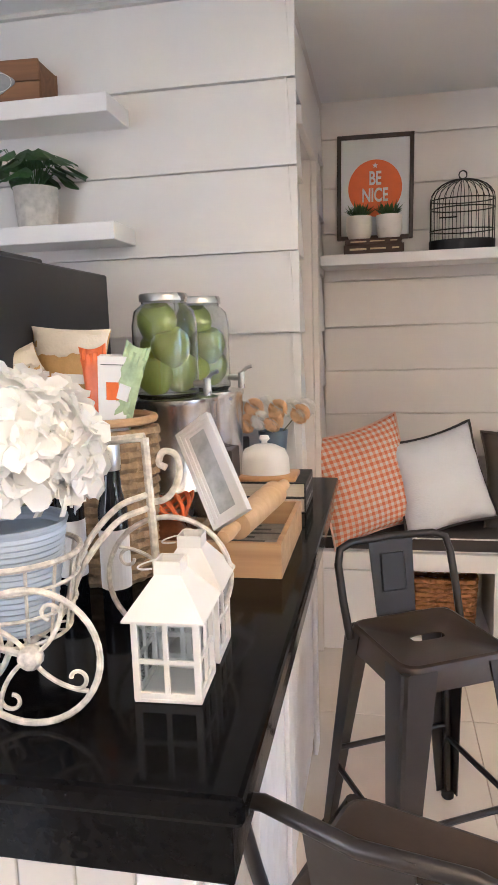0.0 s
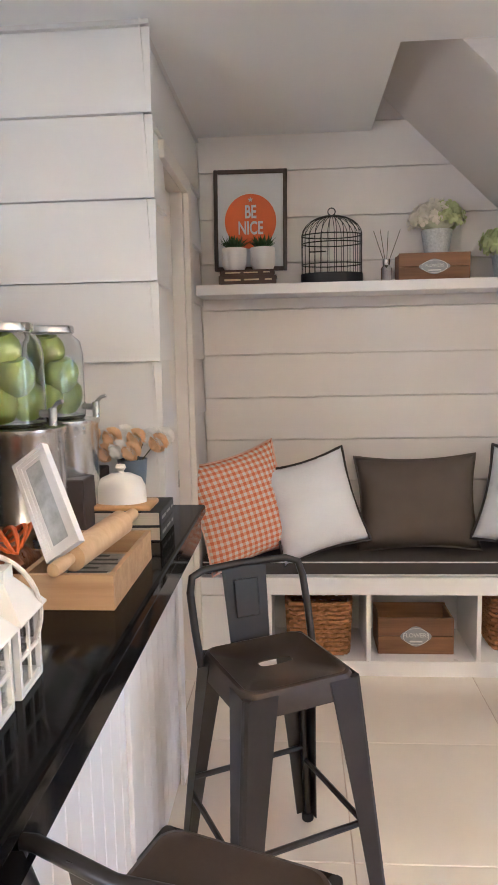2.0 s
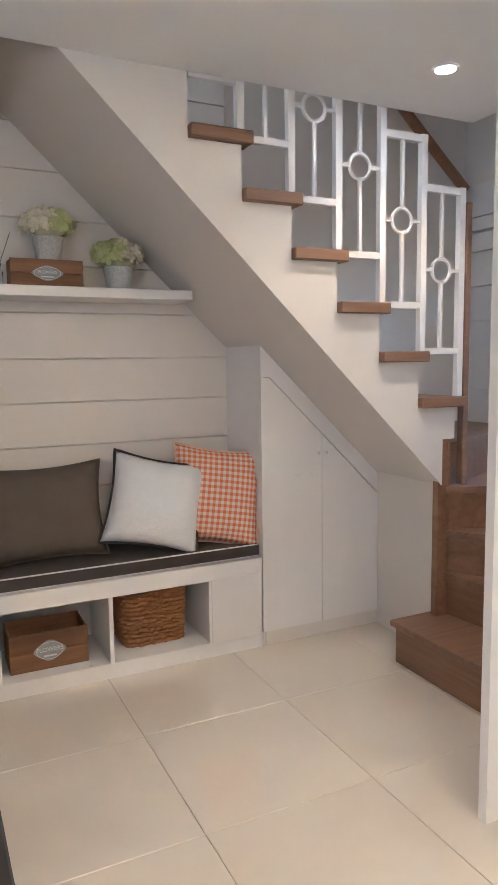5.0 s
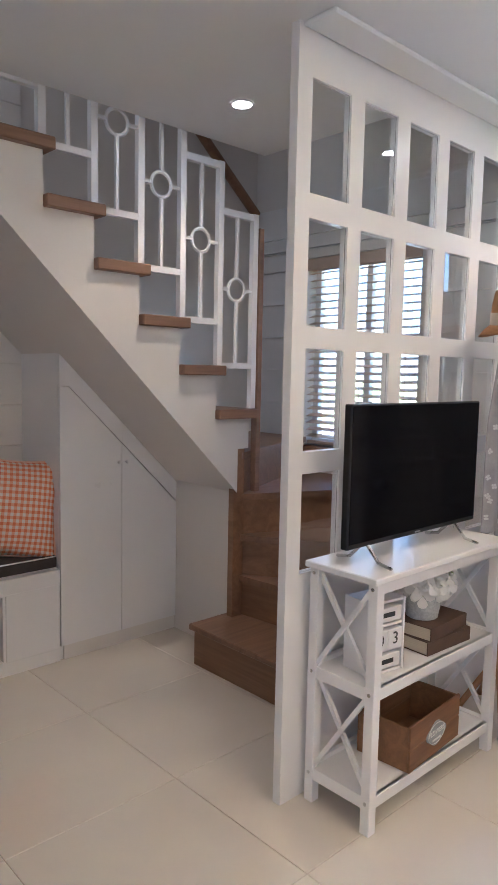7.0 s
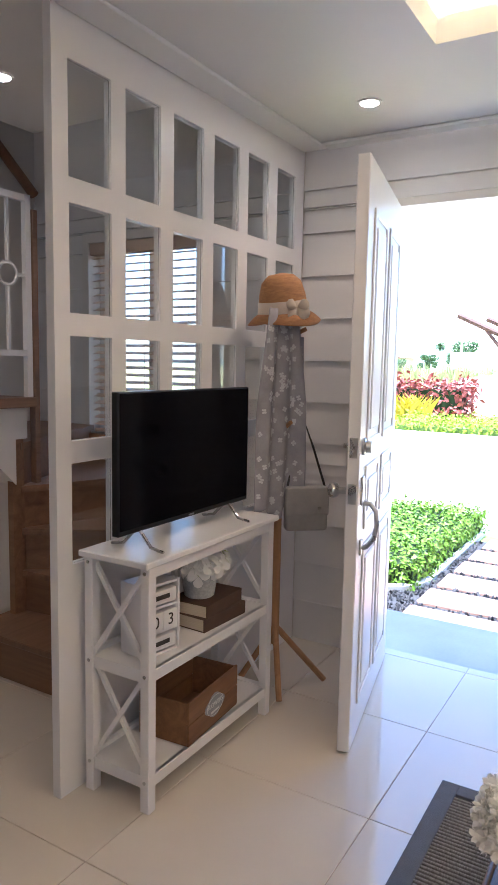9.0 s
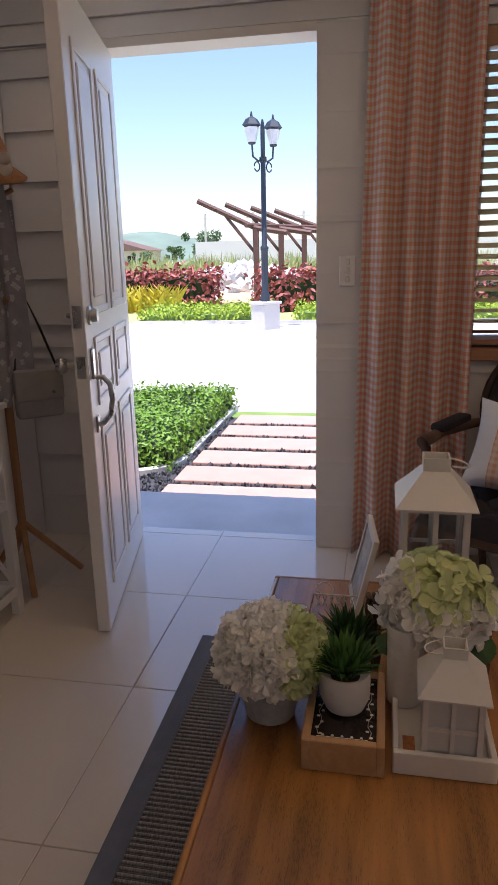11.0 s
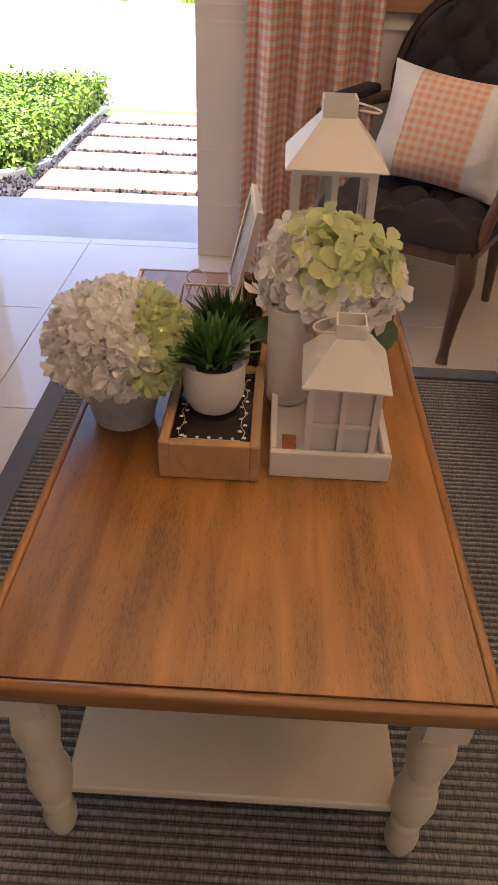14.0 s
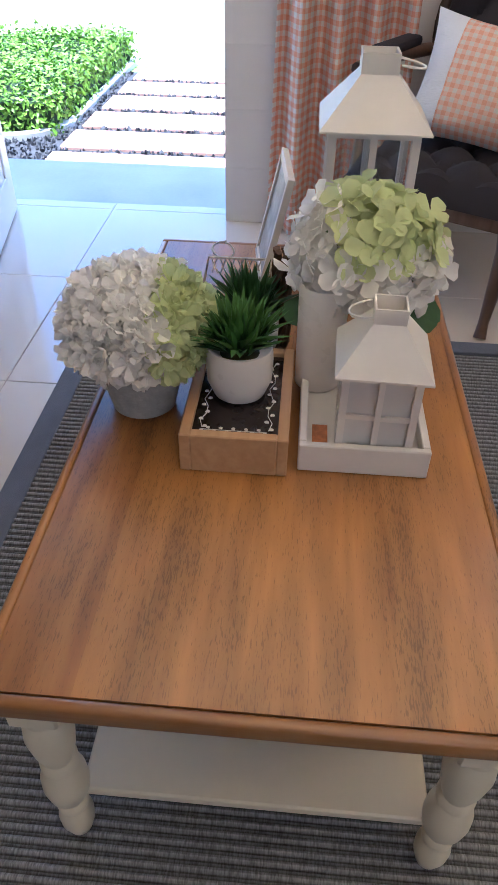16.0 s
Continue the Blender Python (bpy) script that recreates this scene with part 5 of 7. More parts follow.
def bottle(x, y, group, label):
    b = thing("spice_bottle", label, "bottle", group, m=pose(x, y, CT))
    gl = pot([(0.024, 0), (0.026, 0.003), (0.026, 0.2), (0.018, 0.235), (0.016, 0.27)], BLACK, b, "bottle_body")
    part("cap", lathe(bmesh.new(), [(0.018, 0.27), (0.019, 0.272), (0.019, 0.315), (0.017, 0.318)], 18), STEEL, b, "silver screw cap", smooth=True)
    part("paper_label", lathe(bmesh.new(), [(0.0265, 0.06), (0.0268, 0.062), (0.0268, 0.165), (0.0265, 0.167)], 24, cap=False), CARDW, b, "white paper label")
    return b


bottle(-0.64, 1.20, "bottles on the counter", "dark glass bottle with a silver cap and white label")
bottle(-0.575, 1.19, "bottles on the counter", "dark glass bottle with a silver cap and white label")
bottle(-0.47, 1.14, "bottles on the counter", "dark glass bottle with a silver cap and white label")

# glass dispensers
APPLE = mat("green_apple_skin", (0.36, 0.43, 0.085), 0.35, var=0.25, scale=18, bump=0.03)
GALV = mat("galvanised_steel", (0.72, 0.72, 0.71), 0.24, 0.95, var=0.3, scale=20, bump=0.05)


def apple(parent, x, y, z, r):
    a = part("apple", lathe(bmesh.new(), [(r * 0.15, -r * 0.85), (r * 0.55, -r * 0.95), (r * 0.85, -r * 0.55), (r, 0), (r * 0.92, r * 0.45), (r * 0.6, r * 0.82), (r * 0.25, r * 0.85), (r * 0.05, r * 0.68)], 18, m=pose(x, y, z, 14, -9, 30)), APPLE, parent, "green apple", smooth=True)


def dispenser(m, r=0.082, h=0.25):
    d = thing("drink_dispenser", "glass drink dispenser jar holding green apples", "dispenser", "glass dispensers", m=m)
    j = pot([(r * 0.9, 0), (r, 0.008), (r, h * 0.72), (r * 0.92, h * 0.86), (r * 0.68, h * 0.93), (r * 0.68, h * 0.97), (r * 0.65, h * 0.97), (r * 0.65, h * 0.93), (r * 0.89, h * 0.85), (r * 0.965, h * 0.72), (r * 0.965, 0.012), (r * 0.86, 0.008)], GLASS, d, "jar", label="clear glass jar")
    part("lid", lathe(bmesh.new(), [(r * 0.70, h * 0.95), (r * 0.74, h * 0.955), (r * 0.74, h * 1.01), (r * 0.70, h * 1.03), (r * 0.1, h * 1.032)], 28), STEEL, d, "silver screw lid", smooth=True)
    for x, y, z in ((-0.024, -0.02, 0.062), (0.026, 0.022, 0.066), (0.02, -0.02, 0.128), (-0.024, 0.02, 0.122), (-0.014, -0.014, 0.188)):
        apple(d, x, y, z, 0.05)
    bm = bmesh.new()
    tube(bm, [(r - 0.006, -0.012, 0.035), (r + 0.03, -0.03, 0.033)], 0.009, 10)
    tube(bm, [(r + 0.03, -0.03, 0.048), (r + 0.03, -0.03, 0.005)], 0.010, 10)
    tube(bm, [(r + 0.03, -0.03, 0.045), (r + 0.045, -0.035, 0.06), (r + 0.06, -0.04, 0.065)], 0.005, 8)
    part("tap", bm, STEEL, d, "chromed tap", smooth=True)
    return d


stand = thing("dispenser_stand", "galvanised steel tub serving as a dispenser stand", "stand")
pot([(0.1, 0), (0.102, 0.004), (0.108, 0.11), (0.112, 0.115), (0.108, 0.12), (0.112, 0.325), (0.116, 0.33), (0.116, 0.342), (0.02, 0.343)], GALV, stand, "tub", m=pose(-0.53, 1.72, CT))
pot([(0.09, 0), (0.092, 0.004), (0.098, 0.11), (0.102, 0.325), (0.106, 0.33), (0.106, 0.342), (0.02, 0.343)], GALV, stand, "tub", m=pose(-0.495, 1.93, CT))
dp = dispenser(pose(-0.54, 1.71, CT + 0.3435))
copy_thing(dp, pose(-0.505, 1.92, CT + 0.3435, 0, 0, 12))
oven = thing("black_oven", "large matt black oven housing on the counter", "oven")
part("housing", B(-1.22, -0.745, 1.2, 1.86, CT, 1.555, bev=0.004), mat("matt_black_steel", (0.02, 0.019, 0.019), 0.45, 0.3, var=0.2, scale=10, bump=0.03), oven)
part("top_panel", B(-1.20, -0.90, 1.22, 1.80, 1.556, 1.60, bev=0.004), mat("dark_grey_panel", (0.035, 0.034, 0.034), 0.5, var=0.2), oven)

# wooden trays, rolling pin, picture frame
tr = thing("wooden_tray", "shallow light wooden tray on the counter", "tray")
TX, TYY = (-0.40, -0.206), (1.36, 1.722)
for a in ((TX[0], TX[1], TYY[0], TYY[0] + 0.012), (TX[0], TX[1], TYY[1] - 0.012, TYY[1]), (TX[0], TX[0] + 0.012, TYY[0] + 0.012, TYY[1] - 0.012), (TX[1] - 0.012, TX[1], TYY[0] + 0.012, TYY[1] - 0.012)):
    part("side", B(*a, CT, CT + 0.075, bev=0.001), TRAYWOOD, tr)
part("base", B(TX[0] + 0.012, TX[1] - 0.012, TYY[0] + 0.012, TYY[1] - 0.012, CT, CT + 0.02), TRAYWOOD, tr)
note = part("printed_card", B(TX[0] + 0.02, TX[1] - 0.02, TYY[0] + 0.03, TYY[1] - 0.03, CT + 0.02, CT + 0.022), mat("grey_printed_card", (0.32, 0.30, 0.26), 0.7, var=0.3, scale=60), tr)
for i in range(9):
    part("text_bar", B(TX[0] + 0.035, TX[1] - 0.035 - 0.03 * (i % 3), TYY[0] + 0.05 + 0.032 * i, TYY[0] + 0.062 + 0.032 * i, CT + 0.022, CT + 0.0225), INK, note)
t2 = thing("wooden_tray", "small light wooden tray holding wrapped sweets", "tray")
for a in ((-0.6, -0.41, 1.40, 1.412), (-0.6, -0.41, 1.59, 1.602), (-0.6, -0.588, 1.412, 1.59), (-0.422, -0.41, 1.412, 1.59)):
    part("side", B(*a, CT, CT + 0.06, bev=0.001), TRAYWOOD, t2)
part("base", B(-0.588, -0.422, 1.412, 1.59, CT, CT + 0.012), TRAYWOOD, t2)
sweets = thing("sweet_bag", "clear bag of brown sweets tied with orange ribbon", "packet")
TOFFEE = mat("brown_toffee", (0.22, 0.075, 0.03), 0.3, var=0.5, scale=40, bump=0.4)
bm, rim = cushion_shape(0.15, 0.15, 0.09, 12)
bmesh.ops.transform(bm, matrix=pose(-0.50, 1.5, CT + 0.06, 80, 0, 0), verts=bm.verts[:])
part("pouch", bm, TOFFEE, sweets, smooth=True)
for k in range(5):
    bm = bmesh.new()
    tube(bm, [(-0.47 + 0.045 * math.cos(a + k), 1.46 + 0.05 * math.sin(a), CT + 0.125 + 0.022 * math.sin(2 * a + k)) for a in [2 * math.pi * i / 16 for i in range(16)]], 0.004, 5, True)
    part("ribbon_loop", bm, BAGORANGE, sweets, smooth=True)
pin = thing("rolling_pin", "pale beech rolling pin resting on the tray", "rolling pin", m=pose(-0.285, 1.53, CT + 0.104, -86, 0, -11))
part("barrel", lathe(bmesh.new(), [(0.02, -0.125), (0.031, -0.12), (0.031, 0.12), (0.02, 0.125)], 24), PINEWOOD, pin, smooth=True)
for s in (-1, 1):
    part("grip", lathe(bmesh.new(), [(0.012, s * 0.125), (0.013, s * 0.135), (0.016, s * 0.17), (0.014, s * 0.195), (0.005, s * 0.2)], 16), PINEWOOD, pin, smooth=True)
PHOTO = mat("grey_photo_print", (0.45, 0.46, 0.46), 0.5, var=0.5, scale=25, bump=0)
pf = thing("photo_frame", "white moulded photo frame leaning at an angle", "picture frame", m=pose(-0.362, 1.44, CT + 0.208, -20, -34, -12))
fw, fh = 0.095, 0.24
fb = bmesh.new()
for k, wd, y0 in ((0, 0.009, -0.012), (0.009, 0.009, -0.009), (0.018, 0.007, -0.006)):
    for a in ((-fw / 2 + k, -fw / 2 + k + wd, -fh / 2 + k, fh / 2 - k), (fw / 2 - k - wd, fw / 2 - k, -fh / 2 + k, fh / 2 - k), (-fw / 2 + k + wd, fw / 2 - k - wd, -fh / 2 + k, -fh / 2 + k + wd), (-fw / 2 + k + wd, fw / 2 - k - wd, fh / 2 - k - wd, fh / 2 - k)):
        box(fb, a[0], a[1], y0, 0.006, a[2], a[3])
part("frame", fb, WHITE, pf)
part("picture", B(-fw / 2 + 0.025, fw / 2 - 0.025, -0.004, 0.002, -fh / 2 + 0.025, fh / 2 - 0.025), PHOTO, pf)
DARKBOX = mat("dark_brown_box", (0.05, 0.032, 0.024), 0.5, var=0.3, scale=10)
solid("storage_box", B(-0.47, -0.40, 1.80, 2.06, CT, CT + 0.19, bev=0.003), DARKBOX, "dark brown box standing on the counter", "box")

# books, butter dish, pompom flowers
BLACKBOOK = mat("black_book_cloth", (0.02, 0.018, 0.018), 0.5, var=0.2, scale=40, bump=0.1)
GREYPRINT = mat("grey_print", (0.35, 0.34, 0.33), 0.6, var=0.1)
KB = "black books on the counter"
for i in range(2):
    b = book("black hardback book lying on the counter", 0.2, 0.23, 0.042, BLACKBOOK, pose(-0.328, 1.985, CT + 0.0425 * i, 0, 0, 90), KB, gilt=GREYPRINT)
dish = thing("butter_dish", "white domed butter dish on a tan tray", "butter dish", m=pose(-0.335, 1.945, CT + 0.0855))
part("tray", B(-0.095, 0.095, -0.06, 0.06, 0, 0.016, bev=0.006, seg=2), mat("tan_glaze", (0.58, 0.32, 0.13), 0.35, var=0.1, scale=20), dish, "tan glazed tray", smooth=True)
part("dome", lathe(bmesh.new(), [(0.072, 0.0161), (0.07, 0.06), (0.058, 0.085), (0.03, 0.098), (0.01, 0.1), (0.008, 0.106), (0.016, 0.114), (0.012, 0.124), (0.002, 0.126)], 28, m=Matrix.Diagonal((1, 0.72, 1, 1))), CERAMIC, dish, "white ceramic dome with a knob", smooth=True)
pm = thing("pompom_bouquet", "peach and white pompom flowers in a blue-grey pot", "flowers", m=pose(-0.325, 2.046, CT + 0.0855))
pot([(0.03, 0), (0.033, 0.002), (0.045, 0.125), (0.043, 0.125), (0.04, 0.115)], mat("blue_grey_glaze", (0.12, 0.15, 0.19), 0.3, var=0.2, scale=20), pm, label="blue-grey tapered pot")
for i, (x, y, z, k) in enumerate(((-0.115, -0.02, 0.20, 1), (-0.08, 0.0, 0.185, 0), (-0.05, -0.03, 0.195, 1), (-0.02, 0, 0.20, 0), (0.02, -0.02, 0.19, 1), (0.055, 0, 0.19, 0), (0.085, -0.02, 0.175, 1), (-0.07, -0.04, 0.15, 1), (-0.03, -0.045, 0.16, 0), (0.01, -0.05, 0.155, 1), (0.1, 0.0, 0.19, 0), (-0.1, 0.02, 0.165, 0))):
    bm = bmesh.new()
    for q in range(160):
        zz = 1 - 2 * (q + 0.5) / 160
        a = q * 2.39996
        w_ = math.sqrt(1 - zz * zz)
        d = Vector((w_ * math.cos(a), w_ * math.sin(a), zz))
        petal(bm, Vector((x, y, z)) + d * 0.016, d.orthogonal().normalized(), d, 0.0135, 0.9)
    part("pompom", bm, PETAL_P if k else PETAL_W, pm)
bm = bmesh.new()
for x in (-0.09, -0.04, 0.0, 0.04, 0.08):
    tube(bm, [(x * 0.15, 0, 0.1), (x, -0.015, 0.18)], 0.002, 4)
part("stem_bundle", bm, STEMS, pm)

# floating shelves on the kitchen wall
for nm, z0 in (("upper", 2.018), ("lower", 1.668)):
    solid("wall_shelf", B(-1.9, -0.764, 1.985, SY - 0.001, z0, z0 + 0.052, bev=0.002), WHITE, "white floating shelf on the kitchen board wall", "shelf", "kitchen wall shelves")
crate("wooden_crate", "small honey-coloured wooden crate on a wall shelf", 0.26, 0.15, 0.12, pose(-1.115, 2.085, 2.0705, 0, 0, 4), CG)
pp = thing("potted_plant", "leafy green plant in a rough white pot", "plant", m=pose(-1.05, 2.085, 1.7205))
ROUGHPOT = mat("crackled_white_pot", (0.55, 0.52, 0.47), 0.85, var=0.25, scale=30, bump=0.9, fine=60)
pot([(0.058, 0), (0.06, 0.003), (0.068, 0.125), (0.062, 0.125), (0.06, 0.11)], ROUGHPOT, pp, label="rough white textured pot")
for i in range(34):
    a = 2.4 * i
    reach = 0.02 + 0.10 * rng.random()
    top = Vector((reach * math.cos(a), reach * math.sin(a) * 0.7 - 0.01, 0.15 + 0.09 * rng.random()))
    bm = bmesh.new()
    tube(bm, [(0, 0, 0.11), (top.x * 0.4, top.y * 0.4, 0.15), tuple(top)], 0.0016, 4)
    d = Vector((math.cos(a), math.sin(a) * 0.7, -0.35)).normalized()
    nrm = Vector((0.2 * math.cos(a), 0.2 * math.sin(a), 1)).normalized()
    petal(bm, top, nrm, d, 0.078, -0.5)
    part("leaf", bm, LEAF, pp)

# beadboard on the counter's side
for i in range(20):
    y0 = 0.80 + 0.0695 * i
    part("bead_board", B(-0.235, -0.226, y0 + 0.001, y0 + 0.0685, 0.07, 0.767, bev=0.002), WHITE, counter)
for y0 in (0.80, 1.47, 2.12):
    part("pilaster", B(-0.226, -0.214, y0, y0 + 0.07, 0.0, 0.767, bev=0.002), WHITE, counter)
for i in range(16):
    x0 = -1.6 + 0.085 * i
    part("bead_board", B(x0 + 0.001, x0 + 0.084, 0.791, 0.80, 0.07, 0.767, bev=0.002), WHITE if x0 > -0.36 else PLASTER, counter)

# ---- coffee table ----
CREAMPAINT = mat("cream_table_paint", (0.78, 0.69, 0.52), 0.4, var=0.05, scale=6, bump=0.03)
table = thing("coffee_table", "coffee table with varnished wood top and cream turned legs", "table")
AX0, AX1, AY0, AY1 = 0.985, 2.03, -0.412, 0.132
for i in range(6):
    y0 = AY0 + 0.014 + (AY1 - AY0 - 0.028) / 6 * i
    part("top_plank", B(AX0 + 0.014, AX1 - 0.014, y0, y0 + (AY1 - AY0 - 0.028) / 6, 0.432, 0.4495), TABLEWOOD, table)
TABLEEDGE = wood_mat("table_edge_wood", (0.20, 0.08, 0.02), (0.38, 0.18, 0.05), 3.0, "y", 0.3, coat=0.4)
for a in ((AX0, AX0 + 0.0135, AY0, AY1), (AX1 - 0.0135, AX1, AY0, AY1)):
    part("edge_rail", B(*a, 0.424, 0.45, bev=0.005, seg=3), TABLEEDGE, table, smooth=True)
for a in ((AX0 + 0.0135, AX1 - 0.0135, AY0, AY0 + 0.0135), (AX0 + 0.0135, AX1 - 0.0135, AY1 - 0.0135, AY1)):
    part("edge_rail", B(*a, 0.424, 0.45, bev=0.005, seg=3), TABLEWOOD, table, smooth=True)
for a in ((AX0 + 0.05, AX0 + 0.068, AY0 + 0.05, AY1 - 0.05), (AX1 - 0.068, AX1 - 0.05, AY0 + 0.05, AY1 - 0.05), (AX0 + 0.068, AX1 - 0.068, AY0 + 0.03, AY0 + 0.045), (AX0 + 0.068, AX1 - 0.068, AY1 - 0.045, AY1 - 0.03)):
    part("apron", B(*a, 0.375, 0.424, bev=0.002), CREAMPAINT, table)
part("lower_shelf", B(AX0 + 0.075, AX1 - 0.075, AY0 + 0.045, AY1 - 0.045, 0.092, 0.11, bev=0.003), CREAMPAINT, table)
LEGP = [(0.014, 0.0125), (0.019, 0.016), (0.026, 0.04), (0.027, 0.06), (0.02, 0.082), (0.024, 0.088), (0.024, 0.096), (0.019, 0.102), (0.030, 0.125), (0.034, 0.15), (0.033, 0.17), (0.022, 0.195), (0.027, 0.2), (0.027, 0.21), (0.022, 0.216), (0.029, 0.24), (0.034, 0.275), (0.031, 0.3), (0.022, 0.313), (0.03, 0.319), (0.03, 0.328)]
for lx in (AX0 + 0.068, AX1 - 0.068):
    for ly in (AY0 + 0.033, AY1 - 0.033):
        bm = lathe(bmesh.new(), [(r * 0.87, z) for r, z in LEGP], 28, m=pose(lx, ly, 0))
        box(bm, lx - 0.028, lx + 0.028, ly - 0.028, ly + 0.028, 0.328, 0.424, bev=0.003)
        part("leg", bm, CREAMPAINT, table, "cream turned leg", smooth=True)

# ---- rug ----
rug = thing("rug", "ribbed grey-brown woven rug with a slate border", "rug")
RUGM = bpy.data.materials.new("ribbed_rug_weave")
RUGM.use_nodes = True
n_, l_ = RUGM.node_tree.nodes, RUGM.node_tree.links
tc_ = n_.new("ShaderNodeTexCoord")
sp_ = n_.new("ShaderNodeSeparateXYZ")
l_.new(tc_.outputs["Object"], sp_.inputs[0])
PITCH = 0.0155
ph_ = n_.new("ShaderNodeMath")
ph_.operation = "MULTIPLY_ADD"
ph_.inputs[1].default_value, ph_.inputs[2].default_value = 1 / PITCH, -0.155 / PITCH
l_.new(sp_.outputs[0], ph_.inputs[0])
fr_ = n_.new("ShaderNodeMath")
fr_.operation = "FRACT"
l_.new(ph_.outputs[0], fr_.inputs[0])
# Thread tones, with groove shade painted in where the rib profile dips.
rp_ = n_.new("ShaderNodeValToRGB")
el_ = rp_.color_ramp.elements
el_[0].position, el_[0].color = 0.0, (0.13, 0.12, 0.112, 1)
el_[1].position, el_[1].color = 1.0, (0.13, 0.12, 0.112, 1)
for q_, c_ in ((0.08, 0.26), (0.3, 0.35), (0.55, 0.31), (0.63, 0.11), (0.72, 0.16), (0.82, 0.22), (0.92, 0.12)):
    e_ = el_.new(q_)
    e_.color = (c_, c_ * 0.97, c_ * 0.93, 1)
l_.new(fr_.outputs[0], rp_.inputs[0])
mp_ = n_.new("ShaderNodeMapping")
mp_.inputs["Scale"].default_value, mp_.inputs["Rotation"].default_value = (90, 420, 60), (0, 0, 0.15)
ns_ = n_.new("ShaderNodeTexNoise")
ns_.inputs["Scale"].default_value, ns_.inputs["Detail"].default_value = 1.0, 3
l_.new(tc_.outputs["Object"], mp_.inputs[0])
l_.new(mp_.outputs[0], ns_.inputs["Vector"])
mr_ = n_.new("ShaderNodeMapRange")
mr_.inputs["From Min"].default_value, mr_.inputs["From Max"].default_value = 0.35, 0.65
mr_.inputs["To Min"].default_value, mr_.inputs["To Max"].default_value = 0.55, 1.15
l_.new(ns_.outputs[0], mr_.inputs["Value"])
mm_ = n_.new("ShaderNodeMix")
mm_.data_type, mm_.blend_type = "RGBA", "MULTIPLY"
mm_.inputs["Factor"].default_value = 1
l_.new(rp_.outputs[0], mm_.inputs["A"])
l_.new(mr_.outputs[0], mm_.inputs["B"])
l_.new(mm_.outputs["Result"], n_["Principled BSDF"].inputs["Base Color"])
n_["Principled BSDF"].inputs["Roughness"].default_value = 0.95
RX0, RX1, RY0, RY1 = 0.1, 2.42, -1.35, 0.452
bm = bmesh.new()
pitch = PITCH
prof = []
x = RX0 + 0.055
while x < RX1 - 0.055 - pitch:
    prof += [(x + pitch * k, z) for k, z in ((0.0, 0.0062), (0.1, 0.0095), (0.3, 0.0112), (0.52, 0.0098), (0.63, 0.0064), (0.8, 0.0086), (0.93, 0.0066))]
    x += pitch
prof.append((x, 0.005))
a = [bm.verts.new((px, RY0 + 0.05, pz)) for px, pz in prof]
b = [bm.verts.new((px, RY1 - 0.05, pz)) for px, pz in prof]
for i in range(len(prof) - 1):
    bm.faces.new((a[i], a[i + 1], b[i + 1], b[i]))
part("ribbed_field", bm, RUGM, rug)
part("backing", B(RX0 + 0.01, RX1 - 0.01, RY0 + 0.01, RY1 - 0.01, 0.0006, 0.004), CHARCOAL, rug)
SLATE = mat("slate_cotton_tape", (0.15, 0.16, 0.185), 0.95, var=0.15, scale=20, bump=0.5, fine=500)
for q in ((RX0, RX1, RY1 - 0.058, RY1), (RX0, RX1, RY0, RY0 + 0.058), (RX0, RX0 + 0.058, RY0 + 0.058, RY1 - 0.058), (RX1 - 0.058, RX1, RY0 + 0.058, RY1 - 0.058)):
    part("border", B(*q, 0.001, 0.0125, bev=0.002), SLATE, rug)

# ---- things on the coffee table ----
TT = 0.4505
RIBGREY = mat("grey_ribbed_pot", (0.42, 0.40, 0.37), 0.8, var=0.2, scale=60, bump=0.3)
h1 = thing("hydrangea_arrangement", "white and lime hydrangeas in a ribbed grey pot", "flowers", m=pose(1.458, 0.054, TT))
pr = [(0.04, 0)]
for i in range(14):
    q = 0.0415 + 0.0014 * i
    pr += [(q, 0.0015 + 0.0062 * i), (q + 0.0036, 0.004 + 0.0062 * i)]
pr += [(0.063, 0.09), (0.058, 0.09), (0.056, 0.08)]
pot(pr, RIBGREY, h1, label="ribbed grey tapered pot")
blossom(h1, (0, -0.003, 0.13), 0.092, 520, 0.0195, (("lime_bloom", PETAL_G, lambda d: d.y < -0.42), ("white_bloom", PETAL_W, lambda d: True)), 0.8, -0.5, cup=1.5)

SHADOWBOX = mat("dark_glass_print", (0.03, 0.022, 0.02), 0.12, var=0.3, scale=8, bump=0)
sb = thing("keepsake_box", "light wooden box with a dark printed glass lid", "box", m=pose(1.425, -0.087, TT))
wb_ = 0.068
for q in ((-0.106, 0.106, -wb_, -wb_ + 0.014), (-0.106, 0.106, wb_ - 0.014, wb_), (-0.106, -0.092, -wb_ + 0.014, wb_ - 0.014), (0.092, 0.106, -wb_ + 0.014, wb_ - 0.014)):
    part("side", B(*q, 0, 0.058, bev=0.0015), TRAYWOOD, sb)
lid = part("glass_lid", B(-0.092, 0.092, -wb_ + 0.014, wb_ - 0.014, 0.04, 0.051), SHADOWBOX, sb, "dark glass with white vine print")
VINE = mat("white_vine_print", (0.62, 0.60, 0.56), 0.6, var=0.05)
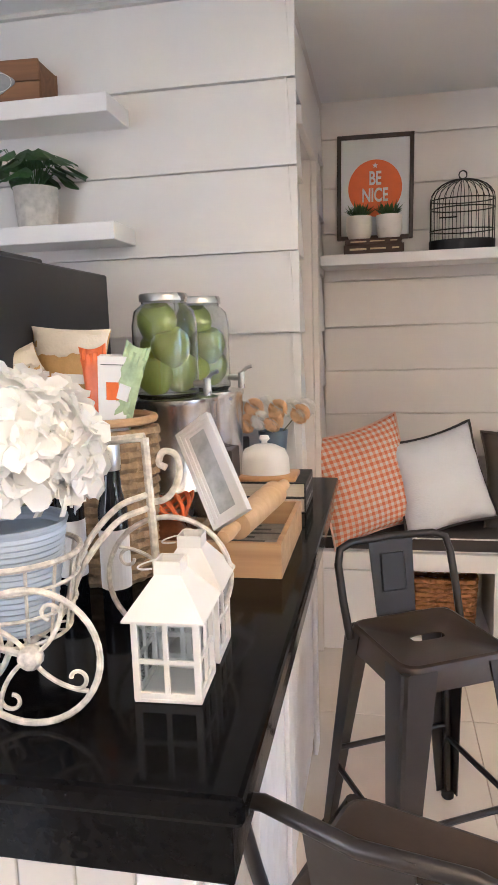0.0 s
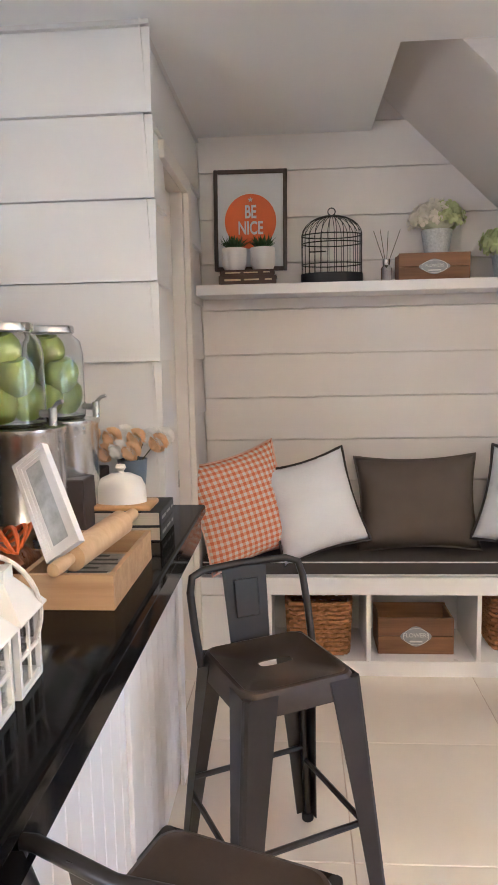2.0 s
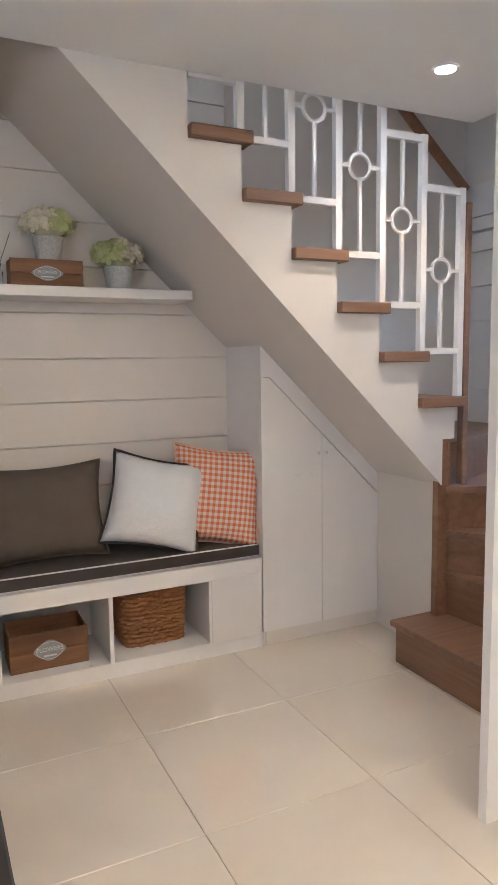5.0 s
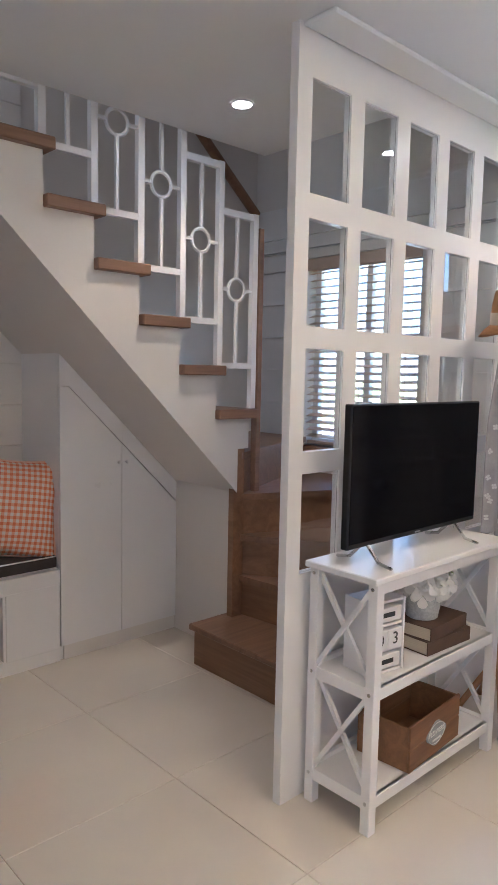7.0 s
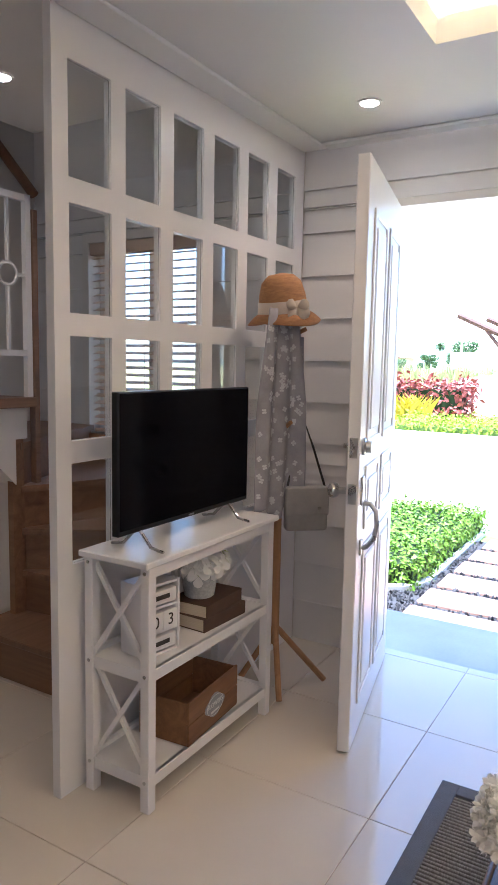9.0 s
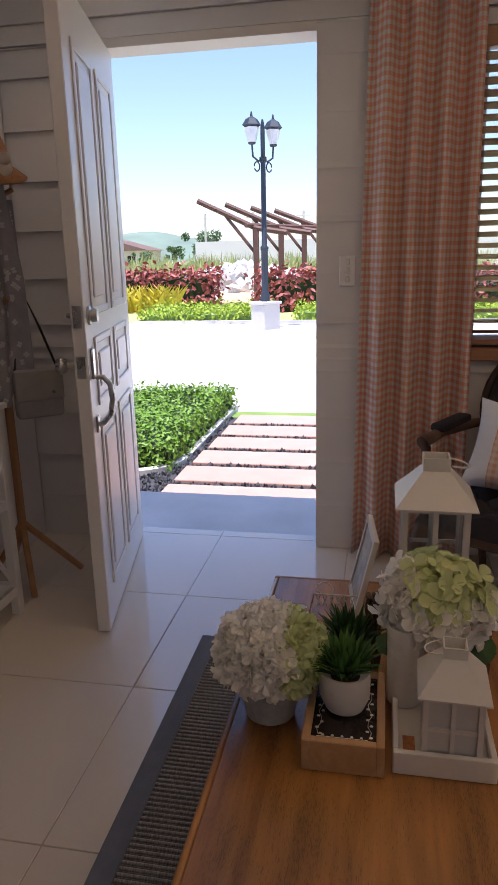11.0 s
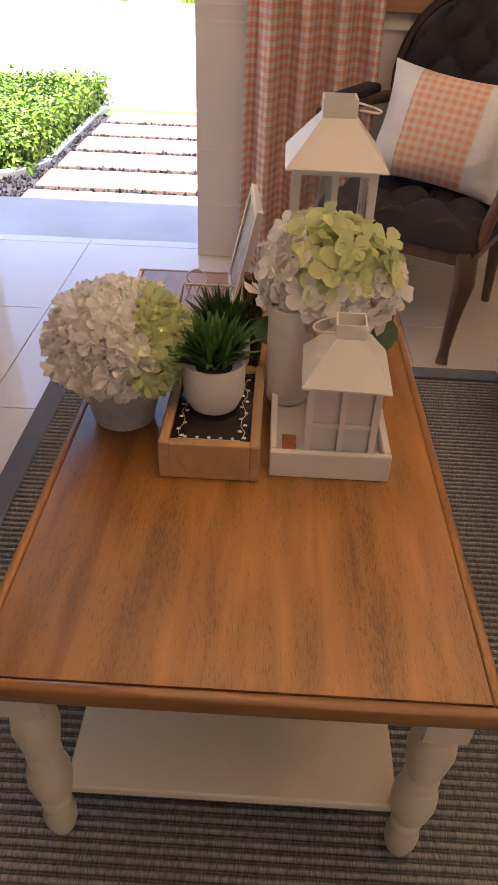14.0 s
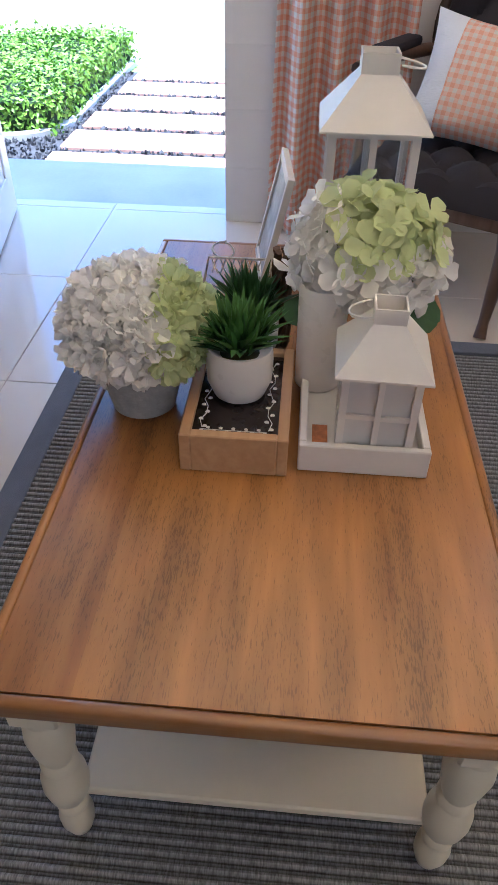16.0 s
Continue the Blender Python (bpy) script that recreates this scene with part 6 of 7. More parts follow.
for s in (-1, 1):
    bm = bmesh.new()
    tube(bm, [(-0.08 + 0.015 * i, s * (0.042 + 0.004 * math.sin(i * 1.9)), 0.0516) for i in range(11)], 0.0006, 4)
    for i in range(11):
        petal(bm, Vector((-0.08 + 0.015 * i, s * 0.042, 0.0518)), Vector((0, 0, 1)), Vector((0.6, 0.8 * (1 if i % 2 else -1), 0)), 0.007, 0.02)
    part("vine", bm, VINE, lid)
bm = bmesh.new()
tube(bm, [(-0.084, -0.04 + 0.008 * i, 0.0516) for i in range(11)], 0.0006, 4)
for i in range(11):
    petal(bm, Vector((-0.083, -0.04 + 0.008 * i, 0.0518)), Vector((0, 0, 1)), Vector((0.8 * (1 if i % 2 else -1), 0.6, 0)), 0.006, 0.02)
part("vine", bm, VINE, lid)
sc = succulent_pot("green spiky succulent in a white pot on the box", "coffee table succulents", pose(1.425, -0.085, TT + 0.0515), r=0.043, h=0.075)
spikes(sc, (0, 0, 0.075), 0.03, 90, 0.07, 0.0055, LEAF_L, "long_leaves")
s2 = succulent_pot("green spiky succulent in a white pot behind the box", "coffee table succulents", pose(1.60, -0.085, TT), r=0.043, h=0.075)
spikes(s2, (0, 0, 0.075), 0.03, 90, 0.08, 0.0055, LEAF, "long_leaves")

ty = thing("white_tray", "shallow white wooden tray on the coffee table", "tray")
Q0, Q1, R0, R1 = 1.333, 1.60, -0.332, -0.168
for q in ((Q0, Q0 + 0.01, R0, R1), (Q1 - 0.01, Q1, R0, R1), (Q0 + 0.01, Q1 - 0.01, R0, R0 + 0.01), (Q0 + 0.01, Q1 - 0.01, R1 - 0.01, R1)):
    part("side", B(*q, TT, TT + 0.042, bev=0.0015), LANTERN, ty)
part("base", B(Q0 + 0.01, Q1 - 0.01, R0 + 0.01, R1 - 0.01, TT, TT + 0.022), LANTERN, ty)
card = solid("picture_card", B(1.36, 1.40, -0.205, -0.185, TT + 0.022, TT + 0.024), mat("warm_photo_card", (0.45, 0.16, 0.05), 0.5, var=0.6, scale=60, bump=0), "small warm-coloured picture card in the tray", "card")
lantern("house_lantern", "small cream house lantern with frosted panes in the tray", LG, pose(1.39, -0.262, TT + 0.0225, 0, 0, -92), glaze=FROST)
big = lantern("tall_lantern", "tall cream metal lantern with glass panes", "tall lanterns", pose(1.925, -0.262, TT, 0, 0, 90), w=0.15, body=0.27, roof=0.075)
vase = thing("hydrangea_vase", "lime and cream hydrangeas in a white cylinder vase", "flowers", m=pose(1.535, -0.222, TT + 0.0225))
pot([(0.03, 0), (0.032, 0.002), (0.034, 0.15), (0.031, 0.155), (0.028, 0.145)], CERAMIC, vase, "vase", m=pose(-0.03, 0.032, 0), label="white cylinder vase")
# Dark green core puts the shade between the florets into its colour.
blossom(vase, (0.03, -0.022, 0.172), 0.1, 190, 0.026, (("lime_bloom", PETAL_G, lambda d: d.z > 0.3 and d.y < 0.45), ("cream_bloom", PETAL_C, lambda d: d.z > -0.1 and d.y < 0.1 and d.x > -0.2), ("white_bloom", PETAL_W, lambda d: True)), 0.82, -0.55, core_mat=LEAF)
for i, (yy, aa) in enumerate(((-0.105, -2.0), (0.06, 2.6), (-0.06, 3.1), (-0.11, -2.7))):
    bm = bmesh.new()
    petal(bm, Vector((0.0, yy * 0.8, 0.125)), Vector((-0.5, 0, 0.85)).normalized(), Vector((math.cos(aa) * 0.6, math.sin(aa), -0.5)).normalized(), 0.05, -0.4)
    part("leaf", bm, LEAF, vase)
BARK = mat("twisted_bark", (0.15, 0.09, 0.05), 0.9, var=0.5, scale=40, bump=0.9, fine=90)
for yy in (-0.13, -0.345):
    tw = bmesh.new()
    for k in range(5):
        tube(tw, [(1.64 + 0.012 * math.cos(k * 1.26 + 0.5 * i), yy + 0.012 * math.sin(k * 1.26 + 0.5 * i), TT + 0.016 * i) for i in range(11)], 0.006, 6)
    solid("bark_post", tw, BARK, "upright twisted brown bark post among the flowers", "twig bundle", "bark posts", smooth=True)
ez = thing("display_easel", "small cream scrolled easel holding a leaning frame", "easel", m=pose(1.88, -0.05, TT))
fb = bmesh.new()
for q in ((-0.085, -0.07, 0.0, 0.2), (0.07, 0.085, 0.0, 0.2), (-0.07, 0.07, 0.0, 0.015), (-0.07, 0.07, 0.185, 0.2)):
    box(fb, q[0], q[1], -0.006, 0.006, q[2], q[3], bev=0.001)
bmesh.ops.transform(fb, matrix=pose(0.0, -0.03, 0.012, 13, 0, 6), verts=fb.verts[:])
part("frame", fb, LANTERN, ez)
fp = B(-0.07, 0.07, -0.002, 0.002, 0.015, 0.185)
bmesh.ops.transform(fp, matrix=pose(0.0, -0.03, 0.012, 13, 0, 6), verts=fp.verts[:])
part("picture", fp, PHOTO, ez)
bm = bmesh.new()
tube(bm, [(-0.03 + 0.012 * math.cos(a) * (1 - a / 9), 0.03 + 0.03 * math.sin(a) * (1 - a / 9), 0.06 + 0.012 * math.cos(a)) for a in [i * 0.5 for i in range(14)]], 0.002, 5)
part("scroll", bm, IRON, ez, smooth=True)
bm = bmesh.new()
tube(bm, [(-0.04, 0.07, 0.0), (-0.04, 0.06, 0.05), (-0.04, -0.05, 0.05), (-0.04, -0.06, 0.0)], 0.003, 6)
part("scroll", bm, IRON, ez, smooth=True)
for k in range(7):
    bm = bmesh.new()
    tube(bm, [(-0.04, 0.055 - 0.016 * k, 0.02), (-0.04, 0.045 - 0.016 * k, 0.048)], 0.0018, 4)
    tube(bm, [(-0.04, 0.045 - 0.016 * k, 0.02), (-0.04, 0.055 - 0.016 * k, 0.048)], 0.0018, 4)
    part("lattice", bm, IRON, ez, smooth=True)

# ---- console and television ----
console = thing("console_table", "white console shelf with crossed side braces", "console")
part("top", B(1.735, 2.535, 1.160, 1.435, 0.780, 0.80, bev=0.003), WHITE, console)
part("top_apron", B(1.775, 2.475, 1.172, 1.19, 0.745, 0.78), WHITE, console)
for z0 in (0.10, 0.44):
    part("shelf", B(1.775, 2.49, 1.178, 1.425, z0, z0 + 0.014, bev=0.002), WHITE, console)
    part("shelf_rail", B(1.792, 2.475, 1.174, 1.19, z0 - 0.022, z0 + 0.014, bev=0.001), WHITE, console)
    part("shelf_rail", B(1.792, 2.475, 1.408, 1.424, z0 - 0.022, z0 + 0.03, bev=0.001), WHITE, console)
    for lx in (1.76, 2.478):
        part("end_rail", B(lx, lx + 0.028, 1.204, 1.396, z0 - 0.022, z0 + 0.018, bev=0.001), WHITE, console)
for lx in (1.757, 2.475):
    for ly in (1.17, 1.397):
        leg = part("leg", B(lx, lx + 0.035, ly, ly + 0.034, 0, 0.780, bev=0.002), WHITE, console)
        for z0 in (0.10, 0.44, 0.76):
            if lx < 2:
                part("bolt", lathe(bmesh.new(), [(0.006, 0), (0.006, 0.002), (0.003, 0.003)], 10, m=pose(lx - 0.0001, ly + 0.017, z0, 0, -90, 0)), STEEL, leg)
    for z0, z1 in ((0.125, 0.425), (0.465, 0.75)):
        for s in (0, 1):
            bm = bmesh.new()
            ya, yb = 1.2, 1.4
            za, zb = (z0, z1) if s else (z1, z0)
            w_ = 0.013
            xx = lx + 0.006 + 0.01 * s
            prism(bm, [(ya, za - w_), (ya, za + w_), (yb, zb + w_), (yb, zb - w_)], xx, xx + 0.012, "x")
            part("cross_brace", bm, WHITE, console)
tv = thing("television", "black flat-screen television on the white console", "television")
pn = part("panel", B(1.745, 2.484, 1.278, 1.305, 0.858, 1.294, bev=0.003), mat("black_plastic", (0.008, 0.008, 0.009), 0.35, var=0.1, bump=0.02), tv)
part("screen", B(1.752, 2.477, 1.2765, 1.278, 0.874, 1.288), mat("dark_screen", (0.002, 0.002, 0.003), 0.12, var=0.05, bump=0, spec=0.15), tv, "unlit glossy black screen")
part("badge", B(2.10, 2.13, 1.2765, 1.278, 0.863, 0.868), GREYPRINT, tv)
for fx in (1.85, 2.36):
    bm = bmesh.new()
    tube(bm, [(fx, 1.19, 0.803), (fx, 1.24, 0.812), (fx, 1.285, 0.862), (fx, 1.3, 0.862), (fx - 0.0, 1.35, 0.812), (fx, 1.40, 0.803)], 0.0055, 8)
    part("foot", bm, STEEL, tv, smooth=True)
cal = thing("perpetual_calendar", "white wooden block calendar showing 03", "calendar", m=pose(1.905, 1.285, 0.4545, 0, 0, -8))
part("side", B(-0.075, -0.066, -0.06, 0.06, 0, 0.235, bev=0.002), WHITE, cal)
part("side", B(0.066, 0.075, -0.06, 0.06, 0, 0.235, bev=0.002), WHITE, cal)
for z0 in (0.0, 0.07, 0.15, 0.225):
    part("ledge", B(-0.066, 0.066, -0.055, 0.055, z0, z0 + 0.008), WHITE, cal)
part("back", B(-0.066, 0.066, 0.05, 0.055, 0.008, 0.225), WHITE, cal)
for i, dgt in enumerate("03"):
    c_ = part("number_block", B(-0.064 + 0.064 * i, -0.002 + 0.064 * i, -0.062, -0.005, 0.0785, 0.1405, bev=0.002), WHITE, cal)
    text_part("digit", dgt, 0.055, INK, c_, pose(-0.033 + 0.064 * i, -0.0628, 0.109, 90, 0, 0))
for z0 in (0.015, 0.165):
    part("word_block", B(-0.06, 0.06, -0.058, 0.0, z0, z0 + 0.045, bev=0.002), WHITE, cal)
    part("bar", B(-0.03, 0.03, -0.0586, -0.058, z0 + 0.015, z0 + 0.03), INK, cal)
OLDBOOK = mat("faded_brown_cloth", (0.10, 0.055, 0.035), 0.7, var=0.25, scale=20, bump=0.2)
OB = "old books on the console"
book("thick brown antique book on the console shelf", 0.25, 0.17, 0.048, OLDBOOK, pose(2.235, 1.29, 0.4545, 0, 0, -3), OB, False)
book("thick brown antique book on top of another", 0.24, 0.16, 0.046, OLDBOOK, pose(2.23, 1.29, 0.503, 0, 0, 2), OB, False)
hc = thing("hydrangea_pot", "white hydrangeas in a white woven pot on books", "flowers", m=pose(2.20, 1.30, 0.5495))
pot([(0.05, 0), (0.054, 0.003), (0.068, 0.085), (0.063, 0.085), (0.06, 0.075)], CHEVRON, hc, label="pale woven pot")
blossom(hc, (0, 0, 0.125), 0.1, 70, 0.034, (("lime_bloom", PETAL_G, lambda d: d.x > 0.55), ("white_bloom", PETAL_W, lambda d: True)), 0.75, -0.4)
crate("wooden_crate", "dark brown open wooden crate with an oval label", 0.34, 0.2, 0.155, pose(2.13, 1.285, 0.1145, 0, 0, 4), CG, "FLOWERS")

# ---- coat rack, hat, scarf, bag ----
RACKWOOD = wood_mat("honey_rack_wood", (0.32, 0.15, 0.06), (0.48, 0.26, 0.12), 3, "z", 0.45)
KX2, KY2 = 2.745, 1.28
rack = thing("coat_rack", "honey-coloured wooden coat stand with splayed feet", "coat rack")
bm = bmesh.new()
tube(bm, [(KX2, KY2, 0.18), (KX2, KY2, 1.62)], 0.017, 12)
part("pole", bm, RACKWOOD, rack, smooth=True)
for fx, fy in ((2.872, 1.10), (2.62, 1.40), (2.88, 1.42), (2.59, 1.17)):
    bm = bmesh.new()
    tube(bm, [(KX2, KY2, 0.26), (KX2 + (fx - KX2) * 0.4, KY2 + (fy - KY2) * 0.4, 0.16), (fx, fy, 0.012)], 0.013, 8)
    part("foot", bm, RACKWOOD, rack, smooth=True)
for zz, a in ((1.1, -2.2), (1.1, -1.0), (1.48, -0.9), (1.52, 2.2), (1.52, -2.3)):
    bm = bmesh.new()
    tube(bm, [(KX2, KY2, zz), (KX2 + 0.1 * math.cos(a), KY2 + 0.1 * math.sin(a), zz + 0.05)], 0.009, 8)
    part("peg", bm, RACKWOOD, rack, smooth=True)
STRAW = mat("tan_straw_weave", (0.45, 0.22, 0.09), 0.8, var=0.25, scale=30, bump=0.8, fine=150, stretch=(1, 1, 4))
RIBBON = mat("ivory_satin_ribbon", (0.66, 0.55, 0.44), 0.5, var=0.1, scale=15)
hat = thing("straw_hat", "tan straw sun hat with an ivory ribbon bow", "hat", m=pose(KX2 - 0.01, KY2 - 0.01, 1.575, 6, -8, -42))
bm = bmesh.new()
seg = 36
rings = []
for r, z, wv in ((0.002, 0.175, 0), (0.05, 0.168, 0), (0.08, 0.14, 0), (0.094, 0.09, 0), (0.1, 0.04, 0), (0.103, 0.02, 0), (0.125, 0.005, 0.3), (0.15, -0.02, 1)):
    rings.append([bm.verts.new((r * math.cos(2 * math.pi * i / seg), r * math.sin(2 * math.pi * i / seg), z + wv * 0.012 * math.sin(2 * math.pi * i / seg * 2 + 0.6))) for i in range(seg)])
for a, b in zip(rings, rings[1:]):
    for i in range(seg):
        bm.faces.new((a[i], a[(i + 1) % seg], b[(i + 1) % seg], b[i]))
o_ = part("crown_and_brim", bm, STRAW, hat, smooth=True)
o_.modifiers.new("thickness", "SOLIDIFY").thickness = 0.004
part("ribbon_band", lathe(bmesh.new(), [(0.1045, 0.018), (0.105, 0.02), (0.1, 0.065), (0.099, 0.066)], 36, cap=False), RIBBON, hat, smooth=True)
for dx, dy, dz in ((-0.06, -0.01, 0.03), (0.06, -0.015, 0.02), (-0.045, -0.01, -0.06), (0.05, -0.02, -0.055)):
    bm = bmesh.new()
    c = Vector((0.02, -0.105, 0.04))
    d = Vector((dx, dy, dz))
    petal(bm, c, Vector((0, -1, 0.15)).normalized(), d.normalized(), d.length * 0.72, 0.5)
    ob_ = part("bow_loop", bm, RIBBON, hat, smooth=True)
    ob_.modifiers.new("thickness", "SOLIDIFY").thickness = 0.004
SCARF = mat("grey_printed_scarf", (0.36, 0.345, 0.36), 0.85, var=0.2, scale=18, bump=0.3, fine=200)
SPRIG = mat("white_sprig_print", (0.62, 0.62, 0.62), 0.85, var=0.1)


def drape(name, label, category, x0, x1, z0, z1, yb, material, waves, depth, sprigs=0):
    t = thing(name, label, category, "hung scarves")
    bm = bmesh.new()
    nu, nv = 40, 24
    g = []
    def at(u, v):
        pinch = 0.6 + 0.4 * min(1, v * 1.9 + 0.1)
        x = (x0 + x1) / 2 + (u - 0.5) * (x1 - x0) * pinch
        y = yb + depth * math.sin(u * waves * 2 * math.pi + 2.2 * v) * (0.4 + 0.6 * v) - 0.02 * math.cos(u * 5)
        return Vector((x, y, z1 + (z0 - z1) * v + 0.03 * math.sin(u * 9) * v))
    for i in range(nu + 1):
        g.append([bm.verts.new(at(i / nu, j / nv)) for j in range(nv + 1)])
    for i in range(nu):
        for j in range(nv):
            bm.faces.new((g[i][j], g[i + 1][j], g[i + 1][j + 1], g[i][j + 1]))
    o = part("cloth", bm, material, t, smooth=True)
    o.modifiers.new("thickness", "SOLIDIFY").thickness = 0.002
    if sprigs:
        r2 = random.Random(3)
        bm = bmesh.new()
        for k in range(sprigs):
            u, v = r2.uniform(0.05, 0.95), r2.uniform(0.04, 0.97)
            c = at(u, v)
            nrm = (at(u + 0.01, v) - c).cross(at(u, v + 0.01) - c).normalized()
            if nrm.y > 0:
                nrm = -nrm
            for q in range(4):
                d = Vector((math.cos(q * 1.57 + k), 0, math.sin(q * 1.57 + k)))
                d = (d - nrm * d.dot(nrm)).normalized()
                petal(bm, c + nrm * 0.003, nrm, d, 0.011, 0.1)
        tagged(part("sprig_print", bm, SPRIG, t), kind="stuff")
    return t


front = drape("scarf", "grey scarf with small white sprigs hung on the stand", "scarf", 2.53, 2.79, 0.78, 1.6, 1.225, SCARF, 2.5, 0.018, 130)
front.matrix_world = pose(2.65, 1.235, 0, 0, 0, -20) @ Matrix.Translation((-2.655, -1.225, 0))
drape("scarf", "plain grey scarf end hanging behind", "scarf", 2.73, 2.90, 0.86, 1.5, 1.25, SCARF, 2, 0.018, 40)
BAGGREY = mat("grey_leather", (0.40, 0.37, 0.33), 0.5, var=0.15, scale=20, bump=0.25, fine=200)
bag = thing("shoulder_bag", "grey leather shoulder bag hanging on the coat stand", "bag", m=pose(2.785, 1.17, 0.69, 0, 0, -50))
part("body", B(-0.09, 0.09, -0.03, 0.03, 0, 0.19, bev=0.015, seg=3), BAGGREY, bag, smooth=True)
part("flap", B(-0.091, 0.091, -0.036, -0.028, 0.07, 0.188, bev=0.004), BAGGREY, bag)
part("clasp", lathe(bmesh.new(), [(0.006, 0), (0.006, 0.004)], 10, m=pose(0.05, -0.036, 0.1, 90, 0, 0)), STEEL, bag)
bm = bmesh.new()
tube(bm, [(-0.08, 0, 0.185), (-0.05, 0.02, 0.35), (-0.01, 0.03, 0.46), (0.03, 0.02, 0.35), (0.08, 0, 0.185)], 0.005, 6)
part("strap", bm, BROWNMETAL, bag, smooth=True)

# ---- curtain ----
CURT = gingham_mat("peach_gingham_curtain", (0.90, 0.42, 0.28), (0.92, 0.61, 0.48), 25, 76, white=(0.92, 0.88, 0.83), thin=0.2)
curtain = thing("curtain", "peach gingham floor-length curtain in deep folds", "curtain")
bm = bmesh.new()
uvl = bm.loops.layers.uv.new("cloth")
nu, nv = 120, 14
g = []
for i in range(nu + 1):
    u = i / nu
    row = []
    for j in range(nv + 1):
        v = j / nv
        spread = 1.0 + 0.12 * (1 - v)
        y = -0.262 + (0.5 - u) * 0.40 * spread + 0.012 * (1 - v)
        x = 3.165 + (0.034 + 0.012 * (1 - v)) * math.sin(u * 3.8 * 2 * math.pi + 0.5 * math.sin(2 * v)) + 0.008 * math.sin(u * 23 + 3 * v)
        row.append(bm.verts.new((x, y, 0.012 + v * 2.25)))
    g.append(row)
for i in range(nu):
    for j in range(nv):
        f = bm.faces.new((g[i][j], g[i + 1][j], g[i + 1][j + 1], g[i][j + 1]))
        for lp, (a, b) in zip(f.loops, ((i, j), (i + 1, j), (i + 1, j + 1), (i, j + 1))):
            lp[uvl].uv = (a / nu, b / nv)
me = bpy.data.meshes.new("cloth")
bm.to_mesh(me)
bm.free()
me.materials.append(CURT)
me.shade_smooth()
o_ = new("cloth", me)
o_.parent = curtain
o_.modifiers.new("thickness", "SOLIDIFY").thickness = 0.003
bm = bmesh.new()
tube(bm, [(3.165, 0.06, 2.285), (3.165, -2.1, 2.285)], 0.012, 10)
solid("curtain_rod", bm, BROWNMETAL, "dark metal curtain rod over the window", "curtain rod", smooth=True)

# ---- armchair ----
CHAIRWOOD = wood_mat("dark_chair_wood", (0.075, 0.04, 0.025), (0.17, 0.10, 0.065), 3, "z", 0.4)
TUFT = mat("dark_tufted_velvet", (0.027, 0.022, 0.025), 0.85, var=0.2, scale=12, bump=0.3, fine=300)
chair = thing("armchair", "dark button-tufted armchair with carved wooden frame", "chair", m=pose(2.81, -0.615, 0, 0, 0, -120))


def tufted(w, h, t, nx, nz, oval=False):
    bm = bmesh.new()
    n = 30
    g = {}
    for i in range(n + 1):
        for j in range(n + 1):
            u, v = 2 * i / n - 1, 2 * j / n - 1
            if oval:
                uu, vv = u * math.sqrt(1 - v * v / 2), v * math.sqrt(1 - u * u / 2)
            else:
                uu, vv = u, v
            edge = max(0, (1 - u ** 6) * (1 - v ** 6)) ** 0.4
            q = abs(math.sin((u * nx + v * nz) * math.pi / 2)) * abs(math.sin((u * nx - v * nz) * math.pi / 2))
            g[i, j] = bm.verts.new((uu * w / 2, -t * edge * (0.55 + 0.45 * q ** 0.6), vv * h / 2))
    for i in range(n):
        for j in range(n):
            bm.faces.new((g[i, j], g[i + 1, j], g[i + 1, j + 1], g[i, j + 1]))
    ring = [(i, 0) for i in range(n)] + [(n, j) for j in range(n)] + [(n - i, n) for i in range(n)] + [(0, n - j) for j in range(n)]
    back = [bm.verts.new(g[a].co + Vector((0, 0.02, 0))) for a in ring]
    for k in range(len(ring)):
        j = (k + 1) % len(ring)
        bm.faces.new((g[ring[k]], back[k], back[j], g[ring[j]]))
    bm.faces.new(back)
    return bm


bm = tufted(0.52, 0.50, 0.09, 3, 3)
bmesh.ops.transform(bm, matrix=pose(0, 0, 0.36, -90, 0, 0), verts=bm.verts[:])
part("seat", bm, TUFT, chair, "tufted dark seat", smooth=True)
part("seat_rail", B(-0.255, 0.255, -0.245, 0.245, 0.30, 0.36, bev=0.01, seg=2), CHAIRWOOD, chair)
bm = tufted(0.46, 0.48, 0.06, 3, 3, True)
bmesh.ops.transform(bm, matrix=pose(0, 0.27, 0.69, -10, 0, 0), verts=bm.verts[:])
part("backrest", bm, TUFT, chair, "oval tufted backrest", smooth=True)
bm = bmesh.new()
tube(bm, [tuple(pose(0, 0.275, 0.69, -10, 0, 0) @ Vector((0.245 * math.cos(a), 0.0, 0.255 * math.sin(a)))) for a in [2 * math.pi * i / 40 for i in range(40)]], 0.018, 8, True)
# Darker wood than legs and arms: the backlit shade is put into its colour.
part("back_frame", bm, FRAMEW, chair, smooth=True)
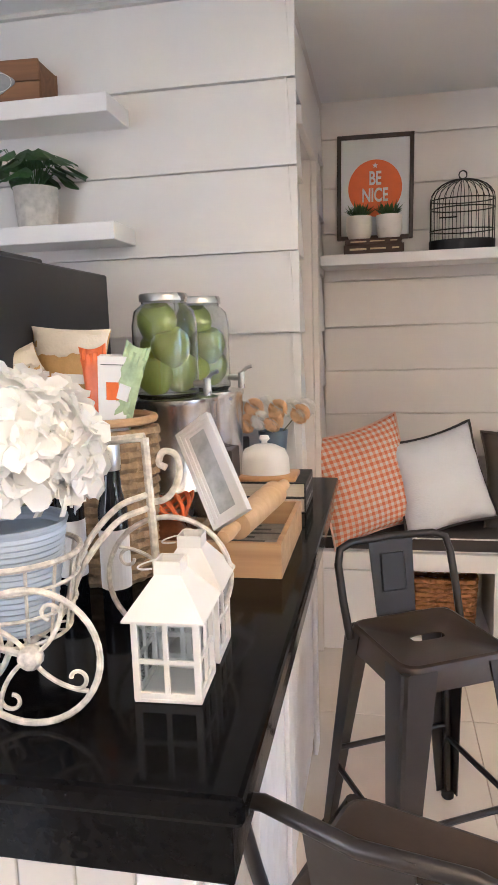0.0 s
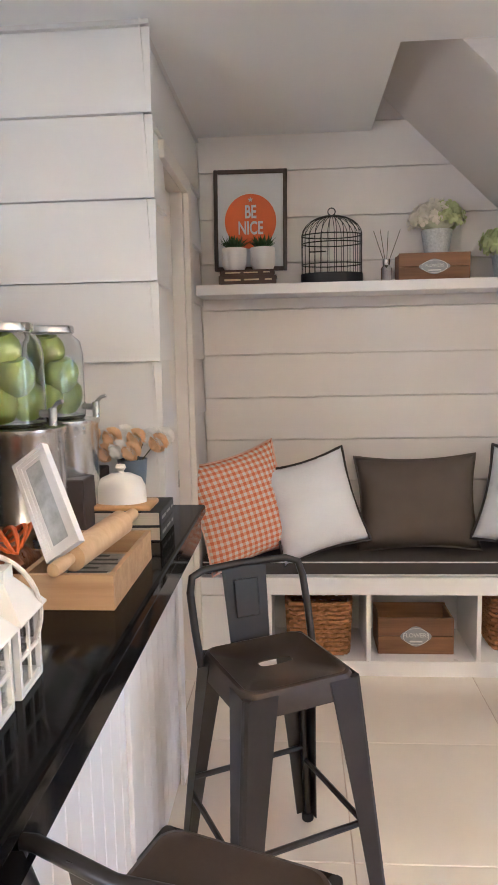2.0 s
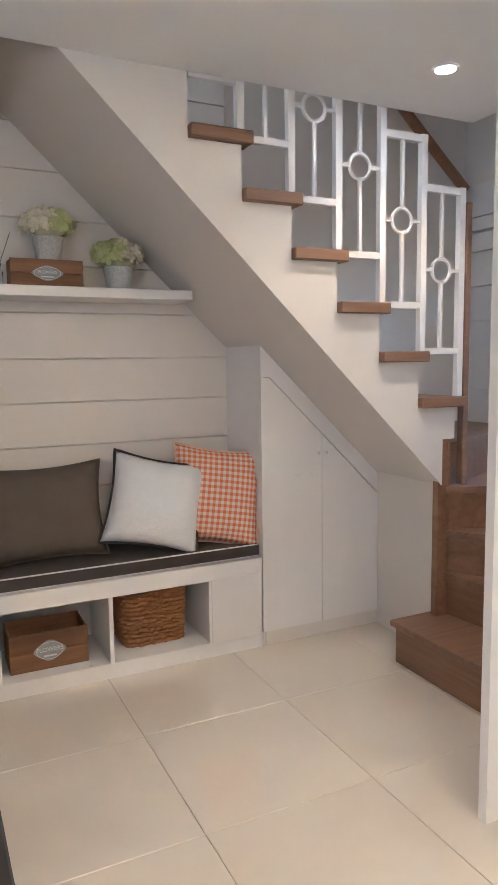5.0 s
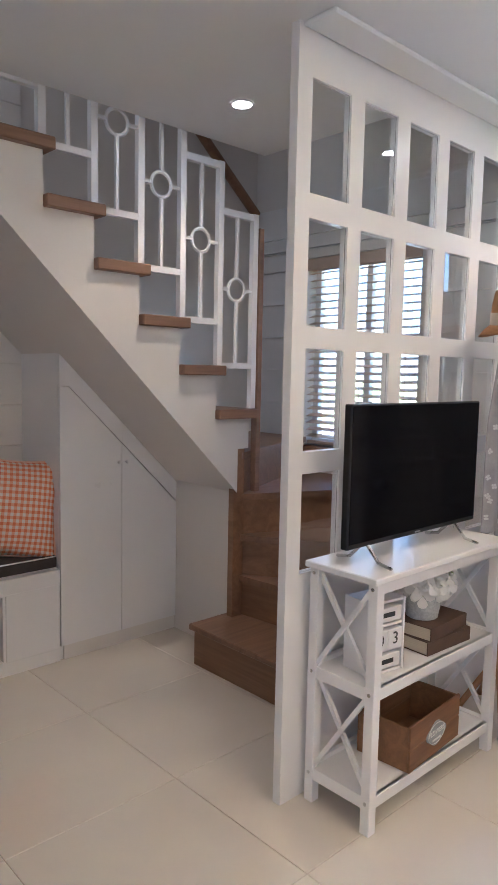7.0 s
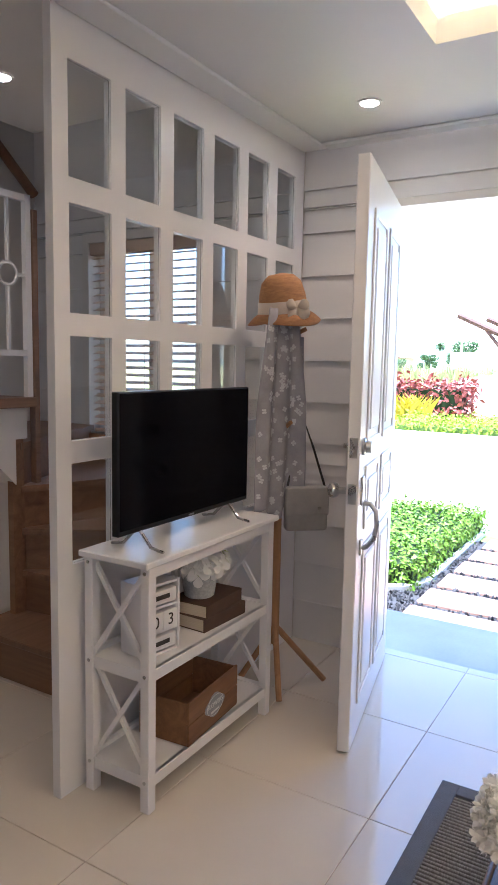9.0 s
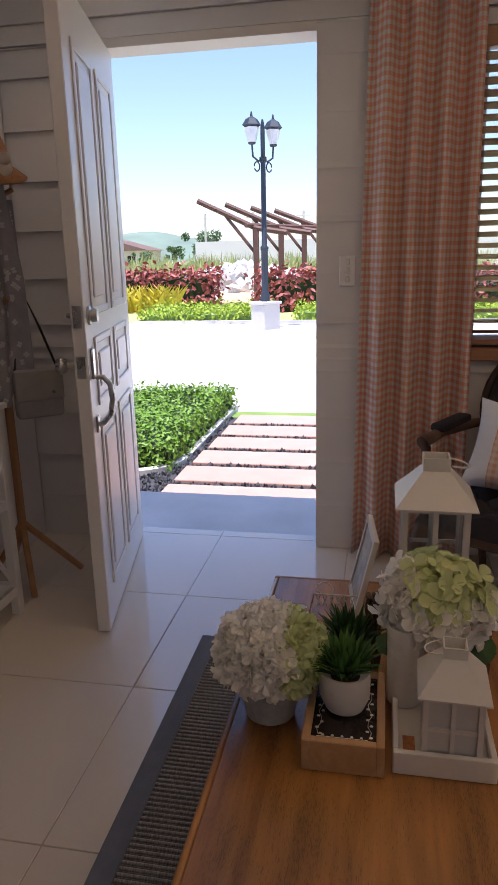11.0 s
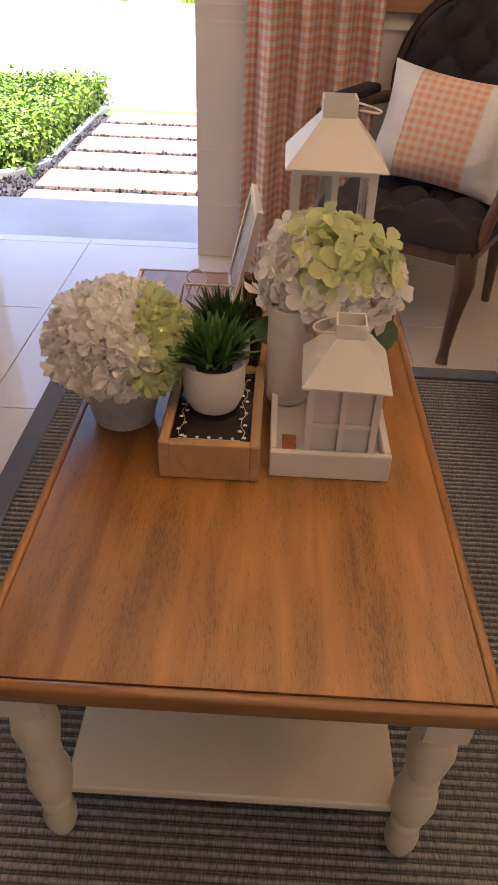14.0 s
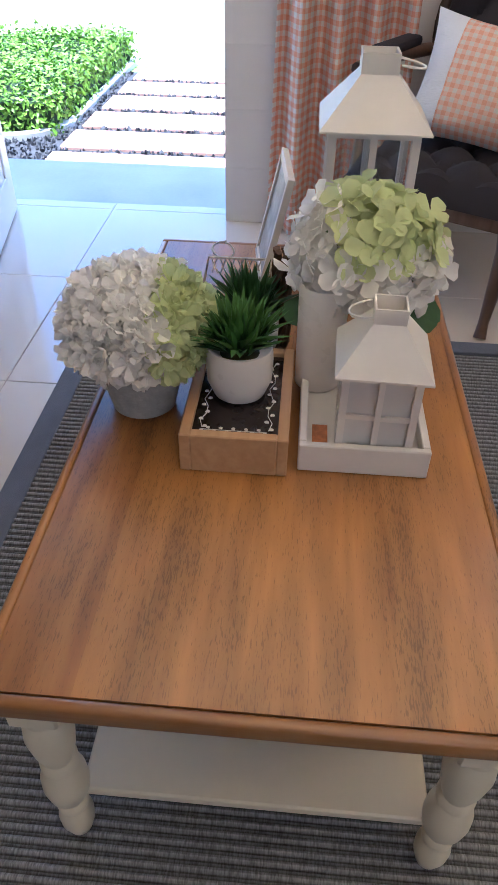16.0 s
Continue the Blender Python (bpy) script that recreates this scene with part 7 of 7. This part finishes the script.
for s in (-1, 1):
    bm = bmesh.new()
    tube(bm, [(s * 0.235, -0.225, 0.34), (s * 0.25, -0.245, 0.26), (s * 0.238, -0.235, 0.14), (s * 0.235, -0.24, 0.04), (s * 0.24, -0.26, 0.0)], [0.032, 0.03, 0.02, 0.015, 0.019], 10)
    part("front_leg", bm, CHAIRWOOD, chair, "curved cabriole leg", smooth=True)
    bm = bmesh.new()
    tube(bm, [(s * 0.21, 0.22, 0.4), (s * 0.21, 0.235, 0.2), (s * 0.21, 0.28, 0.0)], [0.024, 0.02, 0.015], 8)
    part("back_leg", bm, CHAIRWOOD, chair, smooth=True)
    bm = bmesh.new()
    tube(bm, [(s * 0.25, -0.2, 0.35), (s * 0.27, -0.13, 0.48), (s * 0.275, -0.16, 0.6), (s * 0.275, -0.19, 0.625), (s * 0.265, -0.05, 0.64), (s * 0.235, 0.2, 0.63)], [0.02, 0.016, 0.018, 0.024, 0.02, 0.018], 10)
    part("arm", bm, CHAIRWOOD, chair, smooth=True)
    part("arm_pad", B(s * 0.265 - 0.03, s * 0.265 + 0.03, -0.1, 0.14, 0.645, 0.675, bev=0.012, seg=2), TUFT, chair, smooth=True)
cp = thing("throw_pillow", "white pillow with a peach gingham centre band on the chair", "pillow", "pillow on the armchair", m=pose(2.80, -0.65, 0.59, 0, 0, -112) @ pose(0, 0, 0, -24, 6, 0))
bm, rim = cushion_shape(0.42, 0.33, 0.16)
part("cover", bm, WHITECLOTH, cp, smooth=True)
PG2 = gingham_mat("peach_gingham_band", (0.84, 0.43, 0.30), (0.87, 0.58, 0.46), 17, 14)
bm, rim = cushion_shape(0.42, 0.33, 0.166)
uvq = bm.loops.layers.uv[0]
gone = [f for f in bm.faces if abs(f.calc_center_median().x + 0.01) > 0.112 or f.calc_center_median().y > 0]
bmesh.ops.delete(bm, geom=gone, context="FACES")
me = bpy.data.meshes.new("centre_band")
bm.to_mesh(me)
bm.free()
me.materials.append(PG2)
me.shade_smooth()
o_ = new("centre_band", me)
o_.parent = cp

# ---- sofa ----
SOFA = mat("pale_linen_sofa", (0.60, 0.58, 0.56), 0.95, var=0.06, scale=12, bump=0.4, fine=400)
sofa = thing("sofa", "pale linen sofa beside the coffee table", "sofa")
part("base", B(0.75, 2.2, -1.65, -0.80, 0.09, 0.3, bev=0.03, seg=3), SOFA, sofa, smooth=True)
part("arm", B(2.0, 2.26, -1.65, -0.765, 0.1, 0.55, bev=0.05, seg=4), SOFA, sofa, smooth=True)
part("seat_cushion", B(0.8, 2.0, -1.5, -0.79, 0.3, 0.44, bev=0.04, seg=3), SOFA, sofa, smooth=True)
part("backrest", B(0.75, 2.2, -1.75, -1.5, 0.2, 0.8, bev=0.05, seg=3), SOFA, sofa, smooth=True)
for fx in (0.82, 2.18):
    for fy in (-1.6, -0.86):
        part("foot", lathe(bmesh.new(), [(0.018, 0.0), (0.025, 0.09)], 12, m=pose(fx, fy, 0.0125 if fy > -1.35 else 0)), CHAIRWOOD, sofa)


# ---- outdoors ----
CONC = mat("pale_concrete", (0.55, 0.53, 0.50), 0.9, var=0.12, scale=0.7, fine=40, bump=0.1)
PORCH = mat("smooth_grey_cement", (0.46, 0.48, 0.50), 0.6, var=0.18, scale=3, fine=60)
SLAB = mat("pink_sandstone", (0.44, 0.27, 0.22), 0.85, var=0.12, scale=4, fine=60, bump=0.3, rnd=0.3)
PEBBLE = mat("dark_pebbles", (0.045, 0.045, 0.05), 0.7, var=0.7, scale=40, bump=0.9, fine=90)
SOIL = mat("dry_earth", (0.42, 0.31, 0.20), 0.95, var=0.3, scale=0.5, fine=8, bump=0.6)
LAWN = mat("lawn_green", (0.16, 0.26, 0.05), 0.9, var=0.35, scale=2, fine=60, bump=0.8)
FIELD = mat("dry_field_grass", (0.36, 0.36, 0.15), 0.95, var=0.35, scale=0.35, fine=6, bump=0.6)
GRAVEL = mat("white_gravel", (0.60, 0.58, 0.55), 0.9, var=0.35, scale=25, fine=60, bump=0.9)
HEDGEL = mat("bright_hedge_leaf", (0.12, 0.24, 0.010), 0.5, var=0.5, scale=14, bump=0.1)
LIMEL = mat("lime_ground_leaf", (0.26, 0.36, 0.015), 0.5, var=0.4, scale=10, bump=0.1)
# Near-black green for the filler box: shade among the leaves, put in as colour.
HEDGED = mat("hedge_inner_shade", (0.02, 0.04, 0.01), 0.9, var=0.3)
REDL = mat("crimson_leaf", (0.30, 0.07, 0.055), 0.55, var=0.4, scale=10, bump=0.1)
YELL = mat("yellow_croton_leaf", (0.55, 0.46, 0.03), 0.5, var=0.3, scale=10, bump=0.1)
FARTREE = mat("far_tree_green", (0.07, 0.13, 0.05), 0.9, var=0.4, scale=2, bump=0.3)
WHITEWALL = mat("white_boundary_wall", (0.62, 0.61, 0.59), 0.9, var=0.06, scale=0.3)
PERG = mat("brown_pergola_timber", (0.12, 0.06, 0.045), 0.7, var=0.2, scale=6)
LAMPM = mat("blue_black_lamp_paint", (0.035, 0.045, 0.06), 0.5, 0.3, var=0.15, scale=10)
G0 = -0.24
solid("ground", B(3.39, 900, -600, 600, -0.6, G0), FIELD, "dry green field ground reaching the horizon", "ground", kind="structure")
solid("porch_step", B(3.362, 4.17, -0.7, 1.85, -0.3, -0.10, bev=0.004), PORCH, "smooth grey cement porch slab outside the door", "pavement", kind="structure")
solid("road", B(6.78, 13.4, -60, 60, G0, G0 + 0.012), CONC, "bright sunlit concrete driveway and road", "road", kind="structure")
solid("lawn_strip", B(6.47, 6.78, -6, 1.25, G0, G0 + 0.06), LAWN, "narrow green lawn strip at the road edge", "lawn", kind="structure")
path = thing("stepping_path", "pink stone stepping slabs set in dark pebbles", "path", kind="structure")
rg = random.Random(11)
sl = mesh_of("slab", B(0, 0.325, 0.0, 1.22, 0, 0.094, bev=0.008, seg=2), SLAB)
for i in range(6):
    piece("slab", sl, path, pose(4.14 + 0.409 * i, 0.004 * rg.uniform(-1, 1) - 0.013 * i, G0, 0, 0, rg.uniform(-0.3, 0.3)))
bm = bmesh.new()
for k in range(5200):
    x, y = rg.uniform(4.17, 6.47), rg.uniform(-0.08, 1.62)
    if ((x - 4.14) % 0.409 < 0.325 and y < 1.2) or (y > 1.3 and x > 4.75):
        continue
    r = rg.uniform(0.009, 0.019)
    m_ = Matrix.Translation((x, y, G0 + 0.076 + r * 0.3)) @ Euler((rg.uniform(0, 3), rg.uniform(0, 3), 0)).to_matrix().to_4x4() @ Matrix.Diagonal((1.5 * r, r, 0.6 * r, 1))
    v = [bm.verts.new(m_ @ Vector(q)) for q in ((1, 0, 0), (0, 1, 0), (-1, 0, 0), (0, -1, 0), (0, 0, 1), (0, 0, -1))]
    for a, b in ((0, 1), (1, 2), (2, 3), (3, 0)):
        bm.faces.new((v[a], v[b], v[4]))
        bm.faces.new((v[b], v[a], v[5]))
tagged(part("pebbles", bm, PEBBLE, path, "dark loose pebbles"), kind="stuff")
part("bed", B(4.171, 6.47, -0.1, 1.62, G0, G0 + 0.074), PEBBLE, path)
edge = bmesh.new()
for i in range(8):
    a0, a1 = radians(12 * i), radians(12 * (i + 1))
    prism(edge, [(5.0 - r * math.sin(q), 1.62 - r * math.cos(q)) for r, q in ((0.30, a0), (0.30, a1), (0.37, a1), (0.37, a0))], G0, G0 + 0.11, "z")
box(edge, 4.62, 4.7, 1.62, 3.0, G0, G0 + 0.11)
box(edge, 5.0, 6.9, 1.25, 1.30, G0, G0 + 0.1)
solid("bed_edging", edge, CONC, "low curved concrete edging beside the hedge", "kerb", kind="structure")


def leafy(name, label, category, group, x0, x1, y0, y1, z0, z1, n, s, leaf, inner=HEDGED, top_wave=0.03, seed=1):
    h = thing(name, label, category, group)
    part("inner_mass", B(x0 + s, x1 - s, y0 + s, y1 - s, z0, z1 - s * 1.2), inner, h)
    r = random.Random(seed)
    bm = bmesh.new()
    dx, dy, dz = x1 - x0, y1 - y0, z1 - z0
    areas = [dx * dy, dx * dz, dx * dz, dy * dz, dy * dz]
    for k in range(n):
        f = r.choices(range(5), areas)[0]
        u, v = r.random(), r.random()
        c, nn = [(Vector((x0 + dx * u, y0 + dy * v, z1)), Vector((0, 0, 1))), (Vector((x0 + dx * u, y0, z0 + dz * v)), Vector((0, -1, 0))), (Vector((x0 + dx * u, y1, z0 + dz * v)), Vector((0, 1, 0))), (Vector((x0, y0 + dy * u, z0 + dz * v)), Vector((-1, 0, 0))), (Vector((x1, y0 + dy * u, z0 + dz * v)), Vector((1, 0, 0)))][f]
        c = c + Vector((r.gauss(0, 1), r.gauss(0, 1), r.gauss(0, 1))) * s * 0.8 - nn * s * 0.5
        c.z += top_wave * (math.sin(c.x * 5) * math.cos(c.y * 4)) * (c.z - z0) / dz
        c.z = max(c.z, z0 + 0.01)
        nn = (nn + Vector((r.gauss(0, 0.55), r.gauss(0, 0.55), r.gauss(0.3, 0.5)))).normalized()
        up = nn.orthogonal().normalized()
        up.rotate(Matrix.Rotation(r.uniform(0, 6.28), 3, nn))
        L, side = s * r.uniform(0.7, 1.35), nn.cross(up)
        p = [c - up * L * 0.5, c + side * L * 0.28 + nn * L * 0.08, c + up * L * 0.6, c - side * L * 0.28 + nn * L * 0.08]
        bm.faces.new([bm.verts.new(q) for q in p])
    tagged(part("foliage", bm, leaf, h), kind="stuff")
    return h


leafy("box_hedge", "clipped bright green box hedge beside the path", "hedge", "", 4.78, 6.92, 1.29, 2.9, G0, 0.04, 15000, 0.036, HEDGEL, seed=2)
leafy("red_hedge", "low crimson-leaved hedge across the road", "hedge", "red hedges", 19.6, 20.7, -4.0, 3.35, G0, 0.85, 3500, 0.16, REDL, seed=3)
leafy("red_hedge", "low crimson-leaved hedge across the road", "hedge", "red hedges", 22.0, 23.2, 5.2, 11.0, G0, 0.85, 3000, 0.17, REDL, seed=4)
leafy("ground_cover", "clipped lime-green ground cover bed", "hedge", "green beds", 16.2, 18.4, 2.6, 5.6, G0, 0.08, 3500, 0.09, LIMEL, LAWN, seed=5)
leafy("ground_cover", "clipped lime-green ground cover bed", "hedge", "green beds", 16.6, 18.4, -3.5, 1.9, G0, 0.08, 3500, 0.09, LIMEL, LAWN, seed=6)
gv = bmesh.new()
box(gv, 13.4, 16.4, -30, 30, G0, G0 + 0.02)
solid("gravel_bed", gv, GRAVEL, "white gravel bed along the road", "gravel", kind="stuff")
solid("bed_kerb", B(16.1, 16.2, -20, 5.7, G0, G0 + 0.1), CONC, "pale kerb round the planting bed", "kerb", kind="structure")
solid("earth_patch", B(23.5, 40, -20, 22, G0, G0 + 0.03), SOIL, "bare pale dug earth behind the hedges", "ground", kind="structure")
cro = thing("croton_plant", "clump of yellow strap-leaved croton plants", "plant")
bm = bmesh.new()
for k in range(420):
    x, y = rg.uniform(19.6, 21.0), rg.uniform(5.9, 9.2)
    a, L = rg.uniform(0, 6.28), rg.uniform(0.5, 0.95)
    w_ = 0.055
    d = Vector((math.cos(a) * 0.35, math.sin(a) * 0.35, 1)).normalized()
    sd = d.cross(Vector((0.3, 1, 0))).normalized()
    p = Vector((x, y, G0))
    q = [p - sd * w_ * 0.4, p + sd * w_ * 0.4, p + d * L * 0.6 + sd * w_, p + d * L * 0.95 + Vector((math.cos(a), math.sin(a), -0.1)) * 0.15, p + d * L * 0.6 - sd * w_]
    bm.faces.new([bm.verts.new(v) for v in q])
tagged(part("foliage", bm, YELL, cro), kind="stuff")

# rubble and tall grass
bm = bmesh.new()
for k in range(420):
    a, rr = rg.uniform(0, 6.28), abs(rg.gauss(0, 1))
    x, y = 33 + 1.3 * math.cos(a) * rr, 6.2 + 2.6 * math.sin(a) * rr
    z = G0 + max(0.02, 1.15 * math.exp(-0.5 * rr * rr) * rg.uniform(0.7, 1))
    bmesh.ops.create_cube(bm, size=rg.uniform(0.12, 0.4), matrix=Matrix.Translation((x, y, z)) @ Euler((rg.uniform(0, 3), rg.uniform(0, 3), rg.uniform(0, 3))).to_matrix().to_4x4())
box(bm, 31.8, 34.2, 3.6, 8.8, G0, G0 + 0.5)
solid("rubble_heap", bm, GRAVEL, "heap of pale broken rubble on the earth", "rubble", kind="stuff")
TALLG = mat("tall_dry_grass", (0.34, 0.38, 0.14), 0.9, var=0.4, scale=1.5)
bm = bmesh.new()
for k in range(7000):
    x, y = rg.uniform(40, 58), rg.uniform(-6, 26)
    L = rg.uniform(0.6, 1.9) * (0.6 + 0.5 * math.sin(y * 0.8) ** 2)
    w_ = rg.uniform(0.05, 0.12)
    lx, ly = rg.gauss(0, 0.3), rg.gauss(0, 0.45)
    p = Vector((x, y, G0))
    bm.faces.new([bm.verts.new(q) for q in (p + Vector((0, -w_, 0)), p + Vector((0, w_, 0)), p + Vector((lx, ly, L)))])
solid("tall_grass", bm, TALLG, "tall pale wild grass across the field", "grass", kind="stuff")

# street lamp
lamp = thing("street_lamp", "dark blue-black double lantern street lamp", "street lamp", m=pose(15.0, 2.32, 0, 0, 0, 50))
part("plinth", B(-0.22, 0.22, -0.22, 0.22, G0, 0.30, bev=0.01), CONC, lamp, "pale concrete plinth")
part("plinth_cap", B(-0.25, 0.25, -0.25, 0.25, 0.30, 0.36, bev=0.01), CONC, lamp)
part("post", lathe(bmesh.new(), [(0.095, 0.36), (0.095, 0.5), (0.07, 0.55), (0.07, 1.4), (0.085, 1.42), (0.085, 1.46), (0.055, 1.5), (0.05, 3.1), (0.075, 3.12), (0.075, 3.2), (0.045, 3.22), (0.045, 3.75), (0.02, 3.9)], 16), LAMPM, lamp, smooth=True)
MILK = mat("frosted_lamp_glass", (0.62, 0.64, 0.66), 0.3, var=0.05)
for s in (-1, 1):
    bm = bmesh.new()
    tube(bm, [(0, 0, 3.2), (0, s * 0.12, 3.12), (0, s * 0.26, 3.2), (0, s * 0.28, 3.42)], 0.02, 8)
    tube(bm, [(0, s * (0.16 + 0.07 * math.cos(a)), 3.02 + 0.09 * math.sin(a)) for a in [i * 0.45 for i in range(14)]], 0.014, 6)
    part("scroll_arm", bm, LAMPM, lamp, smooth=True)
    hd = part("lantern_head", lathe(bmesh.new(), [(0.06, 3.42), (0.075, 3.44), (0.15, 3.75), (0.19, 3.77), (0.12, 3.88), (0.03, 3.93), (0.012, 4.02)], 6, m=pose(0, s * 0.28, 0)), LAMPM, lamp)
    part("lamp_glass", lathe(bmesh.new(), [(0.08, 3.46), (0.155, 3.73)], 6, m=pose(0, s * 0.28, 0)), MILK, hd)

# pergola
pg = thing("pergola", "brown timber cantilever pergola with sloping rafters", "pergola")
for i in range(4):
    y = 3.75 - 0.62 * i
    x = 22.0 + 1.1 * i
    part("post", B(x - 0.08, x + 0.08, y - 0.08, y + 0.08, G0, 2.1), PERG, pg)
    bm = bmesh.new()
    tube(bm, [(x - 0.3, y - 1.0, 1.95), (x, y, 2.12), (x - 0.2, y + 1.75, 2.95 - 0.05 * i)], 0.085, 6)
    part("rafter", bm, PERG, pg)
    bm = bmesh.new()
    tube(bm, [(x, y, 1.35), (x - 0.1, y + 0.95, 2.55)], 0.05, 6)
    part("brace", bm, PERG, pg)
bm = bmesh.new()
tube(bm, [(21.7, 4.0, 2.2), (26.0, 1.6, 2.2)], 0.07, 6)
part("beam", bm, PERG, pg)

# far wall, houses, trees, hills
solid("boundary_wall", B(66, 66.3, -40, 17.5, G0, 2.75), WHITEWALL, "long white boundary wall beyond the field", "wall", kind="structure")


def tree(x, y, h, w, seed, group="far trees"):
    t = thing("tree", "distant leafy green tree beyond the field", "tree", group, m=pose(x, y, G0))
    r = random.Random(seed)
    bm = bmesh.new()
    tube(bm, [(0, 0, 0), (0.1, 0, h * 0.35), (0.05, 0.1, h * 0.8)], [h * 0.03, h * 0.022, h * 0.006], 8)
    for k in range(4):
        a = r.uniform(0, 6.28)
        tube(bm, [(0.05, 0, h * (0.35 + 0.08 * k)), (w * 0.3 * math.cos(a), w * 0.3 * math.sin(a), h * (0.6 + 0.08 * k))], h * 0.01, 5)
    part("trunk", bm, PERG, t)
    bm = bmesh.new()
    clumps = [(r.gauss(0, w * 0.25), r.gauss(0, w * 0.25), h * r.uniform(0.45, 0.92), w * r.uniform(0.12, 0.24)) for k in range(11)]
    for k in range(900):
        cx, cy, cz, cr = r.choice(clumps)
        d = Vector((r.gauss(0, 1), r.gauss(0, 1), r.gauss(0, 1))).normalized() * cr * r.uniform(0.5, 1.1)
        c = Vector((cx, cy, cz)) + d
        u = Vector((r.gauss(0, 1), r.gauss(0, 1), r.gauss(0, 1))).normalized()
        v = u.orthogonal().normalized()
        s = w * 0.05
        bm.faces.new([bm.verts.new(c + q) for q in (u * s, v * s * 0.6, -u * s, -v * s * 0.6)])
    tagged(part("crown", bm, FARTREE, t), kind="stuff")
    return t


t0 = tree(95, 24, 5.0, 4.5, 1)
for i, (x, y, k) in enumerate(((80, 27.5, 0.8), (98, 18, 1.05), (105, 31, 1.1), (92, 34, 0.9), (110, 15, 1.2), (100, 11, 1.0), (104, 3, 1.1), (96, -6, 1.2), (100, -16, 1.0), (78, 38, 0.8))):
    k *= 0.6
    c_ = copy_thing(t0, pose(x, y, G0, 0, 0, 47 * i) @ Matrix.Diagonal((k, k, k, 1)))
    c_.scale = (k, k, k)
HOUSEW = mat("cream_house_wall", (0.55, 0.50, 0.44), 0.9, var=0.08, scale=1)
ROOFM = mat("brown_house_roof", (0.16, 0.10, 0.08), 0.8, var=0.2, scale=2)
hs = thing("far_house", "low cream house with a brown roof beyond the field", "house", m=pose(88, 33.5, G0))
part("wall", B(-3, 3, -4.5, 4.5, 0, 2.6), HOUSEW, hs)
bm = bmesh.new()
prism(bm, [(-5, 2.6), (5, 2.6), (0, 4.0)], -3.4, 3.4, "x")
part("roof", bm, ROOFM, hs)
for y in (-2.6, 0.2, 2.8):
    part("window", B(-3.05, -2.98, y - 0.5, y + 0.5, 0.9, 2.0), BLACK, hs)
HILLM = mat("hazy_wooded_hill", (0.16, 0.22, 0.17), 0.95, var=0.25, scale=0.05, fine=0.6)
bm = bmesh.new()
n = 80
g = []
for i in range(n + 1):
    y = -260 + 560 * i / n
    hgt = 12 * math.exp(-((y - 135) / 40) ** 2) + 5 * math.exp(-((y - 60) / 60) ** 2) + 3 + 1.5 * noise.noise(Vector((y * 0.06, 0, 0)))
    g.append([bm.verts.new((x, y, G0 + hgt * k + (0.6 * noise.noise(Vector((y * 0.3, x, 0))) if k else -0.1))) for x, k in ((330, 0), (350, 0.6), (380, 1), (420, 0.9), (470, 0))])
for i in range(n):
    for j in range(4):
        bm.faces.new((g[i][j], g[i + 1][j], g[i + 1][j + 1], g[i][j + 1]))
solid("far_hills", bm, HILLM, "hazy low wooded hills on the horizon", "hill", kind="structure", smooth=True)
for y in (20.5, 14.8, 9.0, 1.0):
    bm = bmesh.new()
    tube(bm, [(82, y, G0), (82, y, 6.2)], 0.13, 6)
    tube(bm, [(82, y - 0.8, 5.7), (82, y + 0.8, 5.7)], 0.06, 5)
    solid("power_pole", bm, CONC, "pale distant power pole beyond the field", "pole", "power poles")
